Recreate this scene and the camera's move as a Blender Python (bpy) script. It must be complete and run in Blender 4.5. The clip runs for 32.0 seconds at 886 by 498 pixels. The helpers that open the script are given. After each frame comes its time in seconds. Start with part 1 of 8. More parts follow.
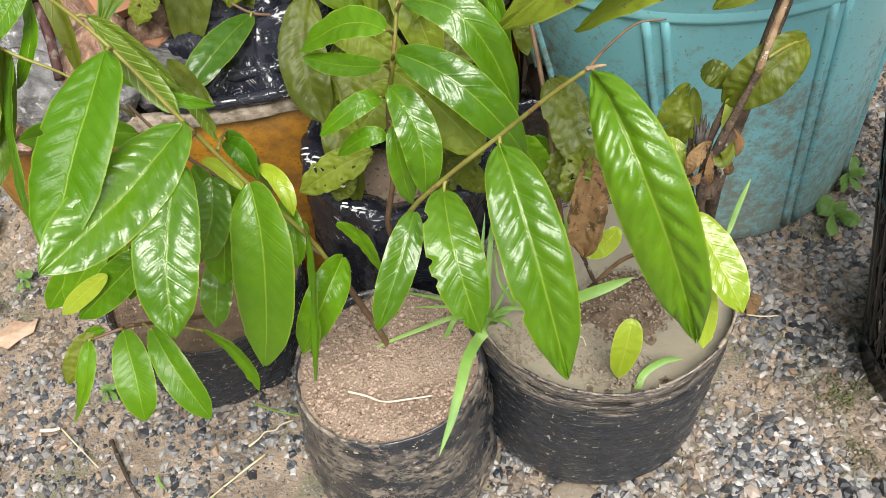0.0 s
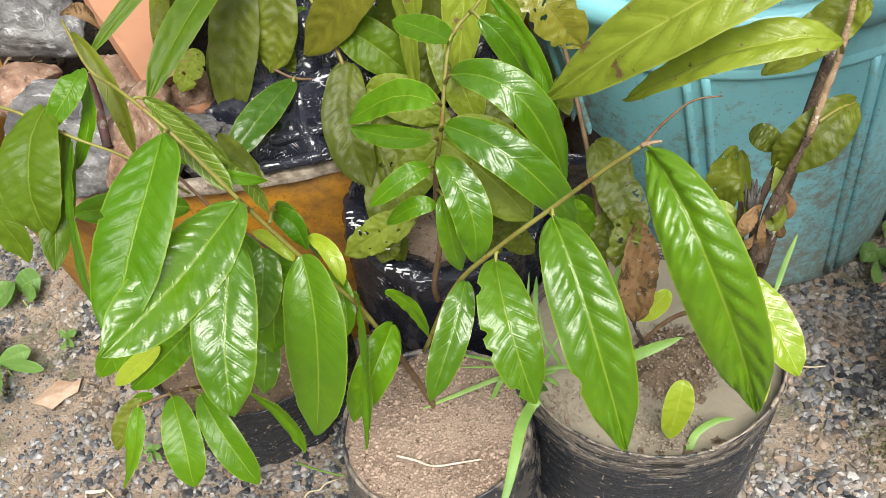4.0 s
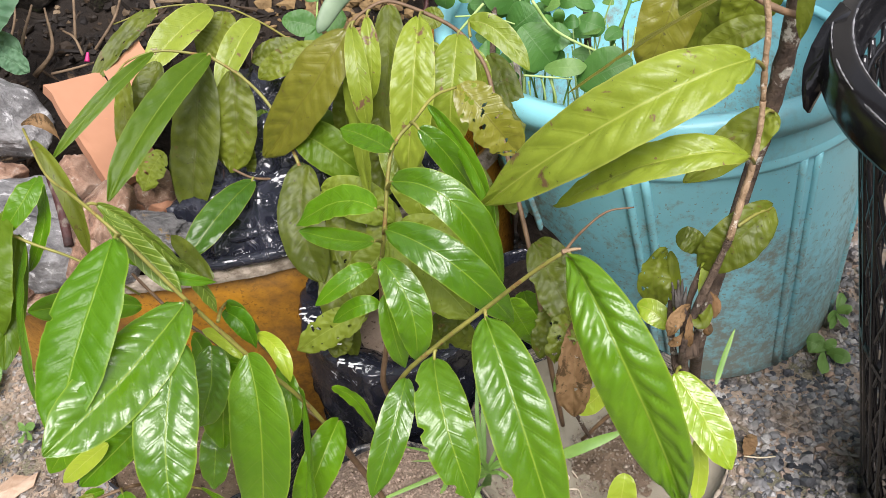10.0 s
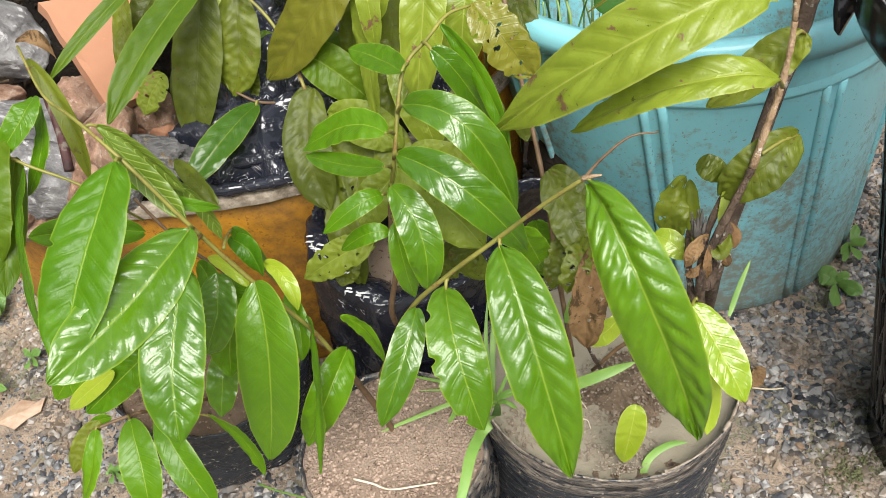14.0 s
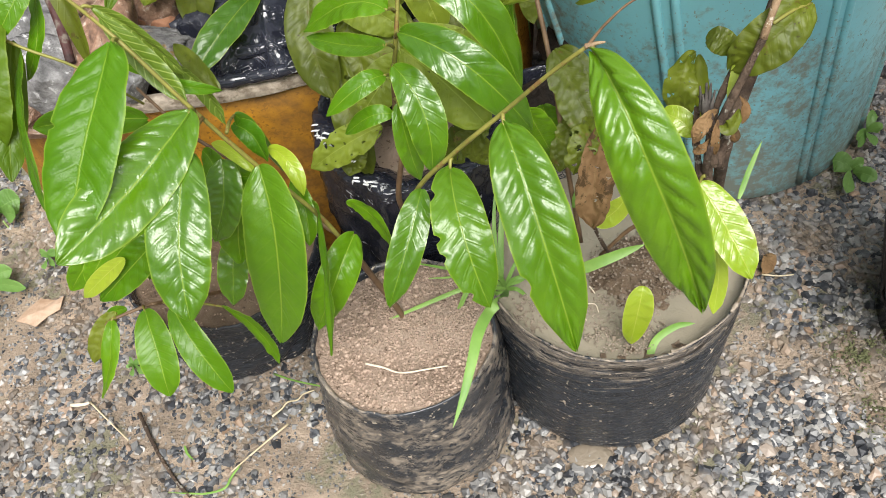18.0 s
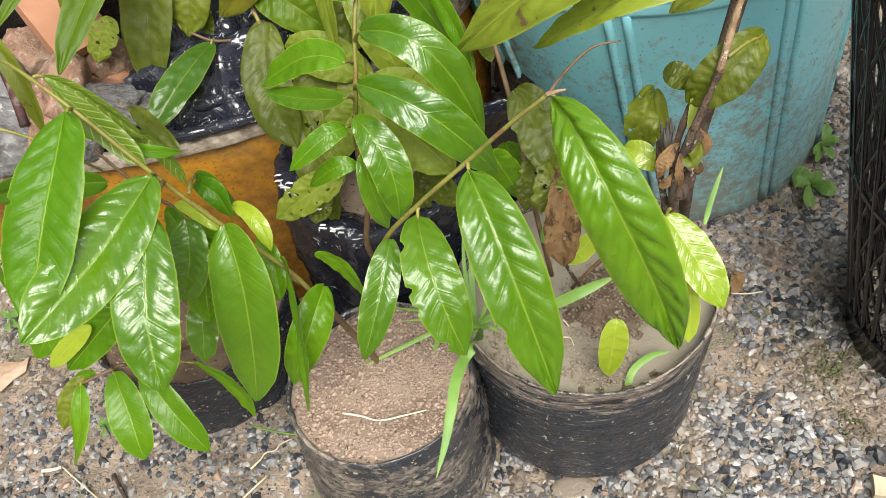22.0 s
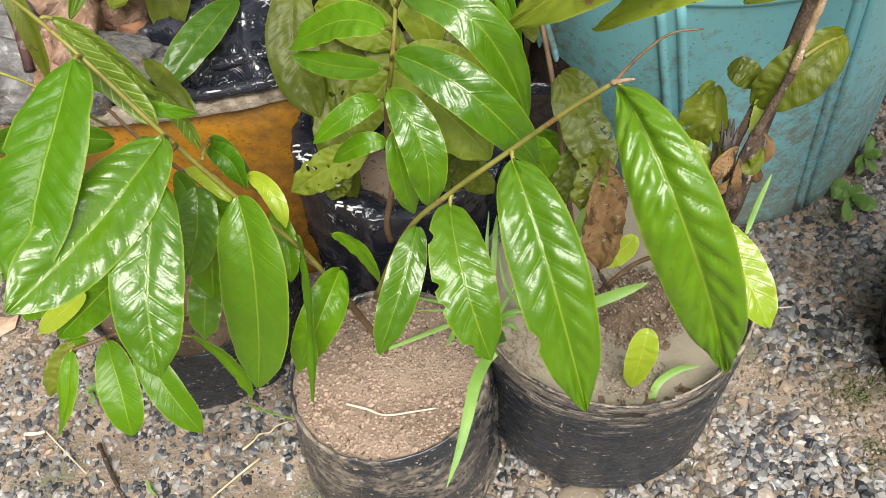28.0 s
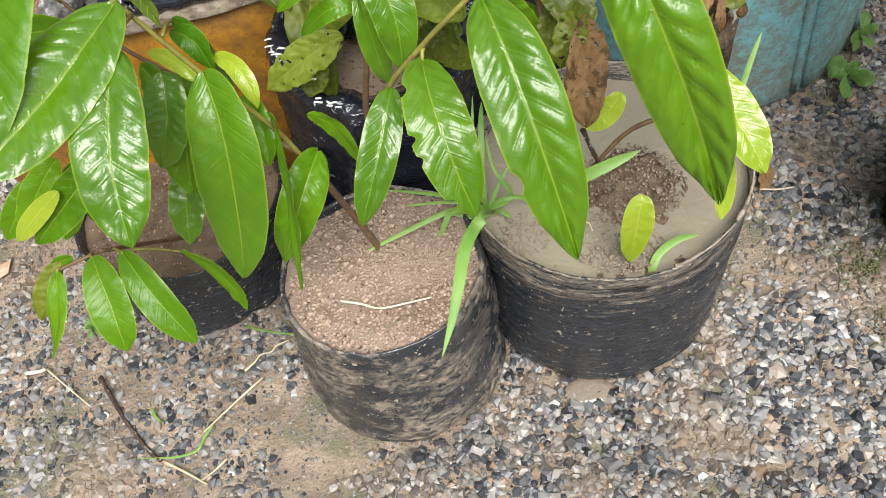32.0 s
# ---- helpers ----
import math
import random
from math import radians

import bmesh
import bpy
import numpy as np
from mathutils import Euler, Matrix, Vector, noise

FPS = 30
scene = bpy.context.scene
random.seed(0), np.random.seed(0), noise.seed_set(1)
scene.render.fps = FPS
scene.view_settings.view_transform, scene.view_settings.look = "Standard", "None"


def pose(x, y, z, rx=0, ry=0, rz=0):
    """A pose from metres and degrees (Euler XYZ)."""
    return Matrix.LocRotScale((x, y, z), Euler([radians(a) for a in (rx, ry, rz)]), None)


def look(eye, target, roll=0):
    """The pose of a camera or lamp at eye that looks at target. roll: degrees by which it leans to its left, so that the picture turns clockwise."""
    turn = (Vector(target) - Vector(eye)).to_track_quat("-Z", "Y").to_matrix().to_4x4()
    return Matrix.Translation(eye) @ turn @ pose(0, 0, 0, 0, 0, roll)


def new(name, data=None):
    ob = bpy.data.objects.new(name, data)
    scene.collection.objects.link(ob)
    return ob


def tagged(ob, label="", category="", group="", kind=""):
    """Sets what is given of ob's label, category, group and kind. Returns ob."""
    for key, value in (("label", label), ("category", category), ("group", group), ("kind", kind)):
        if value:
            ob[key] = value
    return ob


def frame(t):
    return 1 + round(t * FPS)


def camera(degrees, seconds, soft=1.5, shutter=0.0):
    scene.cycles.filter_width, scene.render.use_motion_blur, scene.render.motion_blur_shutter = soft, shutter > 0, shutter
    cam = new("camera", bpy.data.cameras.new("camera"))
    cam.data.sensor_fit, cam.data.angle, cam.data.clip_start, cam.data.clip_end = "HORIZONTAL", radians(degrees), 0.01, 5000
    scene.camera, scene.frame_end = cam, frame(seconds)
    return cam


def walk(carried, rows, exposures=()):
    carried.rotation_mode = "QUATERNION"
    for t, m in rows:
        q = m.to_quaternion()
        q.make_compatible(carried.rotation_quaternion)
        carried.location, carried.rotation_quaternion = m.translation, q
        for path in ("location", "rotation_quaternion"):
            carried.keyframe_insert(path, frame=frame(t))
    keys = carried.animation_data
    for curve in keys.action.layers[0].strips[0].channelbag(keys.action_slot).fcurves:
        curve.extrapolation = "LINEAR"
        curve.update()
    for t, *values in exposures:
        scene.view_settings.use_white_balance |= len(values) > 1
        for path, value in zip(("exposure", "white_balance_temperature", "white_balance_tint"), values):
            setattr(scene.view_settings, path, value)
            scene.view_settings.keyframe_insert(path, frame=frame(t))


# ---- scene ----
cam = camera(54.2, 32.0, soft=0.7)
METRES, EYE, TILT, LEAN, TURN = 1.0, 0.888, -48.886, 5.574, 0.0
ROWS = [
    (0.0, 0.0, 0.0, 0.0, 0.0, 0.0, -0.0),
    (0.5, 0.0272, 0.0457, -0.0053, -1.7, -1.28, 1.64),
    (1.0, 0.0087, 0.0299, -0.0059, -0.48, -1.66, 1.58),
    (1.5, -0.0173, 0.0007, 0.0001, 1.58, -0.69, 0.72),
    (2.0, -0.0243, -0.0119, 0.0077, 2.12, 0.36, 0.3),
    (2.5, -0.0248, -0.0117, 0.0094, 2.07, 0.66, 0.17),
    (4.5, -0.0133, -0.0032, 0.0318, 1.02, 4.36, 2.15),
    (5.0, 0.0011, -0.0272, 0.0425, 0.03, 8.6, 3.45),
    (5.5, -0.0045, -0.0399, 0.0407, -0.01, 10.59, 3.05),
    (6.0, -0.0121, -0.047, 0.0373, 0.68, 10.33, 2.05),
    (6.5, -0.017, -0.0396, 0.0315, 1.53, 9.03, 1.12),
    (7.0, -0.0175, -0.0315, 0.0302, 1.56, 8.46, 0.82),
    (7.5, -0.012, -0.0332, 0.03, 1.49, 8.28, 0.71),
    (8.0, 0.0029, -0.0312, 0.0344, 1.44, 8.23, 0.65),
    (8.5, 0.005, -0.0319, 0.035, 1.4, 8.2, 0.67),
    (9.0, 0.0121, -0.0228, 0.036, 0.87, 7.95, 0.9),
    (9.5, 0.0147, -0.0264, 0.0366, 0.41, 7.77, 1.13),
    (10.0, 0.0108, -0.0297, 0.0355, 0.33, 7.76, 1.17),
    (10.5, 0.0044, -0.0226, 0.0276, -0.07, 6.38, 1.2),
    (11.0, 0.004, -0.0211, 0.0273, -0.06, 5.2, 1.03),
    (11.5, 0.0058, -0.0192, 0.0308, -0.07, 4.94, 0.98),
    (12.0, 0.0005, -0.0182, 0.0268, 0.05, 4.73, 1.01),
    (12.5, -0.0186, -0.0209, 0.0229, 0.9, 3.51, 0.62),
    (13.0, -0.0084, -0.0152, 0.0289, 0.89, 3.17, 0.57),
    (13.5, -0.0012, -0.0115, 0.0332, 0.66, 3.15, 0.68),
    (15.5, 0.0117, -0.0023, 0.0346, 0.12, 3.08, 1.05),
    (16.0, 0.013, 0.0159, 0.0152, 0.43, -0.09, 1.86),
    (16.5, 0.0019, 0.0054, -0.0006, 1.73, -3.02, 1.41),
    (17.0, 0.003, -0.0013, 0.0025, 1.74, -3.24, 1.37),
    (17.5, 0.008, -0.0069, 0.0087, 1.54, -2.95, 1.54),
    (18.0, 0.0109, -0.0076, 0.0139, 1.48, -2.8, 1.66),
    (18.5, 0.0072, -0.0108, 0.0153, 1.45, -2.73, 1.68),
    (19.0, 0.0099, -0.0123, 0.0168, 1.42, -2.7, 1.68),
    (19.5, 0.0092, -0.0144, 0.0188, 1.46, -2.71, 1.7),
    (20.0, -0.0091, -0.014, 0.0175, 1.46, -2.67, 1.75),
    (20.5, 0.0012, -0.005, 0.0299, 0.2, -1.81, 3.81),
    (21.0, 0.0065, 0.0033, 0.0364, -0.57, -1.57, 4.69),
    (21.5, 0.0129, 0.0032, 0.036, -0.77, -1.55, 4.93),
    (22.0, 0.0097, -0.0024, 0.0339, -0.78, -1.54, 5.03),
    (22.5, 0.0008, -0.0189, 0.0343, -0.12, -1.25, 5.28),
    (23.0, 0.0066, -0.0147, 0.0374, 0.25, -1.11, 5.3),
    (23.5, 0.0081, -0.0239, 0.0391, 0.33, -1.01, 5.32),
    (24.0, 0.0207, -0.0449, 0.0697, 0.87, -2.11, 6.51),
    (24.5, 0.0156, -0.0651, 0.1085, 1.5, -6.74, 6.76),
    (25.0, 0.0328, -0.0754, 0.1496, 1.34, -7.7, 4.86),
    (25.5, 0.0078, -0.0497, 0.1385, -0.14, -6.74, 1.47),
    (27.5, -0.0186, 0.0198, 0.0618, -0.96, -3.34, 0.08),
    (28.0, -0.0102, 0.05, 0.0426, -0.64, -2.98, 0.5),
    (28.5, -0.0155, 0.0368, 0.0458, -0.98, -0.8, 1.77),
    (29.0, -0.0188, 0.0262, 0.0481, -1.04, 0.59, 2.08),
    (29.5, -0.0156, 0.028, 0.0516, -1.07, 0.93, 2.16),
    (30.0, -0.0127, 0.0297, 0.0451, -1.06, 0.89, 2.19),
    (30.5, 0.0022, 0.046, 0.002, -0.91, -1.34, 2.76),
    (31.0, -0.0012, 0.0511, -0.0245, -0.61, -4.47, 4.14),
    (31.5, 0.0011, 0.0652, -0.0331, -0.47, -5.04, 4.65),
    (32.0, 0.0041, 0.0658, -0.0283, -0.39, -5.19, 4.82),
]
walk(cam, [(t, pose(0, 0, EYE, TILT, LEAN, TURN) @ pose(METRES * x, METRES * y, METRES * z, 90 + pitch, roll, yaw)) for t, x, y, z, yaw, pitch, roll in ROWS], exposures=[(0.0, 1.2, 6500, 10), (7.0, 1.2, 6550, 10), (8.0, 1.2, 6850, 10), (9.2, 1.2, 6850, 10), (9.9, 1.2, 6300, 16), (11.5, 1.2, 6300, 17), (13.0, 1.2, 6450, 12), (16.0, 1.2, 6430, 10), (17.0, 1.2, 6380, 10), (20.0, 1.2, 6480, 10), (23.0, 1.2, 6560, 10), (28.0, 1.2, 6640, 10), (30.0, 1.2, 6750, 10), (31.0, 1.2, 6560, 10), (32.0, 1.2, 6400, 10)])

# ---- light ----
world = bpy.data.worlds.new("overcast_sky")
scene.world = world
world.use_nodes = True
wt = world.node_tree
sky = wt.nodes.new("ShaderNodeTexSky")
sky.sky_type = "NISHITA"
sky.sun_disc = False
sky.sun_elevation = radians(57)
sky.sun_rotation = radians(168)
pale = wt.nodes.new("ShaderNodeHueSaturation")
pale.inputs["Saturation"].default_value = 0.14
wt.links.new(sky.outputs[0], pale.inputs["Color"])
wt.links.new(pale.outputs[0], wt.nodes["Background"].inputs[0])
wt.nodes["Background"].inputs[1].default_value = 0.095
sun_data = bpy.data.lights.new("sun", "SUN")
sun_data.energy, sun_data.angle, sun_data.color = 3.05, radians(35), (1.0, 0.96, 0.90)
sun = new("sun", sun_data)
sun.matrix_world = look((0.45, -1.55, 3.2), (0, 0.5, 0))


# ---- materials ----
def mat(name, rough=0.6, spec=0.5):
    m = bpy.data.materials.new(name)
    m.use_nodes = True
    n = m.node_tree.nodes["Principled BSDF"]
    n.inputs["Roughness"].default_value = rough
    n.inputs["Specular IOR Level"].default_value = spec
    return m, m.node_tree, n


def nd(t, kind, **vals):
    n = t.nodes.new(kind)
    for k, v in vals.items():
        n.inputs[k.replace("_", " ")].default_value = v
    return n


def ramp(t, src, stops):
    r = t.nodes.new("ShaderNodeValToRGB")
    while len(r.color_ramp.elements) < len(stops):
        r.color_ramp.elements.new(0.5)
    for e, (p, c) in zip(r.color_ramp.elements, stops):
        e.position, e.color = p, (*c, 1)
    t.links.new(src, r.inputs[0])
    return r.outputs[0]


def math_node(t, op, a, b=0.0, c=None, clamp=False):
    n = t.nodes.new("ShaderNodeMath")
    n.operation, n.use_clamp = op, clamp
    for i, v in enumerate((a, b) if c is None else (a, b, c)):
        if isinstance(v, (int, float)):
            n.inputs[i].default_value = v
        else:
            t.links.new(v, n.inputs[i])
    return n.outputs[0]


def blend(t, fac, a, b, mode="MIX"):
    n = t.nodes.new("ShaderNodeMix")
    n.data_type, n.blend_type = "RGBA", mode
    for i, v in ((0, fac), (6, a), (7, b)):
        if isinstance(v, (int, float)):
            n.inputs[i].default_value = v
        elif isinstance(v, tuple):
            n.inputs[i].default_value = (*v, 1)
        else:
            t.links.new(v, n.inputs[i])
    return n.outputs[2]


def tex(t, scale, detail=4.0, rough=0.55, coord="Object", dist=0.0):
    c = t.nodes.new("ShaderNodeTexCoord")
    n = nd(t, "ShaderNodeTexNoise", Scale=scale, Detail=detail, Roughness=rough, Distortion=dist)
    t.links.new(c.outputs[coord], n.inputs["Vector"])
    return n.outputs["Fac"]


def bump(t, bsdf, height, strength=0.3, distance=0.002):
    b = nd(t, "ShaderNodeBump", Strength=strength, Distance=distance)
    t.links.new(height, b.inputs["Height"])
    t.links.new(b.outputs[0], bsdf.inputs["Normal"])


def leaf_material(name, dark, light, vein, rough, spots, spot_color, gloss=0.5, through_light=0.3, edge=0.5, coat=0.0, veins=0.07, specks=0.0):
    """Leaf blade: colour varies from leaf to leaf and along the blade, with midrib, side veins, pale margin and blemishes."""
    m, t, p = mat(name, rough, gloss)
    uv = t.nodes.new("ShaderNodeUVMap")
    uv.uv_map = "UVMap"
    sep = t.nodes.new("ShaderNodeSeparateXYZ")
    t.links.new(uv.outputs[0], sep.inputs[0])
    u, v = sep.outputs[0], sep.outputs[1]
    side = math_node(t, "ABSOLUTE", math_node(t, "SUBTRACT", math_node(t, "MULTIPLY", v, 2.0), 1.0))
    info = t.nodes.new("ShaderNodeObjectInfo")
    n1, n2 = tex(t, 22, 3), tex(t, 120, 4)
    f = math_node(t, "ADD", math_node(t, "MULTIPLY", n1, 0.9), math_node(t, "MULTIPLY", info.outputs["Random"], 0.45))
    f = math_node(t, "ADD", math_node(t, "SUBTRACT", f, 0.35), math_node(t, "MULTIPLY", math_node(t, "SUBTRACT", n2, 0.5), 0.5), clamp=True)
    if specks:
        f = math_node(t, "ADD", f, math_node(t, "MULTIPLY", math_node(t, "SUBTRACT", tex(t, 48, 5, 0.65, "Object", 0.6), 0.5), 0.55), clamp=True)
    col = blend(t, f, dark, light)
    # side veins: slanted lines off the midrib
    vein_uv = t.nodes.new("ShaderNodeUVMap")
    vein_uv.uv_map = "Vein"
    lane = t.nodes.new("ShaderNodeSeparateXYZ")
    t.links.new(vein_uv.outputs[0], lane.inputs[0])
    tri = math_node(t, "ABSOLUTE", math_node(t, "SUBTRACT", math_node(t, "FRACT", math_node(t, "ADD", lane.outputs[0], 0.5)), 0.5))
    lines = math_node(t, "SUBTRACT", 1.0, math_node(t, "MULTIPLY", tri, 9.0 if veins > 0.5 else 20.0), clamp=True)
    lines = math_node(t, "MULTIPLY", lines, math_node(t, "SUBTRACT", 1.0, math_node(t, "MULTIPLY", side, 0.4 if veins > 0.5 else 0.75)))
    groove = math_node(t, "POWER", math_node(t, "SUBTRACT", 1.0, math_node(t, "MULTIPLY", tri, 6.5), clamp=True), 1.6)
    groove = math_node(t, "MULTIPLY", groove, math_node(t, "SUBTRACT", 1.0, math_node(t, "POWER", side, 4.0)))
    rib = math_node(t, "SUBTRACT", 1.0, math_node(t, "DIVIDE", side, 0.038), clamp=True)
    rim = math_node(t, "MULTIPLY", math_node(t, "SUBTRACT", side, 0.93), 14.0 * edge, clamp=True)
    vv = math_node(t, "MAXIMUM", math_node(t, "MULTIPLY", lines, veins), math_node(t, "MULTIPLY", rib, 0.5))
    col = blend(t, math_node(t, "MAXIMUM", vv, rim), col, vein)
    s = ramp(t, tex(t, 55, 6, 0.65, "Object", 0.4), [(0.0, (0, 0, 0)), (0.74 - spots, (0, 0, 0)), (0.78 - spots, (1, 1, 1)), (1.0, (1, 1, 1))])
    col = blend(t, s, col, spot_color)
    if specks:
        d = ramp(t, tex(t, 260, 3, 0.6), [(0.70 - specks, (0, 0, 0)), (0.74 - specks, (1, 1, 1))])
        col = blend(t, math_node(t, "MULTIPLY", d, 0.8), col, (0.035, 0.025, 0.01))
    t.links.new(col, p.inputs["Base Color"])
    p.inputs["Coat Weight"].default_value = coat
    p.inputs["Coat IOR"].default_value = 1.66
    p.inputs["Coat Roughness"].default_value = 0.31
    t.links.new(math_node(t, "ADD", math_node(t, "MULTIPLY", n1, 0.22), rough - 0.11), p.inputs["Roughness"])
    n3 = tex(t, 330, 3, 0.6)
    # fine net of small veins
    net = nd(t, "ShaderNodeTexVoronoi", Scale=330.0)
    net.feature = "DISTANCE_TO_EDGE"
    t.links.new(t.nodes.new("ShaderNodeTexCoord").outputs["Object"], net.inputs["Vector"])
    cell = math_node(t, "MULTIPLY", net.outputs["Distance"], 1.6, clamp=True)
    h = math_node(t, "ADD", math_node(t, "MULTIPLY", math_node(t, "MAXIMUM", math_node(t, "MULTIPLY", groove, 1.05), rib), -0.6), math_node(t, "ADD", math_node(t, "MULTIPLY", n2, 0.6), math_node(t, "ADD", math_node(t, "MULTIPLY", n3, 0.28), math_node(t, "MULTIPLY", cell, 0.3))))
    bump(t, p, h, 0.26, 0.0016)
    bb = [n for n in t.nodes if n.bl_idname == "ShaderNodeBump"][0]
    t.links.new(bb.outputs[0], p.inputs["Coat Normal"])
    tr = t.nodes.new("ShaderNodeBsdfTranslucent")
    t.links.new(blend(t, 0.30, col, (0.42, 0.60, 0.06)), tr.inputs[0])
    mx = t.nodes.new("ShaderNodeMixShader")
    mx.inputs[0].default_value = through_light
    t.links.new(p.outputs[0], mx.inputs[1])
    t.links.new(tr.outputs[0], mx.inputs[2])
    t.links.new(mx.outputs[0], t.nodes["Material Output"].inputs[0])
    return m


LEAF = {
    "matt": leaf_material("dull_green_leaf", (0.036, 0.118, 0.002), (0.088, 0.215, 0.004), (0.30, 0.42, 0.05), 0.42, 0.0, (0.12, 0.09, 0.02), 0.2, 0.3, coat=0.1),
    "deep": leaf_material("glossy_green_leaf", (0.046, 0.138, 0.0015), (0.122, 0.270, 0.0025), (0.36, 0.48, 0.04), 0.36, 0.0, (0.12, 0.09, 0.02), 0.2, 0.38, coat=1.0),
    # Lit copy of the glossy green: front light put into the colour.
    "bright": leaf_material("lit_glossy_green_leaf", (0.072, 0.182, 0.0025), (0.155, 0.315, 0.005), (0.38, 0.48, 0.05), 0.38, 0.0, (0.12, 0.09, 0.02), 0.2, 0.40, coat=0.8),
    "fresh": leaf_material("fresh_green_leaf", (0.060, 0.165, 0.002), (0.132, 0.280, 0.004), (0.40, 0.50, 0.07), 0.40, 0.0, (0.20, 0.16, 0.03), 0.2, 0.33, coat=0.25),
    "light": leaf_material("yellowish_green_leaf", (0.150, 0.205, 0.014), (0.27, 0.335, 0.032), (0.44, 0.46, 0.11), 0.45, 0.115, (0.15, 0.075, 0.045), 0.35, 0.26, coat=0.14, specks=0.02),
    "bronze": leaf_material("bronzed_olive_leaf", (0.125, 0.128, 0.008), (0.250, 0.238, 0.024), (0.095, 0.075, 0.012), 0.45, 0.09, (0.085, 0.05, 0.02), 0.4, 0.22, 0.3, coat=0.3, veins=0.3, specks=0.03),
    # Dark green, with the shade it hangs in put into the colour.
    "dark": leaf_material("shaded_dark_green_leaf", (0.018, 0.066, 0.002), (0.058, 0.140, 0.005), (0.26, 0.30, 0.03), 0.4, 0.05, (0.16, 0.17, 0.02), 0.3, 0.2, 0.6, coat=0.3),
    "mid": leaf_material("matt_green_leaf", (0.052, 0.108, 0.004), (0.112, 0.180, 0.008), (0.26, 0.32, 0.05), 0.5, 0.04, (0.10, 0.08, 0.02), 0.2, 0.28, 0.3, coat=0.06),
    "ribbed": leaf_material("ribbed_green_leaf", (0.080, 0.140, 0.010), (0.150, 0.230, 0.020), (0.42, 0.50, 0.12), 0.45, 0.02, (0.10, 0.08, 0.02), 0.4, 0.25, 0.3, coat=0.15, veins=0.75),
    "olive": leaf_material("dull_olive_leaf", (0.058, 0.078, 0.005), (0.200, 0.240, 0.016), (0.085, 0.085, 0.012), 0.5, 0.11, (0.105, 0.075, 0.016), 0.4, 0.26, 0.15, veins=0.14, specks=0.05),
    "pale": leaf_material("pale_leaf_underside", (0.13, 0.175, 0.013), (0.27, 0.335, 0.032), (0.34, 0.41, 0.08), 0.55, 0.05, (0.13, 0.10, 0.03), 0.35, 0.3, 0.2, veins=0.12, specks=0.03),
    "yellow": leaf_material("yellow_green_leaf", (0.22, 0.34, 0.012), (0.40, 0.47, 0.035), (0.62, 0.62, 0.18), 0.38, 0.03, (0.25, 0.17, 0.04), 0.5, 0.3, coat=0.5),
    "brown": leaf_material("withered_brown_leaf", (0.12, 0.065, 0.028), (0.28, 0.18, 0.09), (0.12, 0.08, 0.03), 0.75, 0.2, (0.06, 0.035, 0.016), 0.2, 0.1, 0.2, specks=0.06),
    "weed": leaf_material("weed_leaf", (0.042, 0.138, 0.026), (0.102, 0.240, 0.046), (0.18, 0.28, 0.12), 0.5, 0.0, (0.2, 0.2, 0.04), 0.4, 0.3, 0.2),
    "clover": leaf_material("light_green_weed_leaf", (0.10, 0.21, 0.045), (0.19, 0.33, 0.085), (0.30, 0.45, 0.14), 0.45, 0.0, (0.2, 0.2, 0.04), 0.4, 0.3, 0.2),
    "mint": leaf_material("grey_green_leaf", (0.06, 0.135, 0.07), (0.13, 0.24, 0.13), (0.22, 0.34, 0.20), 0.6, 0.0, (0.2, 0.2, 0.04), 0.3, 0.25, 0.2),
}


def two_tone(name, a, b, scale, rough, bump_scale=0, strength=0.3, distance=0.002, spec=0.5, c=None, c_scale=60, c_from=0.6, detail=6, island=False, metal=0.0):
    m, t, p = mat(name, rough, spec)
    f = ramp(t, tex(t, scale, detail, 0.6), [(0.3, (0, 0, 0)), (0.7, (1, 1, 1))])
    col = blend(t, f, a, b)
    if c:
        g = ramp(t, tex(t, c_scale, 6, 0.65), [(c_from, (0, 0, 0)), (min(c_from + 0.06, 1), (1, 1, 1))])
        col = blend(t, g, col, c)
        t.links.new(math_node(t, "ADD", math_node(t, "MULTIPLY", g, 0.3), rough, clamp=True), p.inputs["Roughness"])
    t.links.new(col, p.inputs["Base Color"])
    p.inputs["Metallic"].default_value = metal
    if bump_scale:
        bump(t, p, tex(t, bump_scale, 6, 0.65), strength, distance)
    return m


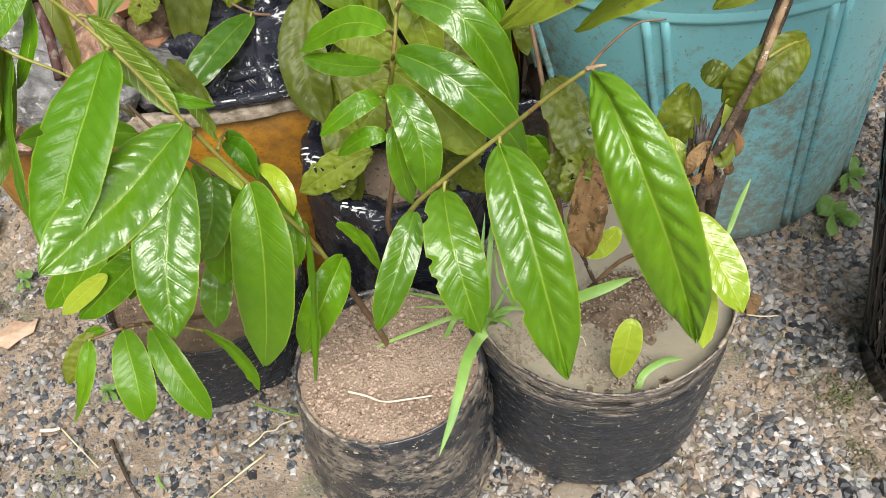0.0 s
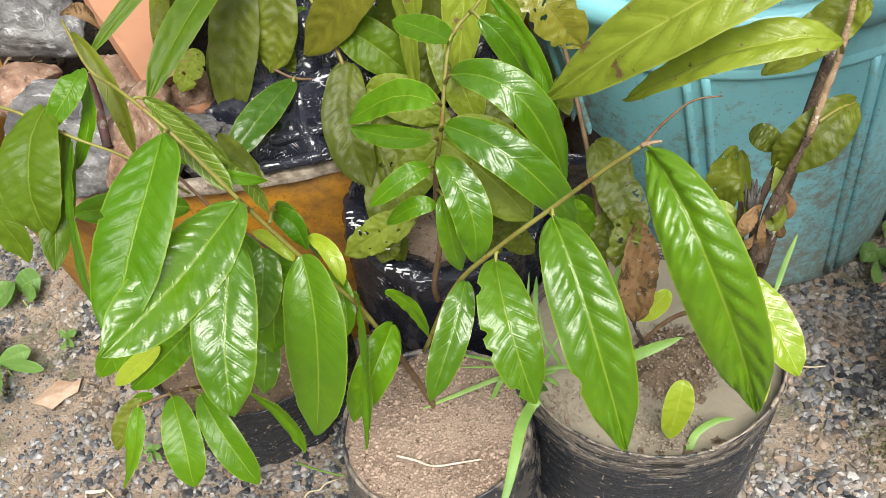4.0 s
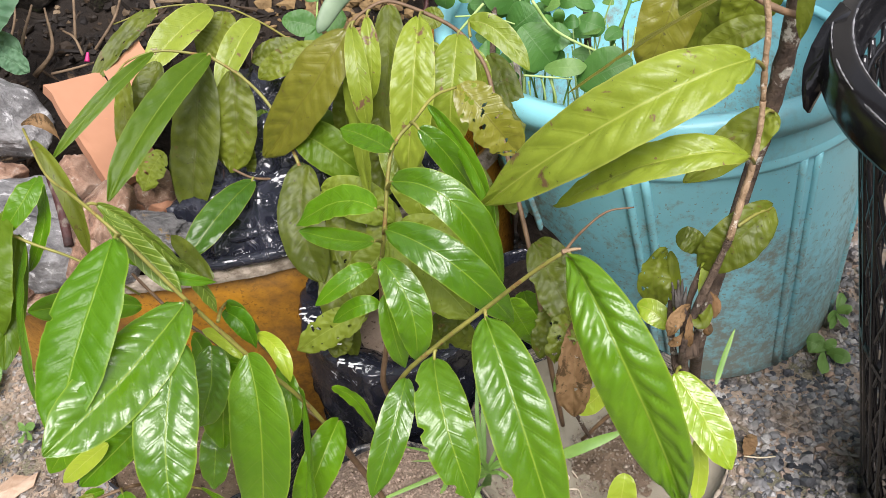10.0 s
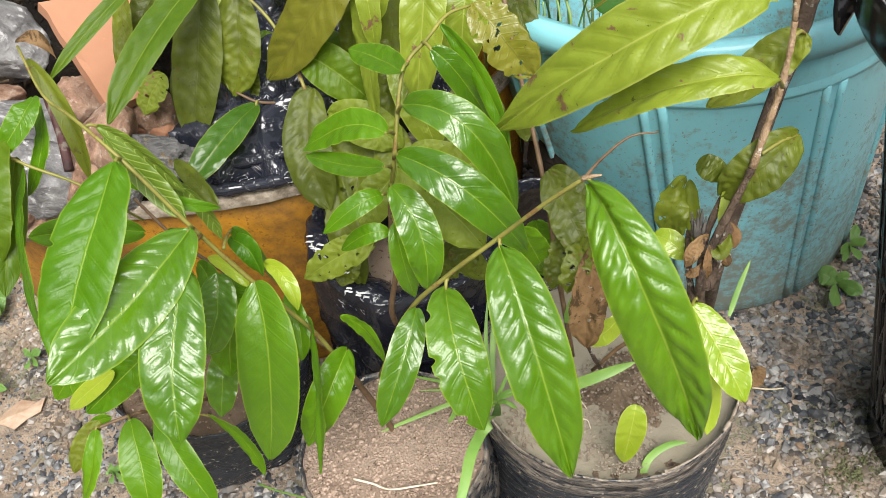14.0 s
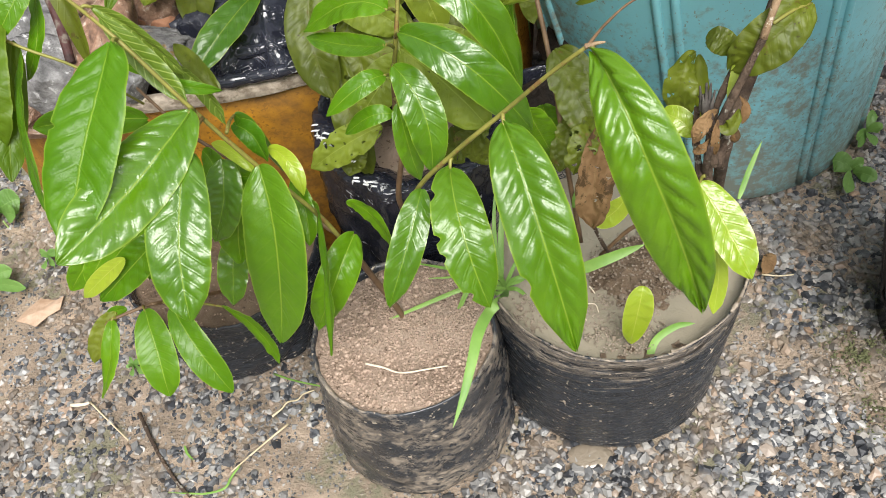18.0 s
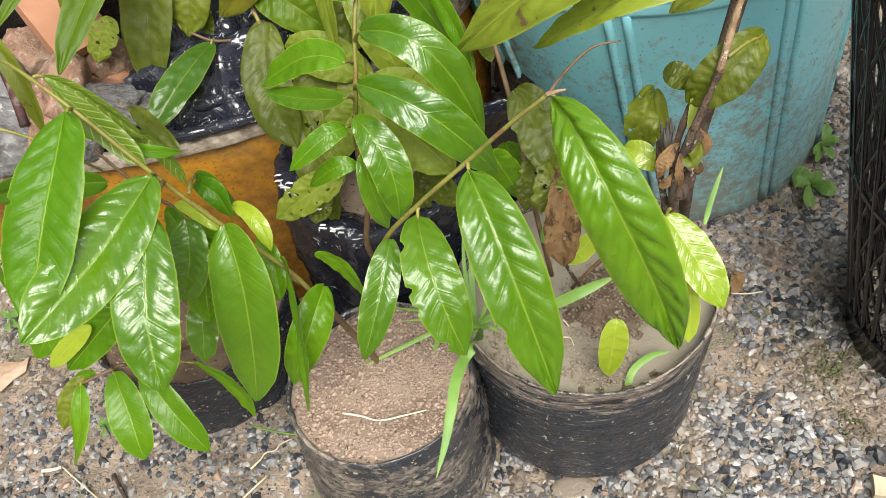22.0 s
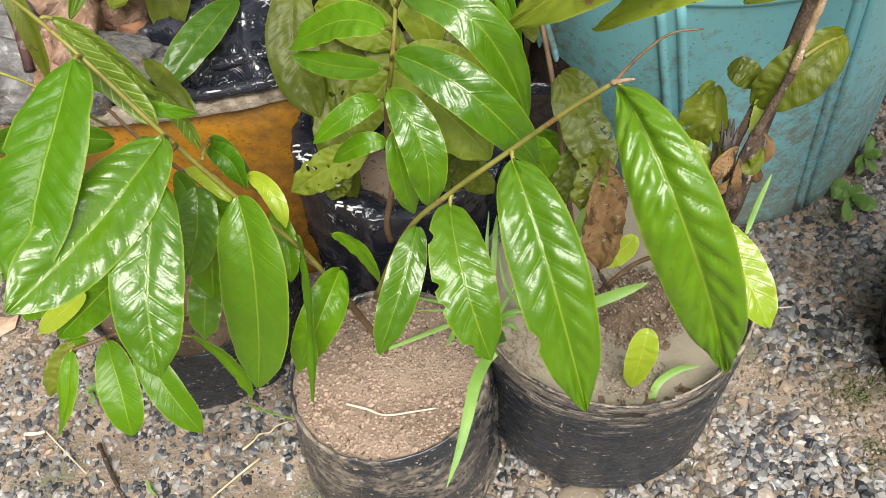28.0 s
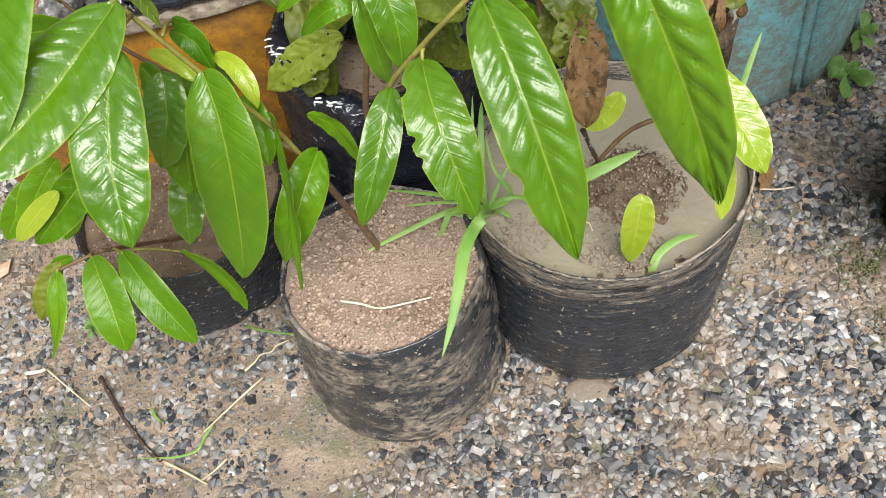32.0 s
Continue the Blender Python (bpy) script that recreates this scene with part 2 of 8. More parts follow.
def film_material(name, mud_from, speck_from, rough, squash, rising=0.0, smear_size=27.0):
    """Black film with mud smeared round it in bands, fine scratches and spattered specks."""
    m, t, p = mat(name, rough, 0.5)
    c = t.nodes.new("ShaderNodeTexCoord")
    mp = t.nodes.new("ShaderNodeMapping")
    mp.inputs["Scale"].default_value = (1, 1, squash)
    t.links.new(c.outputs["Object"], mp.inputs[0])

    def noise_at(scale, detail, rough_=0.65, dist=0.0):
        n = nd(t, "ShaderNodeTexNoise", Scale=scale, Detail=detail, Roughness=rough_, Distortion=dist)
        t.links.new(mp.outputs[0], n.inputs["Vector"])
        return n.outputs["Fac"]
    level = nd(t, "ShaderNodeSeparateXYZ")
    t.links.new(c.outputs["Object"], level.inputs[0])
    up = math_node(t, "MULTIPLY", math_node(t, "POWER", math_node(t, "MULTIPLY", level.outputs[2], 4.8, clamp=True), 3.0), rising)
    smear = ramp(t, math_node(t, "ADD", noise_at(smear_size, 10, 0.72, 0.3), up), [(mud_from, (0, 0, 0)), (mud_from + 0.07, (1, 1, 1))])
    fine = ramp(t, noise_at(95, 8, 0.75, 0.4), [(0.42, (0, 0, 0)), (0.60, (1, 1, 1))])
    mud = math_node(t, "MULTIPLY", math_node(t, "MULTIPLY", smear, fine), math_node(t, "ADD", 0.25, math_node(t, "MULTIPLY", tex(t, 16, 3), 1.0)), clamp=True)
    speck = ramp(t, tex(t, 190, 2, 0.5), [(speck_from, (0, 0, 0)), (speck_from + 0.03, (1, 1, 1))])
    mud = math_node(t, "MAXIMUM", mud, math_node(t, "MULTIPLY", speck, 0.9))
    # Black raised to blue-grey: the sky sheen is put into the base colour.
    base = blend(t, noise_at(30, 5), (0.011, 0.013, 0.016), (0.040, 0.045, 0.054))
    col = blend(t, mud, base, blend(t, tex(t, 90, 4), (0.27, 0.21, 0.15), (0.52, 0.45, 0.36)))
    t.links.new(col, p.inputs["Base Color"])
    t.links.new(math_node(t, "ADD", math_node(t, "MULTIPLY", mud, 0.45), math_node(t, "MULTIPLY", noise_at(25, 4), rough * 1.8), clamp=True), p.inputs["Roughness"])
    h = math_node(t, "ADD", math_node(t, "MULTIPLY", noise_at(28, 5), 1.0), math_node(t, "MULTIPLY", mud, 0.25))
    bump(t, p, h, 0.55, 0.004)
    return m


BLACK_FILM = film_material("muddy_black_film", 0.472, 0.66, 0.30, 1.35, 0.0, 15.0)
POT_FILM = film_material("scratched_black_film", 0.70, 0.655, 0.28, 11.0, 0.36)


def crinkled_film(name):
    """Wet black film: sharp creases, scuffed white along some of them."""
    m, t, p = mat(name, 0.16, 0.6)
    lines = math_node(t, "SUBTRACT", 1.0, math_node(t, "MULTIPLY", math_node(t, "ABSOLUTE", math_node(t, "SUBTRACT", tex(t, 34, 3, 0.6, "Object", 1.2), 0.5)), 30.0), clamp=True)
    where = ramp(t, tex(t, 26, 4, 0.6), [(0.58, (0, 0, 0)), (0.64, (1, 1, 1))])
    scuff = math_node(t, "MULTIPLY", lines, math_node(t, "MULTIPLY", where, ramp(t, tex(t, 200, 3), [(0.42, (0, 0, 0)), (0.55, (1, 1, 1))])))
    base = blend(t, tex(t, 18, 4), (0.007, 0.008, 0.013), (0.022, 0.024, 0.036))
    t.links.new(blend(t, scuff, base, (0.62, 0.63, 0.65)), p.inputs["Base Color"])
    t.links.new(math_node(t, "ADD", math_node(t, "MULTIPLY", scuff, 0.3), 0.16), p.inputs["Roughness"])
    bump(t, p, math_node(t, "ADD", math_node(t, "MULTIPLY", lines, 0.5), tex(t, 24, 4, 0.5)), 0.45, 0.004)
    return m


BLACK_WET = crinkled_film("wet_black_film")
# White colour that stands for glints on crumpled film.
GLINT_WHITE = two_tone("glint_white_film", (0.55, 0.55, 0.56), (0.8, 0.8, 0.8), 90, 0.4, 150, 0.5, 0.002, 0.5)
GREY_SCUFF = two_tone("scuffed_black_plastic", (0.03, 0.03, 0.032), (0.32, 0.32, 0.33), 160, 0.5, 200, 0.5, 0.001, 0.4)
SILVER_FILM = two_tone("crumpled_grey_film", (0.08, 0.08, 0.083), (0.34, 0.33, 0.325), 3, 0.25, 6, 0.9, 0.02, 0.6, c=(0.30, 0.20, 0.07), c_scale=2.2, c_from=0.58)
SOIL = two_tone("wet_sandy_soil", (0.235, 0.165, 0.12), (0.47, 0.36, 0.28), 16, 0.62, 420, 1.0, 0.006, 0.4, c=(0.12, 0.078, 0.05), c_scale=170, c_from=0.58)
# Soil colour taken down to stand for shade from the growth above.
SHADED_SOIL = two_tone("shaded_bank_soil", (0.007, 0.005, 0.004), (0.024, 0.016, 0.010), 14, 0.75, 90, 0.9, 0.01, 0.3, c=(0.085, 0.055, 0.032), c_scale=24, c_from=0.64)
MUD = two_tone("muddy_ground", (0.145, 0.115, 0.084), (0.44, 0.345, 0.26), 17, 0.42, 240, 1.0, 0.006, 0.5, c=(0.185, 0.175, 0.115), c_scale=8, c_from=0.53)
def grimy_plastic(name, a, b, dirt, cover, speck, rough, scale=9.0, splash=0.0):
    """Old plastic with drifts of dirt, spatter and faint scratches."""
    m, t, p = mat(name, rough, 0.45)
    n1, n2, n3 = tex(t, scale, 8, 0.66, "Object", 0.5), tex(t, 70, 6, 0.7), tex(t, 210, 3, 0.5)
    drift = math_node(t, "MULTIPLY", math_node(t, "SUBTRACT", math_node(t, "ADD", n1, math_node(t, "MULTIPLY", n2, 0.45)), cover), 3.2, clamp=True)
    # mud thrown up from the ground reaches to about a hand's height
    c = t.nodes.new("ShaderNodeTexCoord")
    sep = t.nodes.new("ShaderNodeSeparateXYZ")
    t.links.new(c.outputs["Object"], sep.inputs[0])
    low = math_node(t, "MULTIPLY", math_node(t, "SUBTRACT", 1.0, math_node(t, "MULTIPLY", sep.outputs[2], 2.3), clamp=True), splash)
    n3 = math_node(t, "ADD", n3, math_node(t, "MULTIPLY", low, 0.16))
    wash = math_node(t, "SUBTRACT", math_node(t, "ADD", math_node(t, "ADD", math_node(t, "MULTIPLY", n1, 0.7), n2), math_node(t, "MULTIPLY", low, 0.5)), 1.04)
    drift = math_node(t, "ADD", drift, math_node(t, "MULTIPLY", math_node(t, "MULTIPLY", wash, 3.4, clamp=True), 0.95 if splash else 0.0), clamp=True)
    spots = ramp(t, n3, [(speck, (0, 0, 0)), (speck + 0.04, (1, 1, 1))])
    mask = math_node(t, "MAXIMUM", math_node(t, "MULTIPLY", drift, 0.8), math_node(t, "MULTIPLY", spots, 0.7))
    col = blend(t, mask, blend(t, tex(t, 5, 3), a, b), dirt)
    t.links.new(col, p.inputs["Base Color"])
    t.links.new(math_node(t, "ADD", math_node(t, "MULTIPLY", mask, 0.35), rough, clamp=True), p.inputs["Roughness"])
    bump(t, p, math_node(t, "ADD", n2, mask), 0.2, 0.0015)
    return m


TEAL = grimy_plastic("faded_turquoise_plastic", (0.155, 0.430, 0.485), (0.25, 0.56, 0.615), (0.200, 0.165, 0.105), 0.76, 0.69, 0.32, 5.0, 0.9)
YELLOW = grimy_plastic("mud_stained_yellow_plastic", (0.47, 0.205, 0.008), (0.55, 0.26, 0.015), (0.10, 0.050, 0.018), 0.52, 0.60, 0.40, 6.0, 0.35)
CUT_EDGE = two_tone("weathered_cut_edge", (0.14, 0.11, 0.08), (0.42, 0.36, 0.29), 90, 0.7, 150, 0.9, 0.004, 0.3, c=(0.15, 0.12, 0.08), c_scale=70, c_from=0.58)
BASKET = two_tone("glossy_black_plastic", (0.005, 0.005, 0.006), (0.010, 0.010, 0.011), 12, 0.15, 60, 0.15, 0.001, 0.40, c=(0.25, 0.25, 0.25), c_scale=75, c_from=0.68)
TERRACOTTA = two_tone("terracotta", (0.31, 0.150, 0.085), (0.39, 0.20, 0.118), 8, 0.8, 150, 0.25, 0.001, 0.3, c=(0.42, 0.2, 0.1), c_scale=40, c_from=0.68)


def rock_material(name, dark, mid, light, streak, rough):
    """Broken stone: blotches, sharp pale streaks and small cracks, in the rock's own unit space."""
    m, t, p = mat(name, rough, 0.5)
    n1, n2, n3 = tex(t, 1.3, 8, 0.6, "Object", 0.25), tex(t, 4.5, 9, 0.72, "Object", 0.3), tex(t, 26, 6, 0.7)
    col = ramp(t, math_node(t, "ADD", math_node(t, "MULTIPLY", n1, 0.65), math_node(t, "MULTIPLY", n2, 0.35)), [(0.38, dark), (0.47, mid), (0.58, light)])
    pale = ramp(t, n2, [(0.57, (0, 0, 0)), (0.62, (1, 1, 1))])
    col = blend(t, math_node(t, "MULTIPLY", pale, 0.8), col, streak)
    crack = math_node(t, "ABSOLUTE", math_node(t, "SUBTRACT", tex(t, 1.5, 1.5, 0.5, "Object", 0.6), 0.5))
    crack = math_node(t, "SUBTRACT", 1.0, math_node(t, "MULTIPLY", crack, 45.0), clamp=True)
    col = blend(t, math_node(t, "MULTIPLY", crack, 0.12), col, dark)
    col = blend(t, 0.4, col, ramp(t, n3, [(0.3, (0.35, 0.33, 0.32)), (0.55, (1, 1, 1))]), "MULTIPLY")
    t.links.new(col, p.inputs["Base Color"])
    t.links.new(math_node(t, "ADD", math_node(t, "MULTIPLY", n2, 0.4), rough - 0.2), p.inputs["Roughness"])
    bump(t, p, math_node(t, "SUBTRACT", math_node(t, "ADD", n2, math_node(t, "MULTIPLY", n3, 0.3)), math_node(t, "MULTIPLY", crack, 0.12)), 0.6, 0.01)
    return m


GREY_ROCK = rock_material("grey_streaked_rock", (0.050, 0.050, 0.050), (0.15, 0.148, 0.148), (0.30, 0.298, 0.295), (0.56, 0.56, 0.56), 0.45)
TAN_ROCK = rock_material("pinkish_tan_rock", (0.08, 0.045, 0.03), (0.27, 0.155, 0.10), (0.42, 0.28, 0.20), (0.54, 0.45, 0.38), 0.5)
BARK = two_tone("lichen_spotted_bark", (0.040, 0.027, 0.020), (0.13, 0.090, 0.062), 60, 0.8, 150, 1.0, 0.008, 0.3, c=(0.42, 0.40, 0.34), c_scale=48, c_from=0.57)
TWIG = two_tone("brown_twig", (0.085, 0.05, 0.028), (0.19, 0.12, 0.065), 60, 0.6, 200, 0.5, 0.001, 0.4)
GREEN_TWIG = two_tone("olive_green_twig", (0.135, 0.135, 0.026), (0.24, 0.225, 0.05), 50, 0.5, 200, 0.3, 0.001, 0.4, c=(0.17, 0.10, 0.03), c_scale=70, c_from=0.56)
TAN_STEM = two_tone("tan_woody_stem", (0.18, 0.115, 0.06), (0.37, 0.26, 0.16), 110, 0.6, 220, 0.9, 0.003, 0.4, c=(0.52, 0.46, 0.38), c_scale=170, c_from=0.60)
PALE_STEM = two_tone("pale_green_stem", (0.22, 0.34, 0.09), (0.36, 0.47, 0.18), 40, 0.5, 0, spec=0.4)
ROOT = two_tone("dark_red_root", (0.014, 0.007, 0.006), (0.070, 0.020, 0.017), 40, 0.55, 120, 0.7, 0.004, 0.4, c=(0.13, 0.11, 0.09), c_scale=40, c_from=0.58)
DEAD_STALK = two_tone("dead_grey_stalk", (0.020, 0.016, 0.014), (0.11, 0.10, 0.09), 60, 0.75, 140, 0.8, 0.004, 0.3)
DRY_ROOT = two_tone("dry_tan_root", (0.075, 0.05, 0.03), (0.20, 0.14, 0.085), 50, 0.75, 150, 0.5, 0.003, 0.3)
GRASS = two_tone("grass_blade", (0.085, 0.19, 0.025), (0.18, 0.30, 0.065), 30, 0.5, 0, spec=0.4)
ROOTLET = two_tone("pale_rootlet", (0.46, 0.38, 0.28), (0.66, 0.58, 0.47), 90, 0.65, 260, 0.6, 0.001, 0.35)
DRY_PIECE = two_tone("dry_pinkish_leaf", (0.29, 0.19, 0.12), (0.47, 0.35, 0.26), 60, 0.7, 200, 0.6, 0.002, 0.3)
STRAW = two_tone("dry_straw", (0.36, 0.30, 0.19), (0.54, 0.47, 0.33), 40, 0.7, 0, spec=0.3)
CACTUS = two_tone("pale_cactus_skin", (0.13, 0.19, 0.115), (0.22, 0.29, 0.185), 30, 0.55, 0, spec=0.4, c=(0.6, 0.6, 0.5), c_scale=160, c_from=0.68)
FIBRE = two_tone("fibrous_root_ball", (0.008, 0.006, 0.004), (0.040, 0.030, 0.019), 6, 0.85, 14, 1.0, 0.04, 0.2, c=(0.030, 0.034, 0.012), c_scale=3, c_from=0.58)
WET_SOIL = two_tone("wet_dark_soil", (0.10, 0.068, 0.043), (0.21, 0.15, 0.10), 35, 0.45, 300, 0.9, 0.004, 0.5, c=(0.06, 0.04, 0.026), c_scale=120, c_from=0.6)
MAGENTA = two_tone("magenta_bud", (0.35, 0.01, 0.10), (0.45, 0.03, 0.16), 60, 0.5)


def gravel_material():
    m, t, p = mat("wet_gravel", 0.42, 0.5)
    g = t.nodes.new("ShaderNodeNewGeometry")
    col = ramp(t, g.outputs["Random Per Island"], [(0.0, (0.022, 0.025, 0.032)), (0.30, (0.085, 0.091, 0.102)), (0.58, (0.215, 0.218, 0.220)), (0.80, (0.36, 0.355, 0.342)), (0.88, (0.33, 0.225, 0.15)), (0.94, (0.34, 0.33, 0.31)), (1.0, (0.52, 0.51, 0.49))])
    n = tex(t, 190, 5)
    col = blend(t, 0.55, col, blend(t, n, (0.35, 0.33, 0.3), (1, 1, 1)), "MULTIPLY")
    col2 = blend(t, ramp(t, tex(t, 9, 7, 0.62), [(0.50, (0, 0, 0)), (0.64, (0.85, 0.85, 0.85))]), col, (0.23, 0.18, 0.13))
    wet = ramp(t, tex(t, 6, 5, 0.6), [(0.34, (0.58, 0.56, 0.53)), (0.55, (1, 1, 1))])
    t.links.new(blend(t, 1.0, col2, wet, "MULTIPLY"), p.inputs["Base Color"])
    bump(t, p, n, 0.5, 0.001)
    return m


def puddle_material(name, a, b):
    m, t, p = mat(name, 0.07, 0.5)
    col = blend(t, tex(t, 14, 4), a, b)
    t.links.new(col, p.inputs["Base Color"])
    bump(t, p, tex(t, 95, 3, 0.5, "Object", 0.8), 0.55, 0.003)
    return m


SOIL_GRAIN = two_tone("sandy_grain", (0.19, 0.132, 0.096), (0.44, 0.335, 0.26), 400, 0.6, 0, spec=0.4)
WET_GRAIN = two_tone("wet_grit", (0.13, 0.10, 0.072), (0.32, 0.26, 0.20), 300, 0.45, 0, spec=0.5)
GRAVEL = gravel_material()
WATER = puddle_material("muddy_water", (0.205, 0.182, 0.132), (0.285, 0.252, 0.192))
PUDDLE = puddle_material("shallow_muddy_water", (0.15, 0.125, 0.095), (0.22, 0.185, 0.14))


# ---- shapes ----
def mesh_of(bm, name, material, smooth=True):
    me = bpy.data.meshes.new(name)
    bm.to_mesh(me)
    bm.free()
    me.materials.append(material)
    if smooth:
        for f in me.polygons:
            f.use_smooth = True
    return me


def part(name, bm, material, parent=None, label="", smooth=True):
    ob = new(name, mesh_of(bm, name, material, smooth))
    if parent:
        ob.parent = parent
    return tagged(ob, label)


def thing(name, at, label, category, group="", kind=""):
    ob = new(name)
    ob.location = at
    ob.empty_display_size = 0.02
    return tagged(ob, label, category, group, kind)


def under(ob, parent):
    """Parents ob and keeps it where it was built, in world coordinates."""
    ob.parent = parent
    ob.matrix_parent_inverse = Matrix.Translation(-parent.location)
    return ob


def fbm(x, y, z, s, octaves=3):
    return noise.fractal(Vector((x, y, z)) * s, 1.0, 2.0, octaves)


def spline(points, steps):
    """Smooth curve through the points."""
    p = [Vector(q) for q in points]
    p = [2 * p[0] - p[1]] + p + [2 * p[-1] - p[-2]]
    out = []
    for i in range(1, len(p) - 2):
        a, b, c, d = p[i - 1], p[i], p[i + 1], p[i + 2]
        for k in range(steps):
            s = k / steps
            out.append(0.5 * (2 * b + (c - a) * s + (2 * a - 5 * b + 4 * c - d) * s * s + (3 * b - a - 3 * c + d) * s ** 3))
    return out + [p[-2]]


def tube(bm, points, r0, r1, sides=8, steps=5, knots=0.0, seed=0.0):
    line = spline(points, steps)
    n = len(line)
    rings, side = [], None
    for i, q in enumerate(line):
        d = (line[min(i + 1, n - 1)] - line[max(i - 1, 0)]).normalized()
        side = d.orthogonal().normalized() if side is None else (side - d * side.dot(d)).normalized()
        other = d.cross(side)
        r = r0 + (r1 - r0) * i / (n - 1)
        if knots:
            r *= 1 + knots * noise.noise(q * 140 + Vector((seed, 0, 0)))
        rings.append([bm.verts.new(q + r * (side * math.cos(2 * math.pi * k / sides) + other * math.sin(2 * math.pi * k / sides))) for k in range(sides)])
    for a, b in zip(rings, rings[1:]):
        for k in range(sides):
            bm.faces.new((a[k], a[(k + 1) % sides], b[(k + 1) % sides], b[k]))
    bm.faces.new(rings[0][::-1])
    bm.faces.new(rings[-1])
    return bm


def twig(parent, name, points, r0, r1, material, knots=0.12, sides=8):
    return under(part(name, tube(bmesh.new(), points, r0, r1, sides, 5, knots, r0 * 1000), material), parent)


FACE = Vector((0.0, -0.80, 0.60))
count = 0


def leaf(parent, style, base, mid, tip, width, roll=0.0, fold=0.16, quilt=1.0, ragged=0.0, shape=0.5, node=None, name="leaf", face=None, curl=0.0, bites=(), crumple=0.0):
    """One blade along the curve base-mid-tip. roll: degrees about the midrib; fold: how far the halves stand up;
    quilt: swelling between the side veins; shape: where it is widest; node: the point of the twig where its stalk starts."""
    global count
    count += 1
    b, m, t = Vector(base), Vector(mid), Vector(tip)
    c = 2 * m - (b + t) / 2
    bm = bmesh.new()
    uvs = bm.loops.layers.uv.new("UVMap")
    vein = bm.loops.layers.uv.new("Vein")
    nu, nv = (96, 30) if ragged else (100, 22) if width > 0.03 else (60, 14) if width > 0.015 else (30, 8)
    pairs = 11 if width > 0.035 else 9
    length = (m - b).length + (t - m).length
    hint = Vector(face) if face else FACE
    bend = math.log(0.5) / math.log(shape)
    rows = []
    for i in range(nu + 1):
        u = i / nu
        q = (1 - u) ** 2 * b + 2 * u * (1 - u) * c + u * u * t
        d = (2 * (1 - u) * (c - b) + 2 * u * (t - c)).normalized()
        s = d.cross(hint).normalized()
        nrm = s.cross(d)
        rot = Matrix.Rotation(radians(roll + curl * (u - 0.5)), 3, d)
        s, nrm = rot @ s, rot @ nrm
        uu = min(max(u, 0.003), 0.9985)
        w = math.sin(math.pi * uu ** bend) ** (0.41 + 0.06 * u * u) * width / 2
        if u > 0.86:
            w *= 1 - 0.40 * ((u - 0.86) / 0.14) ** 1.2
        row = []
        for j in range(nv + 1):
            v = 2 * j / nv - 1
            av = abs(v)
            side = 1 if v > 0 else -1
            edge = 1 + 0.03 * noise.noise(Vector((u * 5, count * 3.1, v))) + 0.012 * noise.noise(Vector((u * 40, count * 1.1, side)))
            if ragged and av > 0.5:
                edge -= ragged * max(0.0, noise.noise(Vector((u * 11, count * 7.7, v * 1.3)))) * (av - 0.3)
            for bu, bs, deep, wide in bites:
                if bs * v > 0 and abs(u - bu) < wide:
                    edge -= deep * av * math.cos((u - bu) / wide * math.pi / 2)
            # pillows between the side veins, a little uneven from pair to pair and side to side
            lane = u * pairs - av * 1.6 + 0.35 * noise.noise(Vector((u * 3.5, count * 2.9, side * 4.0))) + 0.25 * (side > 0) + 20
            p = lane % 1.0
            swell = (4 * p * (1 - p)) ** 0.48 * min(1.0, 3.5 * av) * (1 - av ** 5) * (0.8 + 0.6 * noise.noise(Vector((u * 6, count * 0.9, v * 2))))
            h = fold * av ** 1.25 * w - 0.08 * w * av ** 3.5 + quilt * 0.0019 * swell * min(1, width / 0.045) ** 1.5
            h += min(1, width / 0.03) * min(1, 0.25 + quilt) * (0.0026 * noise.noise(Vector((u * 3.2, count * 1.7, v * 1.1))) + 0.0024 * av ** 2 * noise.noise(Vector((u * 9, count * 2.3, side * 3))) + 0.0008 * noise.noise(Vector((u * 15, count * 5.1, v * 3.2))))
            h += 0.006 * crumple * min(1, width / 0.03) * noise.noise(Vector((u * 15, count * 5.1, v * 3.2)))
            row.append((bm.verts.new(q + s * (v * w * edge) + nrm * h), u, j / nv, lane, av))
        rows.append(row)
    for i in range(nu):
        for j in range(nv):
            if ragged and 2 < i < nu - 2 and noise.fractal(Vector((i * 0.13, count * 4.3, j * 0.15)), 1.0, 2.0, 3) > 0.86 - 0.5 * ragged:
                continue
            four = (rows[i][j], rows[i + 1][j], rows[i + 1][j + 1], rows[i][j + 1])
            f = bm.faces.new([k[0] for k in four])
            for lp, k in zip(f.loops, four):
                lp[uvs].uv = k[1:3]
                lp[vein].uv = k[3:5]
    ob = part(name, bm, LEAF[style])
    under(ob, parent)
    if node:
        n = Vector(node)
        st = tube(bmesh.new(), [n, (n + b) / 2 + Vector((0, 0, 0.002)), b + (m - b) * 0.03], 0.0016, 0.0012, 6, 3)
        stalk = part("leaf_stalk", st, GREEN_TWIG)
        under(stalk, ob)
    return ob


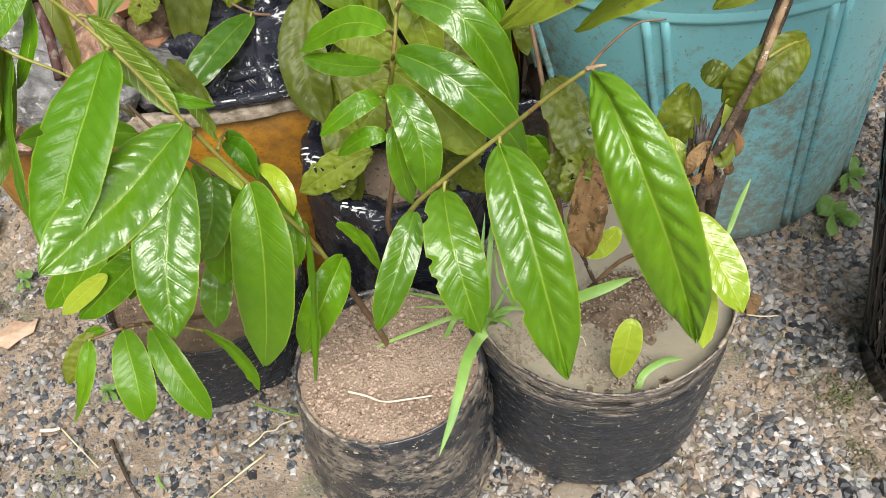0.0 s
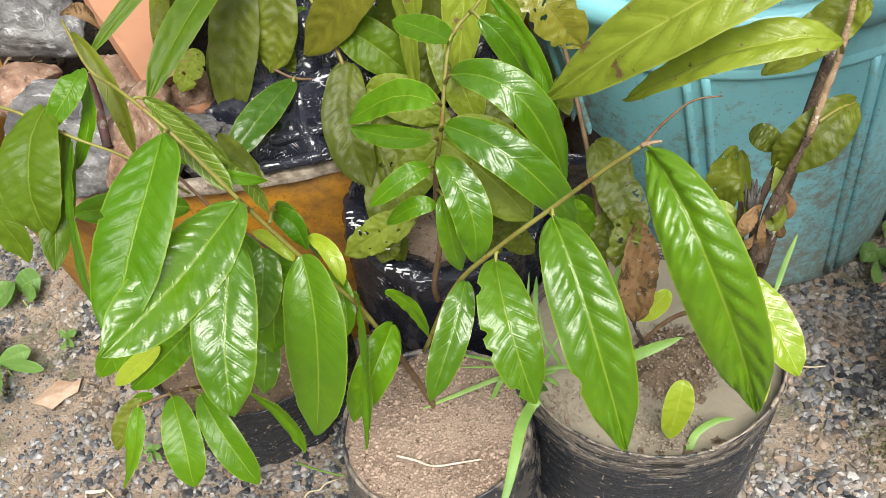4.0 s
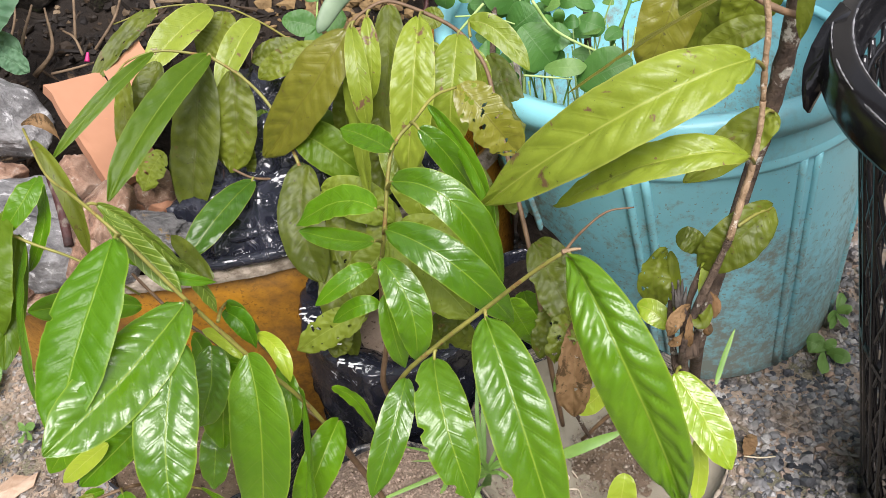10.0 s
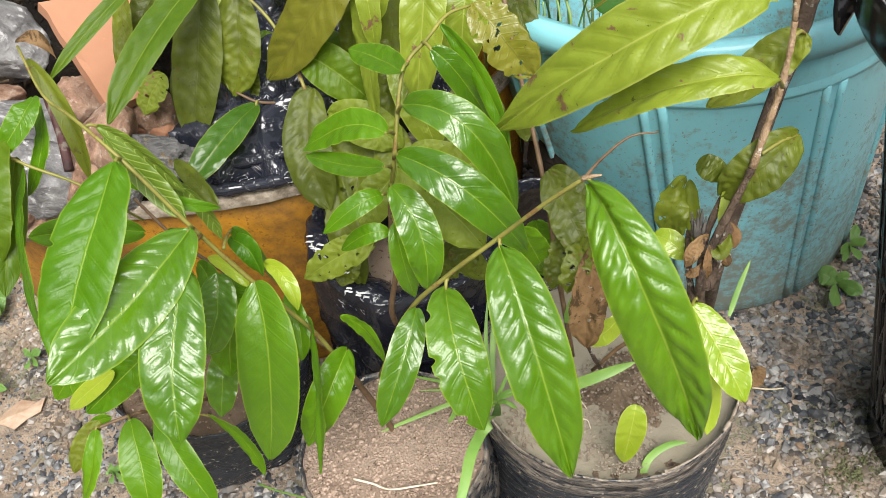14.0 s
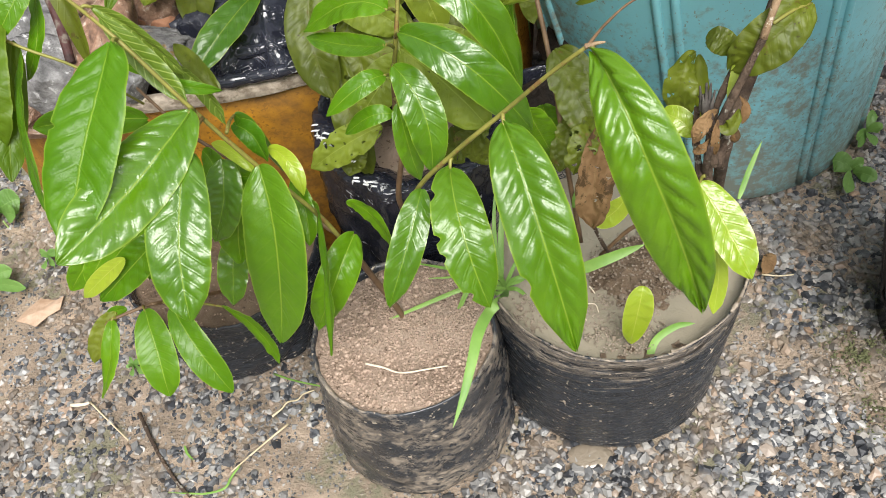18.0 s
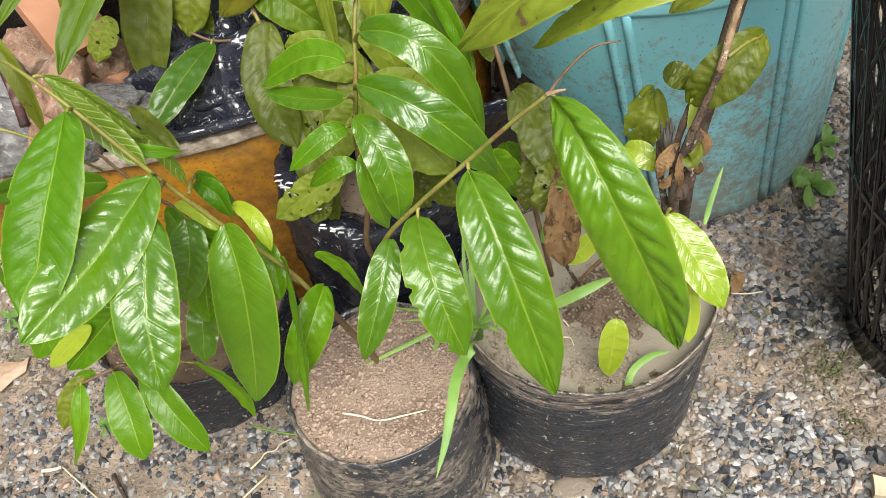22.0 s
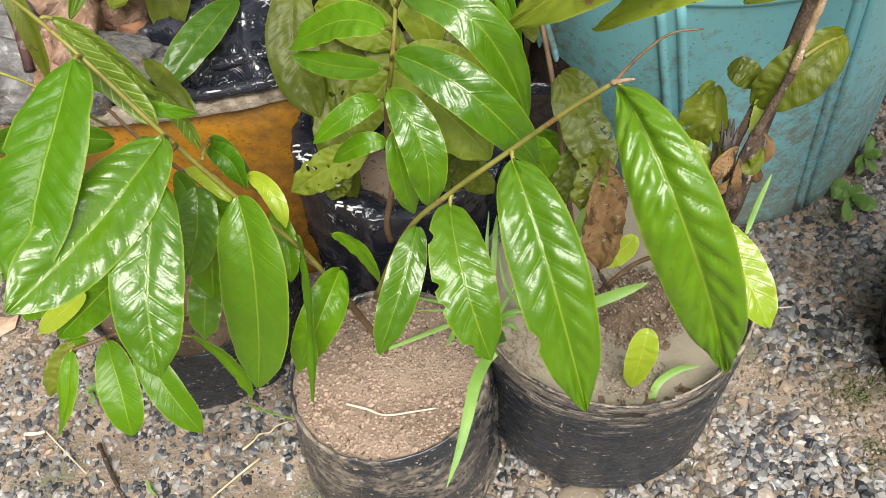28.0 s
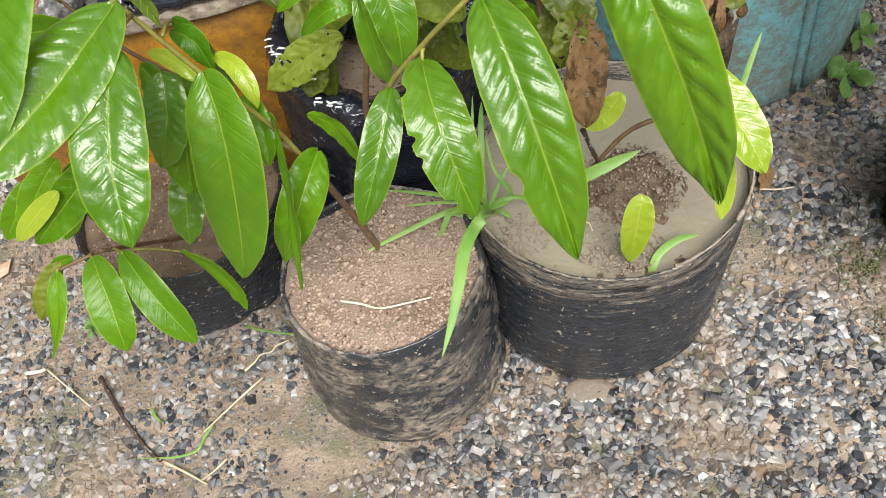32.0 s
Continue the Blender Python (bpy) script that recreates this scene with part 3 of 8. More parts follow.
def blade(parent, points, width, material, name="blade"):
    """A narrow grass blade, folded along its middle."""
    line = spline(points, 6)
    bm = bmesh.new()
    rows = []
    for i, q in enumerate(line):
        u = i / (len(line) - 1)
        d = (line[min(i + 1, len(line) - 1)] - line[max(i - 1, 0)]).normalized()
        s = d.cross(FACE).normalized()
        w = width / 2 * (1 - u ** 5) * min(1, 0.5 + 3 * u) + 0.0002
        rows.append([bm.verts.new(q - s * w), bm.verts.new(q - s.cross(d) * w * 0.3), bm.verts.new(q + s * w)])
    for a, b in zip(rows, rows[1:]):
        for k in range(2):
            bm.faces.new((a[k], b[k], b[k + 1], a[k + 1]))
    return under(part(name, bm, material), parent)


def rock(at, size, turn, material, label, seed, rough=0.22):
    bm = bmesh.new()
    bmesh.ops.create_icosphere(bm, subdivisions=5, radius=1)
    rng = random.Random(seed)
    planes = [(Vector((rng.gauss(0, 1), rng.gauss(-0.4, 1), rng.gauss(0.3, 1))).normalized(), rng.uniform(0.60, 0.86)) for _ in range(17)]
    for v in bm.verts:
        n = v.co.normalized()
        k = 1.02 + rough * fbm(*(n + Vector((seed, 0, 0))), 1.3)
        for ax, lim in planes:
            d = n.dot(ax)
            if d * k > lim:
                k = lim / d
        v.co = n * (k + 0.03 * fbm(*(n + Vector((seed, 5, 0))), 3.2) + 0.02 * abs(fbm(*(n + Vector((seed, 9, 0))), 9)) + 0.008 * fbm(*(n + Vector((seed, 2, 0))), 24))
    ob = part("rock", bm, material)
    for f in ob.data.polygons:
        f.use_smooth = True
    ob.matrix_world = pose(*at, *turn) @ Matrix.Diagonal((*size, 1))
    return tagged(ob, label, "rock", "rocks on the bank")


def slab(name, corners, thick, material, label, category, seed=0):
    """A flat plate over four corners, with chipped edges."""
    c = [Vector(p) for p in corners]
    n = (c[1] - c[0]).cross(c[3] - c[0]).normalized()
    bm = bmesh.new()
    k = 10
    grid = []
    for i in range(k + 1):
        for j in range(k + 1):
            a, b = i / k, j / k
            p = (c[0] * (1 - a) + c[1] * a) * (1 - b) + (c[3] * (1 - a) + c[2] * a) * b
            if i in (0, k) or j in (0, k):
                p = p + 0.004 * Vector((noise.noise(p * 40 + Vector((seed, 0, 0))), noise.noise(p * 40 + Vector((0, seed, 3))), 0))
            grid.append(bm.verts.new(p))
    for i in range(k):
        for j in range(k):
            bm.faces.new((grid[i * (k + 1) + j], grid[(i + 1) * (k + 1) + j], grid[(i + 1) * (k + 1) + j + 1], grid[i * (k + 1) + j + 1]))
    r = bmesh.ops.extrude_face_region(bm, geom=bm.faces[:])
    for v in r["geom"]:
        if isinstance(v, bmesh.types.BMVert):
            v.co -= n * thick
    bmesh.ops.recalc_face_normals(bm, faces=bm.faces)
    ob = part(name, bm, material, smooth=False)
    return tagged(ob, label, category)


# ---- plain unseen walls, added to block low sky light and reflections ----
UNSEEN_WALL = two_tone("unseen_wall_grey", (0.16, 0.155, 0.14), (0.24, 0.23, 0.21), 3, 0.85, 40, 0.4, 0.004, 0.2)


def unseen_wall(name, x0, x1, y0, y1, height):
    bm = bmesh.new()
    bmesh.ops.create_cube(bm, size=1, matrix=Matrix.LocRotScale(((x0 + x1) / 2, (y0 + y1) / 2, height / 2 - 0.1), None, (x1 - x0, y1 - y0, height + 0.2)))
    return tagged(part(name, bm, UNSEEN_WALL, smooth=False), "plain unseen wall added to block low sky light", "wall", kind="structure")


unseen_wall("unseen_wall_south", -2.6, 2.6, -4.5, -4.35, 1.7)
unseen_wall("unseen_wall_west", -2.6, -2.45, -4.35, 3.4, 1.8)
unseen_wall("unseen_wall_east", 2.45, 2.6, -4.35, 3.4, 1.2)
unseen_wall("unseen_wall_north", -2.6, 2.6, 3.4, 3.55, 2.4)


# ---- ground ----
def ground_height(x, y):
    h = 0.006 * fbm(x, y, 0, 5) + 0.003 * fbm(x, y, 2, 24)
    # raised bed behind the tub and the bags
    edge = 0.80 + 0.03 * fbm(x, 0, 7, 3) + 0.56 * min(max((x + 0.13) / 0.12, 0.0), 1.0) + (0.9 * max(0.0, -0.62 - x))
    s = min(max((y - edge) / 0.26, 0.0), 1.0)
    rise = 0.42 * s * s * (3 - 2 * s) + 0.16 * min(max((y - edge - 0.2) / 0.8, 0.0), 1.0)
    rise *= min(max((2.5 - abs(x)) / 1.0, 0.0), 1.0) * min(max((5.0 - y) / 2.0, 0.0), 1.0)
    return h + rise * (1 + 0.12 * fbm(x, y, 4, 7))


def build_ground():
    def axis(lo, hi, step, far):
        near = list(np.arange(lo, hi + 1e-6, step))
        out, d = [], step
        while d < far:
            d *= 1.5
            out.append(d)
        return [lo - v for v in out[::-1]] + near + [hi + v for v in out]
    xs, ys = axis(-1.1, 1.0, 0.0125, 2500), axis(-0.2, 1.7, 0.0125, 2500)
    verts = [(x, y, ground_height(x, y)) for y in ys for x in xs]
    w = len(xs)
    faces = [(j * w + i, j * w + i + 1, (j + 1) * w + i + 1, (j + 1) * w + i) for j in range(len(ys) - 1) for i in range(w - 1)]
    me = bpy.data.meshes.new("ground")
    me.from_pydata(verts, [], faces)
    me.materials.append(MUD)
    me.materials.append(SHADED_SOIL)
    for f in me.polygons:
        f.use_smooth = True
        x, y, z = f.center
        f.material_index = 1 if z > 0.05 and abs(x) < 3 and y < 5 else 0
    return tagged(new("ground", me), "muddy wet ground with gravel, rising to a soil bank darkened for shade", "ground", kind="structure")


def build_gravel():
    """Loose crushed stones on the mud: flattened, faceted pebbles joined into one sheet of stones."""
    rng = np.random.default_rng(5)
    bm = bmesh.new()
    bmesh.ops.create_icosphere(bm, subdivisions=1, radius=1)
    base = np.array([v.co for v in bm.verts])
    tri = np.array([[v.index for v in f.verts] for f in bm.faces])
    bm.free()
    # broken chips: a box with its upper corners drawn in, 16 triangles
    chip = np.array([(-1, -1, -0.6), (1, -1, -0.6), (1, 1, -0.6), (-1, 1, -0.6), (-1.05, -0.9, 0.25), (0.9, -1.05, 0.25), (1.05, 0.9, 0.25), (-0.9, 1.05, 0.25), (-0.55, -0.4, 0.9), (0.5, -0.5, 0.9), (0.55, 0.45, 0.9), (-0.45, 0.55, 0.9)], float) * 0.82
    chip_tri = np.array([(a + o, a + o + 4, (a + 1) % 4 + o + 4) for o in (0, 4) for a in range(4)] + [(a + o, (a + 1) % 4 + o + 4, (a + 1) % 4 + o) for o in (0, 4) for a in range(4)] + [(8, 10, 9), (8, 11, 10)])[:, ::-1]
    V, F, n = [], [], 0
    tries = 60000
    px, py = rng.uniform(-0.95, 0.75, tries), rng.uniform(0.12, 1.10, tries)
    for x, y in zip(px, py):
        cover = 0.55 + 1.3 * fbm(x, y, 9, 4.5) + (0.75 if x > -0.12 and y < 0.50 else 0.40 if x > -0.12 else (-0.02 if x > -0.34 else -0.20) if y < 0.5 else -0.22)
        if rng.random() > cover:
            continue
        z = ground_height(x, y)
        if z > 0.06:
            continue
        if (x - 0.09) ** 2 + (y - 0.54) ** 2 < 0.118 ** 2 or (x + 0.127) ** 2 + (y - 0.475) ** 2 < 0.1 ** 2:
            continue
        s = 0.0032 + 0.0042 * rng.random() ** 1.5 + (0.003 if rng.random() < 0.02 else 0)
        form, skin = (chip, chip_tri) if rng.random() < 0.4 else (base, tri)
        p = form * rng.uniform(0.62, 1.22, (len(form), 1)) * s * np.array([rng.uniform(0.8, 1.35), rng.uniform(0.75, 1.1), rng.uniform(0.5, 0.8)])
        e = np.array(Euler((rng.normal(0, 0.35), rng.normal(0, 0.35), rng.uniform(0, 6.28))).to_matrix())
        sunk = 0.5 * max(0.0, fbm(x, y, 9, 5)) + (0.25 if x < -0.2 else 0.0)
        V.append(p @ e.T + np.array([x, y, z + s * (rng.uniform(-0.15, 0.45) - sunk)]))
        F.append(skin + n)
        n += len(form)
    # fine grit between the stones
    octa = np.array([(1, 0, 0), (-1, 0, 0), (0, 1, 0), (0, -1, 0), (0, 0, 1), (0, 0, -1)], float)
    faces8 = np.array([(0, 2, 4), (2, 1, 4), (1, 3, 4), (3, 0, 4), (2, 0, 5), (1, 2, 5), (3, 1, 5), (0, 3, 5)])
    for x, y in zip(rng.uniform(-0.95, 0.75, 56000), rng.uniform(0.12, 1.10, 56000)):
        z = ground_height(x, y)
        if z > 0.06 or rng.random() > 0.75 + 0.8 * fbm(x, y, 12, 6):
            continue
        s = 0.0011 + 0.0019 * rng.random() ** 2
        e = np.array(Euler((rng.uniform(0, 6.28), rng.uniform(0, 6.28), 0)).to_matrix())
        V.append((octa * rng.uniform(0.6, 1.3, (6, 1)) * s) @ e.T + np.array([x, y, z + s * 0.3]))
        F.append(faces8 + n)
        n += 6
    me = bpy.data.meshes.new("gravel")
    me.from_pydata(np.concatenate(V).tolist(), [], np.concatenate(F).tolist())
    me.materials.append(GRAVEL)
    for k, f in enumerate(me.polygons):
        f.use_smooth = False
    return tagged(new("gravel", me), "loose wet grey and tan crushed gravel on mud", "gravel", kind="stuff")


build_ground()
build_gravel()


# ---- crumbs of soil, bark and broken roots on the bank, darkened for shade ----
def build_litter():
    rng = np.random.default_rng(23)
    bm = bmesh.new()
    bmesh.ops.create_icosphere(bm, subdivisions=1, radius=1)
    base = np.array([v.co for v in bm.verts])
    tri = np.array([[v.index for v in f.verts] for f in bm.faces])
    bm.free()
    V, F, n = [], [], 0
    for x, y in zip(rng.uniform(-0.85, 0.25, 7000), rng.uniform(0.8, 1.6, 7000)):
        z = ground_height(x, y)
        if z < 0.1:
            continue
        s = 0.002 + 0.007 * rng.random() ** 2.5
        stretch = np.array([rng.uniform(1.5, 6), 0.5, 0.5]) if rng.random() < 0.35 else np.array([1.2, 1.0, 0.8])
        p = base * rng.uniform(0.6, 1.3, (len(base), 1)) * s * stretch
        e = np.array(Euler((rng.normal(0, 0.6), rng.normal(0, 0.6), rng.uniform(0, 6.28))).to_matrix())
        V.append(p @ e.T + np.array([x, y, z + s * 0.3]))
        F.append(tri + n)
        n += len(base)
    me = bpy.data.meshes.new("soil_litter")
    me.from_pydata(np.concatenate(V).tolist(), [], np.concatenate(F).tolist())
    m, t, p = mat("shaded_soil_and_bark", 0.7, 0.3)
    g = t.nodes.new("ShaderNodeNewGeometry")
    t.links.new(ramp(t, g.outputs["Random Per Island"], [(0.0, (0.007, 0.005, 0.004)), (0.6, (0.020, 0.014, 0.009)), (0.9, (0.050, 0.032, 0.018)), (1.0, (0.18, 0.13, 0.08))]), p.inputs["Base Color"])
    bump(t, p, tex(t, 260, 4), 0.5, 0.002)
    me.materials.append(m)
    return tagged(new("soil_litter", me), "soil crumbs and bits of bark strewn on the bank, darkened for shade", "soil", kind="stuff")


build_litter()


# ---- moss on the trodden mud ----
def moss(label, spots, n, seed):
    rng = np.random.default_rng(seed)
    octa = np.array([(1, 0, 0), (-1, 0, 0), (0, 1, 0), (0, -1, 0), (0, 0, 1), (0, 0, -1)], float)
    faces8 = np.array([(0, 2, 4), (2, 1, 4), (1, 3, 4), (3, 0, 4), (2, 0, 5), (1, 2, 5), (3, 1, 5), (0, 3, 5)])
    V, F, k = [], [], 0
    for cx, cy, r in spots:
        for _ in range(n):
            a, d = rng.uniform(0, 6.283), r * rng.normal(0, 0.5)
            x, y = cx + d * math.cos(a), cy + d * math.sin(a)
            if fbm(x, y, 31, 22) < -0.12:
                continue
            s = rng.uniform(0.0008, 0.0020)
            V.append(octa * rng.uniform(0.6, 1.3, (6, 1)) * s + np.array([x, y, ground_height(x, y) + rng.uniform(0.001, 0.0065)]))
            F.append(faces8 + k)
            k += 6
    me = bpy.data.meshes.new("moss")
    me.from_pydata(np.concatenate(V).tolist(), [], np.concatenate(F).tolist())
    me.materials.append(MOSS)
    return tagged(new("moss", me), label, "moss", kind="stuff")


MOSS = two_tone("dark_moss", (0.06, 0.07, 0.03), (0.13, 0.135, 0.065), 40, 0.7, 0, spec=0.3, c=(0.12, 0.095, 0.06), c_scale=70, c_from=0.58)
moss("patches of dark green moss on the muddy gravel", [(0.415, 0.555, 0.060), (0.381, 0.450, 0.050), (0.369, 0.517, 0.045)], 650, 41)

# ---- bags and pots ----
def wall_of_revolution(rows, sides, wobble, seed, dent=None):
    """Lathe of (radius, z, centre x, centre y) rows, with wrinkles."""
    bm = bmesh.new()
    rings = []
    for k, (r, z, cx, cy) in enumerate(rows):
        ring = []
        for i in range(sides):
            a = 2 * math.pi * i / sides
            n = Vector((math.cos(a), math.sin(a), 0))
            rr = r * (1 + wobble * fbm(n.x + seed, n.y, z * 9, 2.2) + wobble * 0.35 * fbm(n.x, n.y + seed, z * 30, 7))
            pleat = abs(noise.noise(Vector((n.x * 1.5 + seed, n.y * 1.5 - z * 4, z * 15))))
            rr -= wobble * 0.11 * max(0.0, 1 - pleat * 5.0) * min(1.0, max(0.0, (rows[-1][1] - z) * 14))
            ring.append(bm.verts.new((cx + n.x * rr, cy + n.y * rr, z + 0.004 * wobble * 20 * noise.noise(n * 3 + Vector((seed, k * 0.01, 0))))))
        rings.append(ring)
    for a, b in zip(rings, rings[1:]):
        for i in range(sides):
            bm.faces.new((a[i], a[(i + 1) % sides], b[(i + 1) % sides], b[i]))
    return bm


def soil_disc(cx, cy, z, r, seed, lump=0.006, mound=0.008):
    bm = bmesh.new()
    rings = [[bm.verts.new((cx, cy, z + mound))]]
    for k in range(1, 19):
        rr = r * k / 18
        ring = []
        for i in range(64):
            a = 2 * math.pi * i / 64
            x, y = cx + rr * math.cos(a), cy + rr * math.sin(a)
            ring.append(bm.verts.new((x, y, z + mound * (1 - (k / 18) ** 2) + lump * fbm(x, y, seed, 22) + lump * 0.5 * fbm(x, y, seed, 90))))
        rings.append(ring)
    for i in range(64):
        bm.faces.new((rings[0][0], rings[1][i], rings[1][(i + 1) % 64]))
    for a, b in zip(rings[1:], rings[2:]):
        for i in range(64):
            bm.faces.new((a[i], b[i], b[(i + 1) % 64], a[(i + 1) % 64]))
    return bm


def nursery_bag(bottom, top, height, r0, r1, label, seed, soil_z, soil=SOIL, film=BLACK_FILM, wobble=0.035, lip=0.006, mound=0.008, collar=0.0):
    t = thing("nursery_bag", (bottom[0], bottom[1], 0), label, "plant bag", "black plant bags")
    rows = []
    for k in range(25):
        s = k / 24
        bulge = 1 + 0.03 * math.sin(math.pi * s) - (0.10 * (1 - s * 12) ** 2 if s < 1 / 12 else 0)
        rows.append(((r0 + (r1 - r0) * s) * bulge, height * s, bottom[0] + (top[0] - bottom[0]) * s, bottom[1] + (top[1] - bottom[1]) * s))
    rim = rows[-1]
    rows += [(rim[0] - 0.0015, rim[1] + 0.002, rim[2], rim[3]), (rim[0] - 0.004, rim[1] - 0.002, rim[2], rim[3]), (rim[0] - lip, height - 0.03, rim[2], rim[3])]
    if collar:
        rows = rows[:-2] + [(rim[0] - 0.4 * collar, height - 0.004, rim[2], rim[3]), (rim[0] - 0.8 * collar, height - 0.016, rim[2], rim[3]), (rim[0] - collar, soil_z + 0.004, rim[2], rim[3]), (rim[0] - collar * 0.9, soil_z - 0.01, rim[2], rim[3])]
    under(part("bag_wall", wall_of_revolution(rows, 96, wobble, seed), film), t)
    under(part("soil", soil_disc(top[0], top[1], soil_z, r1 * 1.01 - lip, seed, mound=mound), soil, label="damp sandy soil"), t)
    return t


bag_centre = nursery_bag((-0.130, 0.481), (-0.120, 0.463), 0.204, 0.104, 0.0905, "mud-streaked black plastic plant bag full of sandy soil on gravel", 3.0, 0.199, wobble=0.03, mound=0.004, lip=0.004)
bag_low = nursery_bag((-0.362, 0.655), (-0.360, 0.652), 0.128, 0.112, 0.118, "low black plastic plant bag with brown soil on muddy ground", 8.0, 0.112, soil=WET_SOIL, film=POT_FILM, wobble=0.05)
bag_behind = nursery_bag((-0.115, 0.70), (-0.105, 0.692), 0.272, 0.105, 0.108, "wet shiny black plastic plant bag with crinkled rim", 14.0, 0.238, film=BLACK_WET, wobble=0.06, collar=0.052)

# Bag added to fill the dark gap between the wet bag and the bin.
bag_back = nursery_bag((0.045, 0.765), (0.046, 0.767), 0.215, 0.050, 0.052, "narrow wet black plastic bag added in the dark gap beside the bin", 19.0, 0.200, soil=SHADED_SOIL, film=BLACK_WET, wobble=0.07)


def crumbs(parent, centre, z, r, n, seed, material, size=(0.0005, 0.0017), name="soil_grit"):
    """Grains and pebbles lying on soil, too small to count."""
    rng = np.random.default_rng(seed)
    bm = bmesh.new()
    bmesh.ops.create_icosphere(bm, subdivisions=1, radius=1)
    base = np.array([v.co for v in bm.verts])
    tri = np.array([[v.index for v in f.verts] for f in bm.faces])
    bm.free()
    V, F = [], []
    for k in range(n):
        a, rr = rng.uniform(0, 6.2832), r * rng.random() ** 0.5
        s = rng.uniform(*size) * (2.2 if rng.random() < 0.02 else 1)
        p = base * rng.uniform(0.7, 1.2, (len(base), 1)) * s
        V.append(p + np.array([centre[0] + rr * math.cos(a), centre[1] + rr * math.sin(a), z(centre[0] + rr * math.cos(a), centre[1] + rr * math.sin(a)) + s * 0.2]))
        F.append(tri + k * len(base))
    me = bpy.data.meshes.new(name)
    me.from_pydata(np.concatenate(V).tolist(), [], np.concatenate(F).tolist())
    me.materials.append(material)
    ob = tagged(new(name, me), kind="stuff")
    return under(ob, parent)


crumbs(bag_centre, (-0.12, 0.463), lambda x, y: 0.199 + 0.004 * (1 - ((x + 0.12) ** 2 + (y - 0.463) ** 2) / 0.0071) + 0.006 * fbm(x, y, 3.0, 22) + 0.003 * fbm(x, y, 3.0, 90), 0.084, 2600, 4, SOIL_GRAIN, (0.0005, 0.0021))
crumbs(bag_low, (-0.36, 0.652), lambda x, y: 0.112 + 0.008 * (1 - ((x + 0.36) ** 2 + (y - 0.652) ** 2) / 0.0125) + 0.006 * fbm(x, y, 8.0, 22) + 0.003 * fbm(x, y, 8.0, 90), 0.105, 500, 5, SOIL_GRAIN)


def crinkle(parent, at, size, n, seed):
    """A crumpled patch of film: small sharp folds, drawn white for their glints."""
    rng = random.Random(seed)
    c = Vector(at)
    along = Vector((0.86, -0.50, 0)) if at[0] < -0.165 else Vector((0.96, -0.28, 0))
    out = Vector((along.y, -along.x, 0))
    bm = bmesh.new()
    for _ in range(n):
        p = c + along * rng.gauss(0, size * 0.5) + Vector((0, 0, rng.gauss(0, size * 0.5)))
        ang = rng.choice((0.5, -0.9, 1.2, 0.1)) + rng.uniform(-0.4, 0.4)
        d = along * math.cos(ang) + Vector((0, 0, math.sin(ang)))
        e = along * -math.sin(ang) + Vector((0, 0, math.cos(ang)))
        ln, w = rng.uniform(0.45, 1.1) * size, rng.uniform(0.03, 0.07) * size
        top = [bm.verts.new(p + d * ln * k + e * rng.uniform(-0.6, 0.6) * w + out * 0.0022) for k in (-0.5, -0.1, 0.2, 0.5)]
        lo = [bm.verts.new(v.co + e * w * f - out * 0.002) for v, f in zip(top, (0.15, 1.0, 0.8, 0.1))]
        hi = [bm.verts.new(v.co - e * w * f - out * 0.002) for v, f in zip(top, (0.1, 0.9, 1.0, 0.15))]
        for k in range(3):
            bm.faces.new((top[k], top[k + 1], lo[k + 1], lo[k]))
            bm.faces.new((top[k + 1], top[k], hi[k], hi[k + 1]))
    return under(part("crease", bm, GLINT_WHITE, smooth=False), parent)


def water_pot():
    t = thing("plant_pot", (0.086, 0.541, 0), "black plastic pot filled with muddy water and soil, standing on gravel", "plant pot")
    rows = []
    for k in range(40):
        s = k / 39
        ridge = 0.0013 * math.sin(s * 39 * 1.9) if s > 0.62 else 0.0
        r = 0.1225 + 0.0075 * s + ridge - (0.012 * (1 - s * 14) ** 2 if s < 1 / 14 else 0)
        rows.append((r, 0.207 * s, 0.084 + 0.008 * s, 0.541 - 0.001 * s))
    rows += [(0.1310, 0.2085, 0.092, 0.540), (0.1280, 0.2085, 0.092, 0.540), (0.1265, 0.15, 0.092, 0.540)]
    under(part("pot_wall", wall_of_revolution(rows, 112, 0.016, 21.0), POT_FILM), t)
    under(part("muddy_water", soil_disc(0.092, 0.540, 0.186, 0.127, 2.0, 0.0006, 0.0), WATER, label="brown muddy water"), t)
    # a bank of soil that stands out of the water along the front and round the stems
    bm = bmesh.new()
    verts = {}
    k = 120
    for i in range(k + 1):
        for j in range(k + 1):
            x, y = 0.092 + 0.25 * (i / k - 0.5), 0.540 + 0.25 * (j / k - 0.5)
            d = math.hypot(x - 0.092, y - 0.540)
            if d > 0.1265:
                continue
            front = max(0.0, (0.468 - y) / 0.05) * 0.010
            mound = 0.020 * math.exp(-((x - 0.112) ** 2 + (y - 0.525) ** 2) / 0.0022)
            mound += 0.007 * math.exp(-((x - 0.01) ** 2 + (y - 0.485) ** 2) / 0.0012)
            verts[i, j] = bm.verts.new((x, y, 0.1775 + front + mound + 0.0035 * fbm(x, y, 3, 30) + 0.0045 * fbm(x, y, 5, 95)))
    for i, j in list(verts):
        q = [verts.get(c) for c in ((i, j), (i + 1, j), (i + 1, j + 1), (i, j + 1))]
        if all(q):
            bm.faces.new(q)
    under(part("soil", bm, WET_SOIL, label="wet soil mound"), t)
    return t


pot = water_pot()
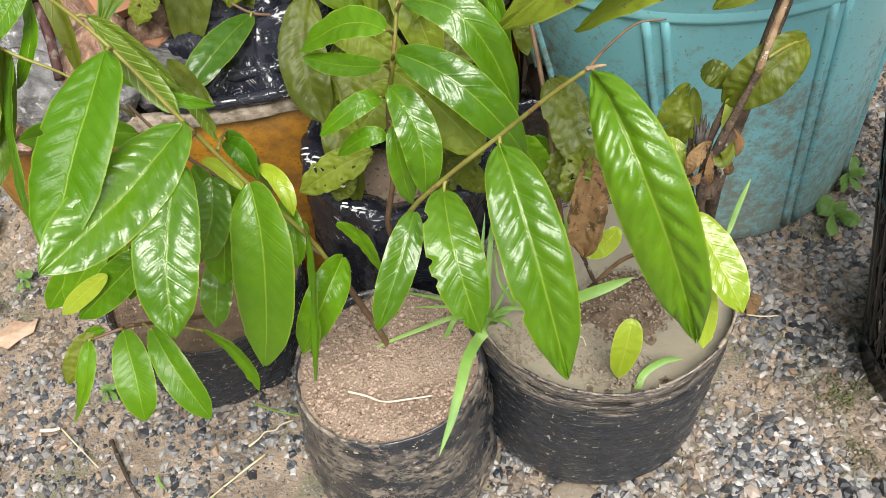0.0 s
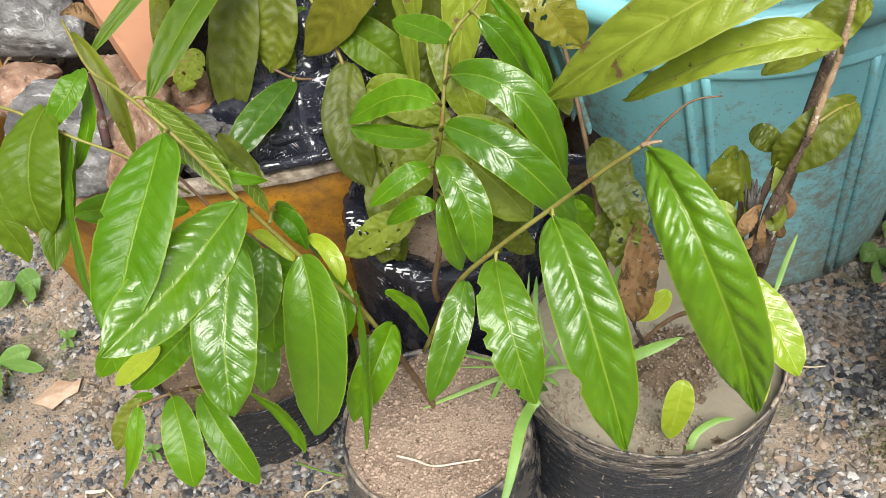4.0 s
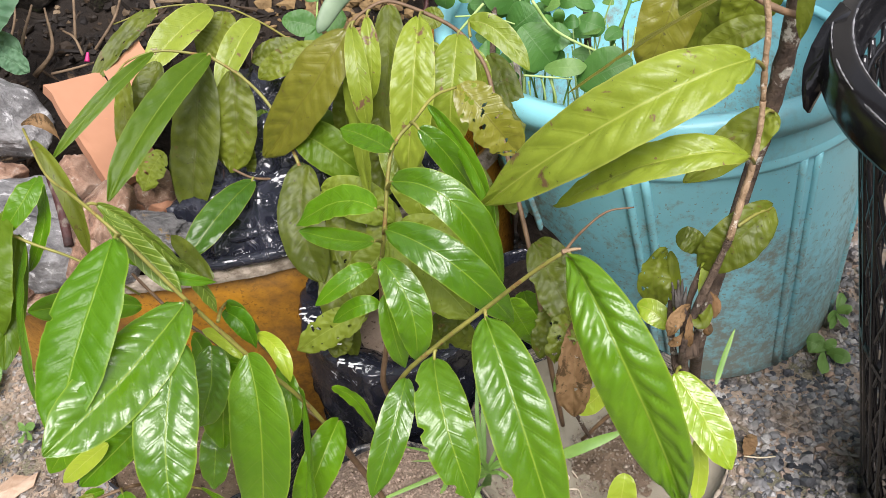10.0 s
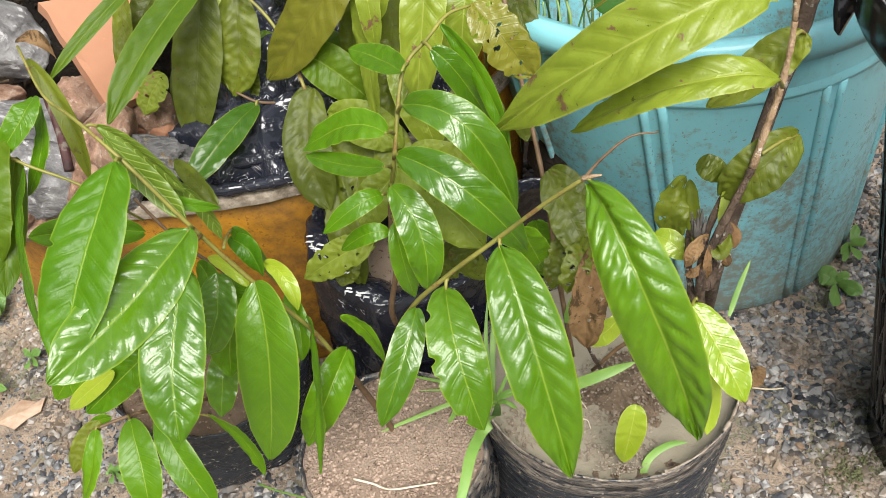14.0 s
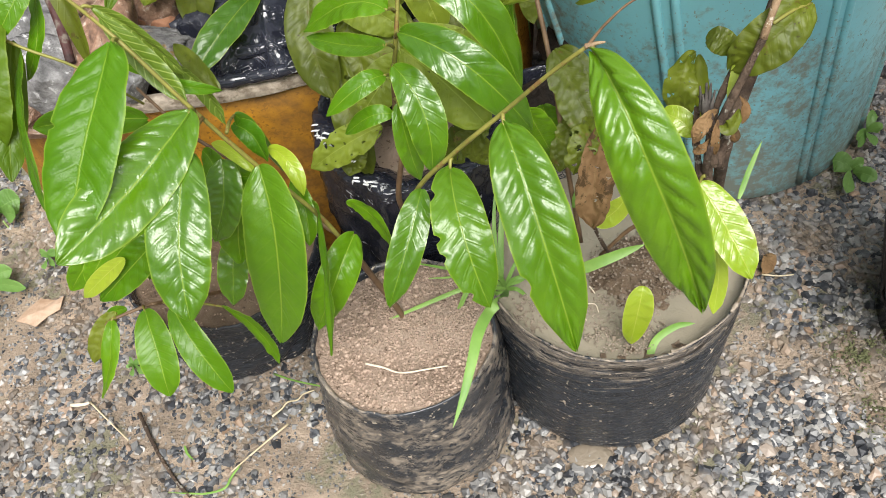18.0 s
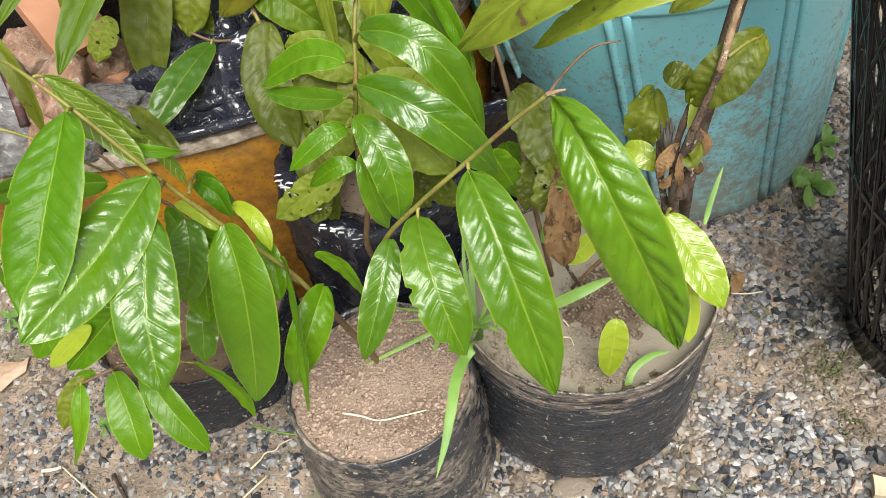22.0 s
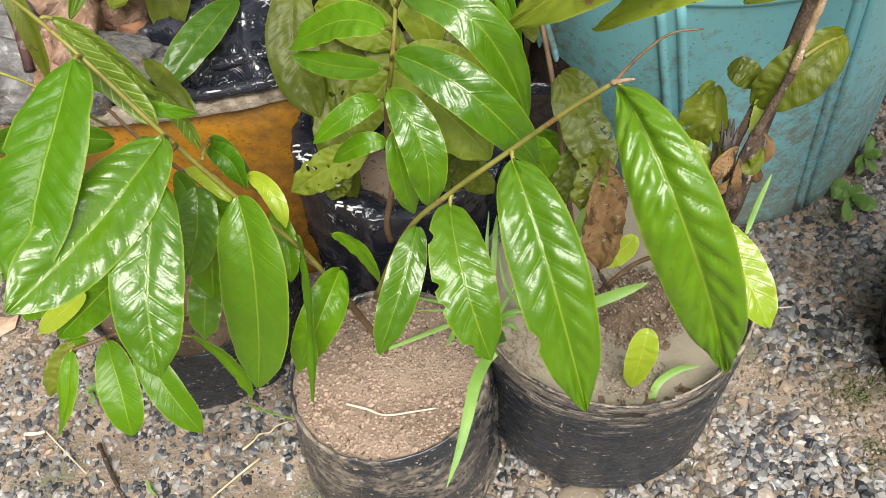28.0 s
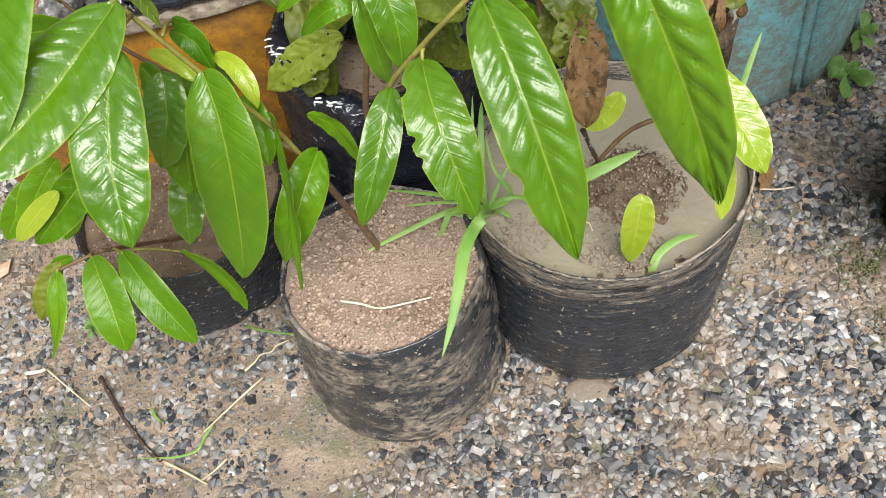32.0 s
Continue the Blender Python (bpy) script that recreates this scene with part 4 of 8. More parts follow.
crumbs(pot, (0.090, 0.464), lambda x, y: 0.186 + max(0.0, (0.468 - y) / 0.05) * 0.010, 0.040, 700, 11, WET_GRAIN, (0.0005, 0.0015))
crumbs(pot, (0.112, 0.525), lambda x, y: 0.182 + 0.020 * math.exp(-((x - 0.112) ** 2 + (y - 0.525) ** 2) / 0.0022), 0.05, 600, 12, WET_GRAIN, (0.0005, 0.0016))
crumbs(pot, (0.008, 0.487), lambda x, y: 0.187, 0.026, 240, 13, WET_GRAIN, (0.0005, 0.0016))


# pale root bits afloat on the water, dirt dried along the rim
for pts in ([(0.053, 0.488), (0.0538, 0.4786), (0.0576, 0.4706)], [(0.0587, 0.490), (0.0677, 0.4885), (0.0701, 0.479)], [(0.0518, 0.5016), (0.057, 0.5076), (0.0608, 0.5026), (0.0564, 0.4972)], [(0.0737, 0.4555), (0.0742, 0.453), (0.0748, 0.4505)], [(0.0645, 0.5103), (0.067, 0.506), (0.0689, 0.5018)]):
    twig(pot, "root_bit", [(x, y, 0.1874) for x, y in pts], 0.0009, 0.0006, ROOTLET, 0.3, 6)
for a0, a1, thick in ((318, 356, 0.0020), (286, 312, 0.0014), (205, 232, 0.0012)):
    arc = [radians(a0 + (a1 - a0) * k / 10) for k in range(11)]
    twig(pot, "dried_mud", [(0.092 + 0.1290 * math.cos(a), 0.540 + 0.1290 * math.sin(a), 0.2088) for a in arc], thick, thick * 0.5, CUT_EDGE, 0.8, 6)


def puddle(centre, rx, ry):
    """A little muddy water between the stones."""
    bm = bmesh.new()
    rings = []
    for k in (0.02, 0.5, 0.85, 1.0):
        ring = []
        for i in range(40):
            a = 2 * math.pi * i / 40
            w = k * (1 + 0.22 * noise.noise(Vector((math.cos(a) * 2, math.sin(a) * 2, 4))))
            x, y = centre[0] + rx * w * math.cos(a), centre[1] + ry * w * math.sin(a)
            ring.append(bm.verts.new((x, y, 0.0040 if k < 1 else 0.000)))
        rings.append(ring)
    for a, b in zip(rings, rings[1:]):
        for i in range(40):
            bm.faces.new((a[i], b[i], b[(i + 1) % 40], a[(i + 1) % 40]))
    bm.faces.new(rings[0][::-1])
    bmesh.ops.recalc_face_normals(bm, faces=bm.faces)
    return tagged(part("puddle", bm, PUDDLE), "small puddle of muddy water beside the pot", "puddle")


# ---- turquoise bin ----
def turquoise_bin():
    cx0, cy0, r0, cx1, cy1, r1, h = 0.288, 0.962, 0.203, 0.232, 0.974, 0.260, 0.450
    t = thing("bin", (cx0, cy0, 0), "large turquoise plastic bin splashed with mud, used as a planter", "bin")

    def lathe(rows, ribs=False):
        bm = bmesh.new()
        rings = []
        for s, r, z in rows:
            cx, cy = cx0 + (cx1 - cx0) * s, cy0 + (cy1 - cy0) * s
            rings.append([bm.verts.new((cx + r * math.cos(2 * math.pi * i / 128), cy + r * math.sin(2 * math.pi * i / 128), z)) for i in range(128)])
        for a, b in zip(rings, rings[1:]):
            for i in range(128):
                bm.faces.new((a[i], a[(i + 1) % 128], b[(i + 1) % 128], b[i]))
        return bm
    rows = [(0, r0 - 0.004, 0.0)] + [(k / 20, r0 + (r1 - r0) * k / 20, 0.006 + (h - 0.01) * k / 20) for k in range(21)]
    under(part("wall", lathe(rows + [(1, r1 - 0.004, h), (1, r1 - 0.006, h - 0.02), (0.2, r0 + (r1 - r0) * 0.2 - 0.006, h * 0.2)]), TEAL), t)
    rim = [(1, r1 - 0.002, h - 0.028), (1, r1 + 0.011, h - 0.026), (1, r1 + 0.014, h - 0.012), (1, r1 + 0.012, h + 0.001), (1, r1 + 0.004, h + 0.005), (1, r1 - 0.008, h + 0.002), (1, r1 - 0.009, h - 0.012)]
    under(part("rim", lathe(rim), TEAL), t)
    step = [(0.8, 0.2405, 0.352), (0.8, 0.2365, 0.356), (0.8, 0.2365, 0.362), (0.8, 0.2425, 0.366)]
    under(part("inner_step", lathe(step), TEAL), t)
    def at_s(s, out):
        return (s, r0 + (r1 - r0) * s + out, 0.006 + (h - 0.01) * s)
    under(part("moulded_band", lathe([at_s(0.828, 0.0), at_s(0.832, 0.0028), at_s(0.842, 0.0034), at_s(0.86, 0.0006)]), TEAL), t)
    # pairs of upright ribs pressed into the wall
    for a in (-152, -145, -111, -106.5, -68, -63.5, -30, -26):
        ca, sa = math.cos(radians(a)), math.sin(radians(a))
        pts = [(cx0 + (cx1 - cx0) * s + (r0 + (r1 - r0) * s + 0.0005) * ca, cy0 + (cy1 - cy0) * s + (r0 + (r1 - r0) * s + 0.0005) * sa, h * s) for s in (0.03, 0.3, 0.6, 0.83)]
        under(part("rib", tube(bmesh.new(), pts, 0.0050, 0.0050, 8, 4), TEAL), t)
    under(part("soil", soil_disc(0.272, 0.966, 0.15, 0.215, 6.0, 0.012), SHADED_SOIL, label="dark planting soil"), t)
    # Mound added so the gaps between the weed stems look dark.
    under(part("mound", soil_disc(0.120, 0.880, 0.20, 0.082, 7.0, 0.014, 0.165), SHADED_SOIL, label="dark soil mound added to darken the gaps under the weeds"), t)
    return t


turquoise_bin()


# ---- yellow tub with its black liner ----
def yellow_tub():
    cx, cy, rx, ry, h = -0.36, 1.03, 0.42, 0.33, 0.322
    t = thing("tub", (cx, cy, 0), "cut-down oval yellow plastic tub stained with mud, under the rocks", "tub")

    def ring(bm, k, z, grow=0.0, wave=0.004, sides=160):
        return [bm.verts.new((cx + (rx * k + grow) * math.cos(2 * math.pi * i / sides), cy + (ry * k + grow) * math.sin(2 * math.pi * i / sides), z + wave * noise.noise(Vector((i * 0.12, 0, 0))) + 0.5 * wave * noise.noise(Vector((i * 0.83, 3, 0))))) for i in range(sides)]

    def skin(bm, rings):
        for a, b in zip(rings, rings[1:]):
            for i in range(len(a)):
                bm.faces.new((a[i], a[(i + 1) % len(a)], b[(i + 1) % len(a)], b[i]))
        return bm
    bm = bmesh.new()
    skin(bm, [ring(bm, k, z) for k, z in ((0.93, 0.0), (0.94, 0.05), (0.955, 0.12), (0.97, 0.2), (0.985, 0.27), (1.0, h), (0.965, h), (0.94, h * 0.6))])
    under(part("wall", bm, YELLOW), t)
    bm = bmesh.new()
    skin(bm, [ring(bm, 1.0, h + dz, g) for g, dz in ((0.001, -0.007), (0.005, -0.010), (0.0085, -0.007), (0.0065, -0.003), (0.008, 0.003), (0.003, 0.007), (-0.005, 0.007), (-0.008, 0.000))])
    under(part("cut_edge", bm, CUT_EDGE, label="frayed whitish cut edge"), t)
    return t


yellow_tub()


def film_sheet(corners, amp, seed, k=34):
    """Crumpled plastic film hung over four corners, with sharp creases."""
    c = [Vector(p) for p in corners]
    n = (c[1] - c[0]).cross(c[3] - c[0]).normalized()
    bm = bmesh.new()
    g = []
    for i in range(k + 1):
        for j in range(k + 1):
            a, b = i / k, j / k
            a += 0.012 * noise.noise(Vector((i * 0.9, j * 0.9, seed)))
            b += 0.012 * noise.noise(Vector((i * 0.9, j * 0.9, seed + 5)))
            p = (c[0] * (1 - a) + c[1] * a) * (1 - b) + (c[3] * (1 - a) + c[2] * a) * b
            q = p * 17 + Vector((seed, 0, 0))
            h = 1.0 - 2.0 * abs(noise.noise(q)) + 0.6 * (1 - 2 * abs(noise.noise(q * 2.3))) + 0.25 * noise.noise(q * 6)
            g.append(bm.verts.new(p + n * amp * (h - 0.7)))
    for i in range(k):
        for j in range(k):
            bm.faces.new((g[i * (k + 1) + j], g[(i + 1) * (k + 1) + j], g[(i + 1) * (k + 1) + j + 1], g[i * (k + 1) + j + 1]))
    return part("sheet", bm, BLACK_WET)


# ---- black basket ----
def basket():
    cx, cy, r1, r0, h = 0.505, 0.550, 0.219, 0.100, 0.578
    rw = 0.206
    t = thing("basket", (cx, cy, 0), "tall round black plastic lattice basket with a wide rolled rim", "basket")

    def ring(rows, sides=96, a0=0.0, a1=2 * math.pi):
        bm = bmesh.new()
        rings = [[bm.verts.new((cx + r * math.cos(a0 + (a1 - a0) * i / sides), cy + r * math.sin(a0 + (a1 - a0) * i / sides), z)) for i in range(sides)] for r, z in rows]
        for a, b in zip(rings, rings[1:]):
            for i in range(sides):
                bm.faces.new((a[i], a[(i + 1) % sides], b[(i + 1) % sides], b[i]))
        return bm
    rim = [(rw, h - 0.030), (r1 + 0.010, h - 0.031), (r1 + 0.0155, h - 0.029), (r1 + 0.0165, h - 0.025), (r1 + 0.0125, h - 0.004), (r1 + 0.009, h + 0.001), (r1 + 0.001, h + 0.002), (r1 - 0.001, h + 0.004), (r1 - 0.004, h + 0.004), (r1 - 0.007, h), (r1 - 0.009, h - 0.012), (r1 - 0.011, h - 0.030), (rw - 0.004, h - 0.034)]
    under(part("rim", ring(rim), BASKET, label="smooth rolled rim"), t)
    under(part("base", ring([(r0 + 0.010, 0.045), (r0 + 0.004, 0.0), (0.02, 0.0), (0.001, 0.006)]), BASKET), t)
    # a band near the top, upright bars and a lattice of slanted bars that leaves diamond holes
    for z in (0.05, 0.27, h - 0.05):
        rr = r0 + (rw - r0) * z / h
        under(part("hoop", ring([(rr - 0.002, z - 0.006), (rr + 0.0026, z - 0.005), (rr + 0.0026, z + 0.005), (rr - 0.002, z + 0.006), (rr - 0.002, z - 0.006)]), BASKET), t)

    def bar(name, swing, radius):
        bm = bmesh.new()
        pts = []
        for k in range(7):
            s = k / 6
            a = radians(swing * s)
            r = r0 + (rw - r0) * (0.06 + 0.90 * s)
            pts.append((r * math.cos(a), r * math.sin(a), 0.04 + (h - 0.072) * s))
        return mesh_of(tube(bm, pts, radius, radius, 6, 3), name, BASKET)
    for name, swing, radius, n in (("upright_bar", 0, 0.0036, 40), ("slanted_bar", 72, 0.0021, 40), ("slanted_bar", -72, 0.0021, 40)):
        me = bar(name, swing, radius)
        for i in range(n):
            ob = new(name, me)
            ob.parent = t
            ob.matrix_basis = pose(0, 0, 0, 0, 0, i * 360 / n)
    # worn, whitish scuffs along the ridge of the rim
    for a0, a1, rr in ((118, 140, r1 + 0.010), (147, 166, r1 + 0.0105), (170, 181, r1 + 0.010), (186, 203, r1 + 0.0105), (207, 216, r1 + 0.010), (222, 250, r1 + 0.0105), (150, 186, r1 - 0.0045), (205, 232, r1 - 0.0045)):
        pts = [(cx + rr * math.cos(radians(a0 + (a1 - a0) * k / 8)), cy + rr * math.sin(radians(a0 + (a1 - a0) * k / 8)), h + (0.0005 if rr > r1 else 0.0036)) for k in range(9)]
        under(part("scuff", tube(bmesh.new(), pts, 0.0009, 0.0005, 6, 6, 0.9, a0), GREY_SCUFF), t)
    # a broken, hook-shaped flap of the rim
    bm = bmesh.new()
    pts = [(0.307, 0.664, 0.586), (0.287, 0.643, 0.578), (0.275, 0.628, 0.570), (0.265, 0.612, 0.559), (0.264, 0.605, 0.544), (0.266, 0.601, 0.530), (0.270, 0.600, 0.525), (0.274, 0.603, 0.532), (0.278, 0.604, 0.542), (0.283, 0.601, 0.544), (0.296, 0.615, 0.560), (0.315, 0.649, 0.580)]
    g = [[bm.verts.new(Vector(p) + d) for p in pts] for d in (Vector((0, 0, 0)), Vector((0.004, 0.004, -0.003)))]
    bm.faces.new(g[0])
    bm.faces.new(g[1][::-1])
    for i in range(len(pts)):
        k = (i + 1) % len(pts)
        bm.faces.new((g[0][i], g[0][k], g[1][k], g[1][i]))
    bmesh.ops.triangulate(bm, faces=[f for f in bm.faces if len(f.verts) > 4])
    bmesh.ops.recalc_face_normals(bm, faces=bm.faces)
    under(part("torn_flap", bm, BASKET), t)
    return t


basket()


# ---- sapling in the centre bag ----
centre_sapling = thing("sapling", (-0.105, 0.475, 0.19), "leaning young tree with long glossy green leaves on two arching branches", "sapling", "potted saplings")
twig(centre_sapling, "stem", [(-0.118, 0.480, 0.165), (-0.122, 0.484, 0.205), (-0.134, 0.465, 0.303), (-0.144, 0.465, 0.339)], 0.0034, 0.0027, TWIG)
twig(centre_sapling, "branch", [(-0.144, 0.465, 0.339), (-0.158, 0.462, 0.388), (-0.186, 0.460, 0.446), (-0.216, 0.461, 0.510), (-0.251, 0.475, 0.567), (-0.288, 0.507, 0.581), (-0.321, 0.540, 0.581), (-0.347, 0.582, 0.598)], 0.0021, 0.0010, GREEN_TWIG)
twig(centre_sapling, "branch", [(-0.115, 0.471, 0.307), (-0.077, 0.455, 0.406), (-0.041, 0.442, 0.459), (-0.000, 0.434, 0.503), (0.031, 0.421, 0.543), (0.054, 0.411, 0.570)], 0.0022, 0.0013, GREEN_TWIG)
twig(centre_sapling, "twig", [(0.054, 0.411, 0.570), (0.064, 0.412, 0.583), (0.080, 0.413, 0.597), (0.097, 0.415, 0.597)], 0.0011, 0.0005, TWIG)
twig(centre_sapling, "bud", [(0.053, 0.411, 0.570), (0.059, 0.409, 0.573), (0.064, 0.408, 0.574)], 0.0018, 0.0006, TAN_STEM)
twig(centre_sapling, "branch", [(-0.377, 0.493, 0.592), (-0.355, 0.489, 0.585), (-0.317, 0.476, 0.568), (-0.288, 0.474, 0.549), (-0.254, 0.471, 0.513)], 0.0014, 0.0009, GREEN_TWIG)
twig(centre_sapling, "branch", [(-0.152, 0.470, 0.353), (-0.189, 0.492, 0.372), (-0.226, 0.509, 0.407), (-0.270, 0.537, 0.425), (-0.314, 0.578, 0.442)], 0.0022, 0.0014, TWIG)
leaf(centre_sapling, "matt", (-0.249, 0.462, 0.573), (-0.263, 0.402, 0.548), (-0.286, 0.352, 0.500), 0.050, node=(-0.251, 0.475, 0.567), fold=0.12, quilt=1.3, face=(-0.15, -0.85, 0.45), bites=((0.47, 1, 0.14, 0.02),))
leaf(centre_sapling, "deep", (-0.210, 0.443, 0.526), (-0.241, 0.386, 0.518), (-0.283, 0.334, 0.508), 0.050, node=(-0.216, 0.461, 0.510), fold=0.18, quilt=1.5, face=(0.2, -0.5, 0.84), curl=-20)
leaf(centre_sapling, "deep", (-0.211, 0.416, 0.516), (-0.214, 0.358, 0.494), (-0.215, 0.322, 0.452), 0.042, node=(-0.212, 0.460, 0.504), fold=0.10, quilt=1.1, face=(0.19, -0.52, 0.84))
leaf(centre_sapling, "bright", (-0.185, 0.454, 0.457), (-0.180, 0.412, 0.410), (-0.200, 0.388, 0.317), 0.050, node=(-0.186, 0.460, 0.446), fold=0.16, quilt=0.4, face=(-0.15, -0.85, 0.45))
leaf(centre_sapling, "fresh", (-0.132, 0.456, 0.366), (-0.146, 0.421, 0.357), (-0.175, 0.409, 0.302), 0.032, node=(-0.140, 0.466, 0.333), roll=-10, face=(0.05, -0.83, 0.5))
leaf(centre_sapling, "fresh", (-0.154, 0.456, 0.411), (-0.146, 0.414, 0.388), (-0.162, 0.384, 0.297), 0.022, node=(-0.158, 0.462, 0.388), roll=62, fold=0.3, face=(0, -0.92, 0.38))
leaf(centre_sapling, "deep", (-0.066, 0.438, 0.432), (-0.078, 0.402, 0.415), (-0.099, 0.376, 0.373), 0.026, node=(-0.075, 0.453, 0.405), fold=0.24, face=(0.12, -0.73, 0.67))
leaf(centre_sapling, "bright", (-0.042, 0.437, 0.453), (-0.035, 0.384, 0.443), (-0.022, 0.354, 0.394), 0.039, node=(-0.040, 0.442, 0.457), fold=0.16, quilt=0.8, face=(0.12, -0.57, 0.81), bites=((0.22, 1, 0.2, 0.04), (0.5, 1, 0.2, 0.03), (0.62, 1, 0.15, 0.03), (0.88, 1, 0.4, 0.03)))
leaf(centre_sapling, "bright", (0.000, 0.426, 0.500), (0.016, 0.368, 0.470), (0.036, 0.323, 0.378), 0.045, node=(-0.000, 0.435, 0.502), fold=0.18, shape=0.52, quilt=1.7, face=(0.03, -0.68, 0.72), bites=((0.72, 1, 0.18, 0.04),))
leaf(centre_sapling, "bright", (0.058, 0.408, 0.567), (0.083, 0.347, 0.530), (0.121, 0.332, 0.404), 0.044, node=(0.055, 0.411, 0.570), fold=0.16, shape=0.55, quilt=3.0, face=(-0.22, -0.82, 0.5))
leaf(centre_sapling, "fresh", (-0.282, 0.515, 0.461), (-0.337, 0.529, 0.454), (-0.397, 0.540, 0.443), 0.029)
leaf(centre_sapling, "yellow", (-0.198, 0.470, 0.436), (-0.211, 0.480, 0.448), (-0.231, 0.493, 0.448), 0.012, quilt=0.35)
leaf(centre_sapling, "deep", (-0.214, 0.516, 0.455), (-0.206, 0.521, 0.429), (-0.197, 0.527, 0.376), 0.015, node=(-0.208, 0.477, 0.472), quilt=0.8, fold=0.3, curl=70)
leaf(centre_sapling, "ribbed", (-0.274, 0.506, 0.574), (-0.249, 0.502, 0.549), (-0.229, 0.498, 0.513), 0.017, node=(-0.281, 0.502, 0.575), quilt=1.6, fold=0.5, roll=20)
leaf(centre_sapling, "ribbed", (-0.260, 0.485, 0.579), (-0.240, 0.478, 0.541), (-0.219, 0.463, 0.518), 0.018, quilt=1.6, fold=0.4, roll=-15)
leaf(centre_sapling, "ribbed", (-0.248, 0.519, 0.509), (-0.222, 0.5, 0.5), (-0.211, 0.489, 0.47), 0.015, quilt=1.6, fold=0.5, roll=25)
leaf(centre_sapling, "olive", (-0.343, 0.579, 0.588), (-0.317, 0.549, 0.556), (-0.313, 0.529, 0.507), 0.015, quilt=1.4, fold=0.5)
leaf(centre_sapling, "olive", (-0.216, 0.515, 0.482), (-0.236, 0.535, 0.493), (-0.255, 0.556, 0.498), 0.015, quilt=0.8, crumple=0.08)
leaf(centre_sapling, "brown", (-0.343, 0.576, 0.605), (-0.324, 0.573, 0.608), (-0.311, 0.562, 0.596), 0.011, curl=120, name='withered_leaf', quilt=0.5, crumple=0.2)
leaf(centre_sapling, "fresh", (-0.309, 0.509, 0.600), (-0.313, 0.491, 0.596), (-0.335, 0.480, 0.574), 0.019)
leaf(centre_sapling, "deep", (-0.319, 0.475, 0.567), (-0.311, 0.418, 0.546), (-0.296, 0.370, 0.511), 0.015, roll=35)
leaf(centre_sapling, "mid", (-0.337, 0.493, 0.584), (-0.340, 0.445, 0.568), (-0.339, 0.427, 0.525), 0.045, fold=0.1)
leaf(centre_sapling, "mid", (-0.331, 0.489, 0.566), (-0.333, 0.446, 0.541), (-0.337, 0.410, 0.509), 0.024, roll=-30)
leaf(centre_sapling, "fresh", (-0.339, 0.489, 0.367), (-0.364, 0.476, 0.345), (-0.388, 0.465, 0.316), 0.026, face=(0, -0.9, 0.4))
leaf(centre_sapling, "fresh", (-0.331, 0.500, 0.350), (-0.348, 0.484, 0.325), (-0.365, 0.470, 0.293), 0.026, face=(0, -0.9, 0.4))
leaf(centre_sapling, "fresh", (-0.321, 0.512, 0.345), (-0.334, 0.499, 0.321), (-0.346, 0.487, 0.291), 0.024, face=(0, -0.9, 0.4))
leaf(centre_sapling, "fresh", (-0.372, 0.507, 0.333), (-0.399, 0.495, 0.313), (-0.426, 0.486, 0.285), 0.026, face=(0, -0.9, 0.4))
leaf(centre_sapling, "fresh", (-0.317, 0.529, 0.295), (-0.333, 0.518, 0.273), (-0.348, 0.509, 0.245), 0.023, face=(0, -0.9, 0.4))
leaf(centre_sapling, "pale", (-0.342, 0.509, 0.575), (-0.338, 0.464, 0.559), (-0.336, 0.440, 0.521), 0.022, quilt=0.8, crumple=0.08)
leaf(centre_sapling, "fresh", (-0.316, 0.522, 0.585), (-0.312, 0.491, 0.568), (-0.329, 0.476, 0.541), 0.016, roll=25)
leaf(centre_sapling, "mid", (-0.402, 0.458, 0.562), (-0.375, 0.438, 0.540), (-0.366, 0.428, 0.502), 0.028)
leaf(centre_sapling, "fresh", (-0.285, 0.448, 0.396), (-0.314, 0.437, 0.375), (-0.354, 0.428, 0.343), 0.031)
leaf(centre_sapling, "yellow", (-0.316, 0.435, 0.387), (-0.342, 0.431, 0.369), (-0.369, 0.430, 0.346), 0.016, quilt=0.35)
leaf(centre_sapling, "deep", (-0.228, 0.491, 0.431), (-0.231, 0.468, 0.409), (-0.249, 0.457, 0.373), 0.036, face=(0, -0.55, 0.83))
leaf(centre_sapling, "fresh", (-0.208, 0.486, 0.410), (-0.230, 0.477, 0.376), (-0.240, 0.462, 0.334), 0.040)
leaf(centre_sapling, "deep", (-0.252, 0.498, 0.329), (-0.260, 0.480, 0.303), (-0.268, 0.465, 0.270), 0.029)
leaf(centre_sapling, "fresh", (-0.137, 0.479, 0.381), (-0.119, 0.477, 0.363), (-0.109, 0.471, 0.327), 0.016, roll=30)
leaf(centre_sapling, "fresh", (-0.267, 0.497, 0.526), (-0.245, 0.489, 0.527), (-0.227, 0.484, 0.512), 0.012, quilt=0.6, fold=0.2)
leaf(centre_sapling, "matt", (-0.246, 0.489, 0.518), (-0.223, 0.479, 0.518), (-0.200, 0.483, 0.508), 0.010, quilt=0.6, fold=0.2, curl=60)
leaf(centre_sapling, "matt", (-0.219, 0.517, 0.444), (-0.201, 0.503, 0.442), (-0.193, 0.492, 0.423), 0.019, quilt=0.6, fold=0.2, curl=80)
leaf(centre_sapling, "yellow", (-0.192, 0.501, 0.429), (-0.173, 0.485, 0.426), (-0.166, 0.469, 0.404), 0.015, quilt=0.6, fold=0.2)
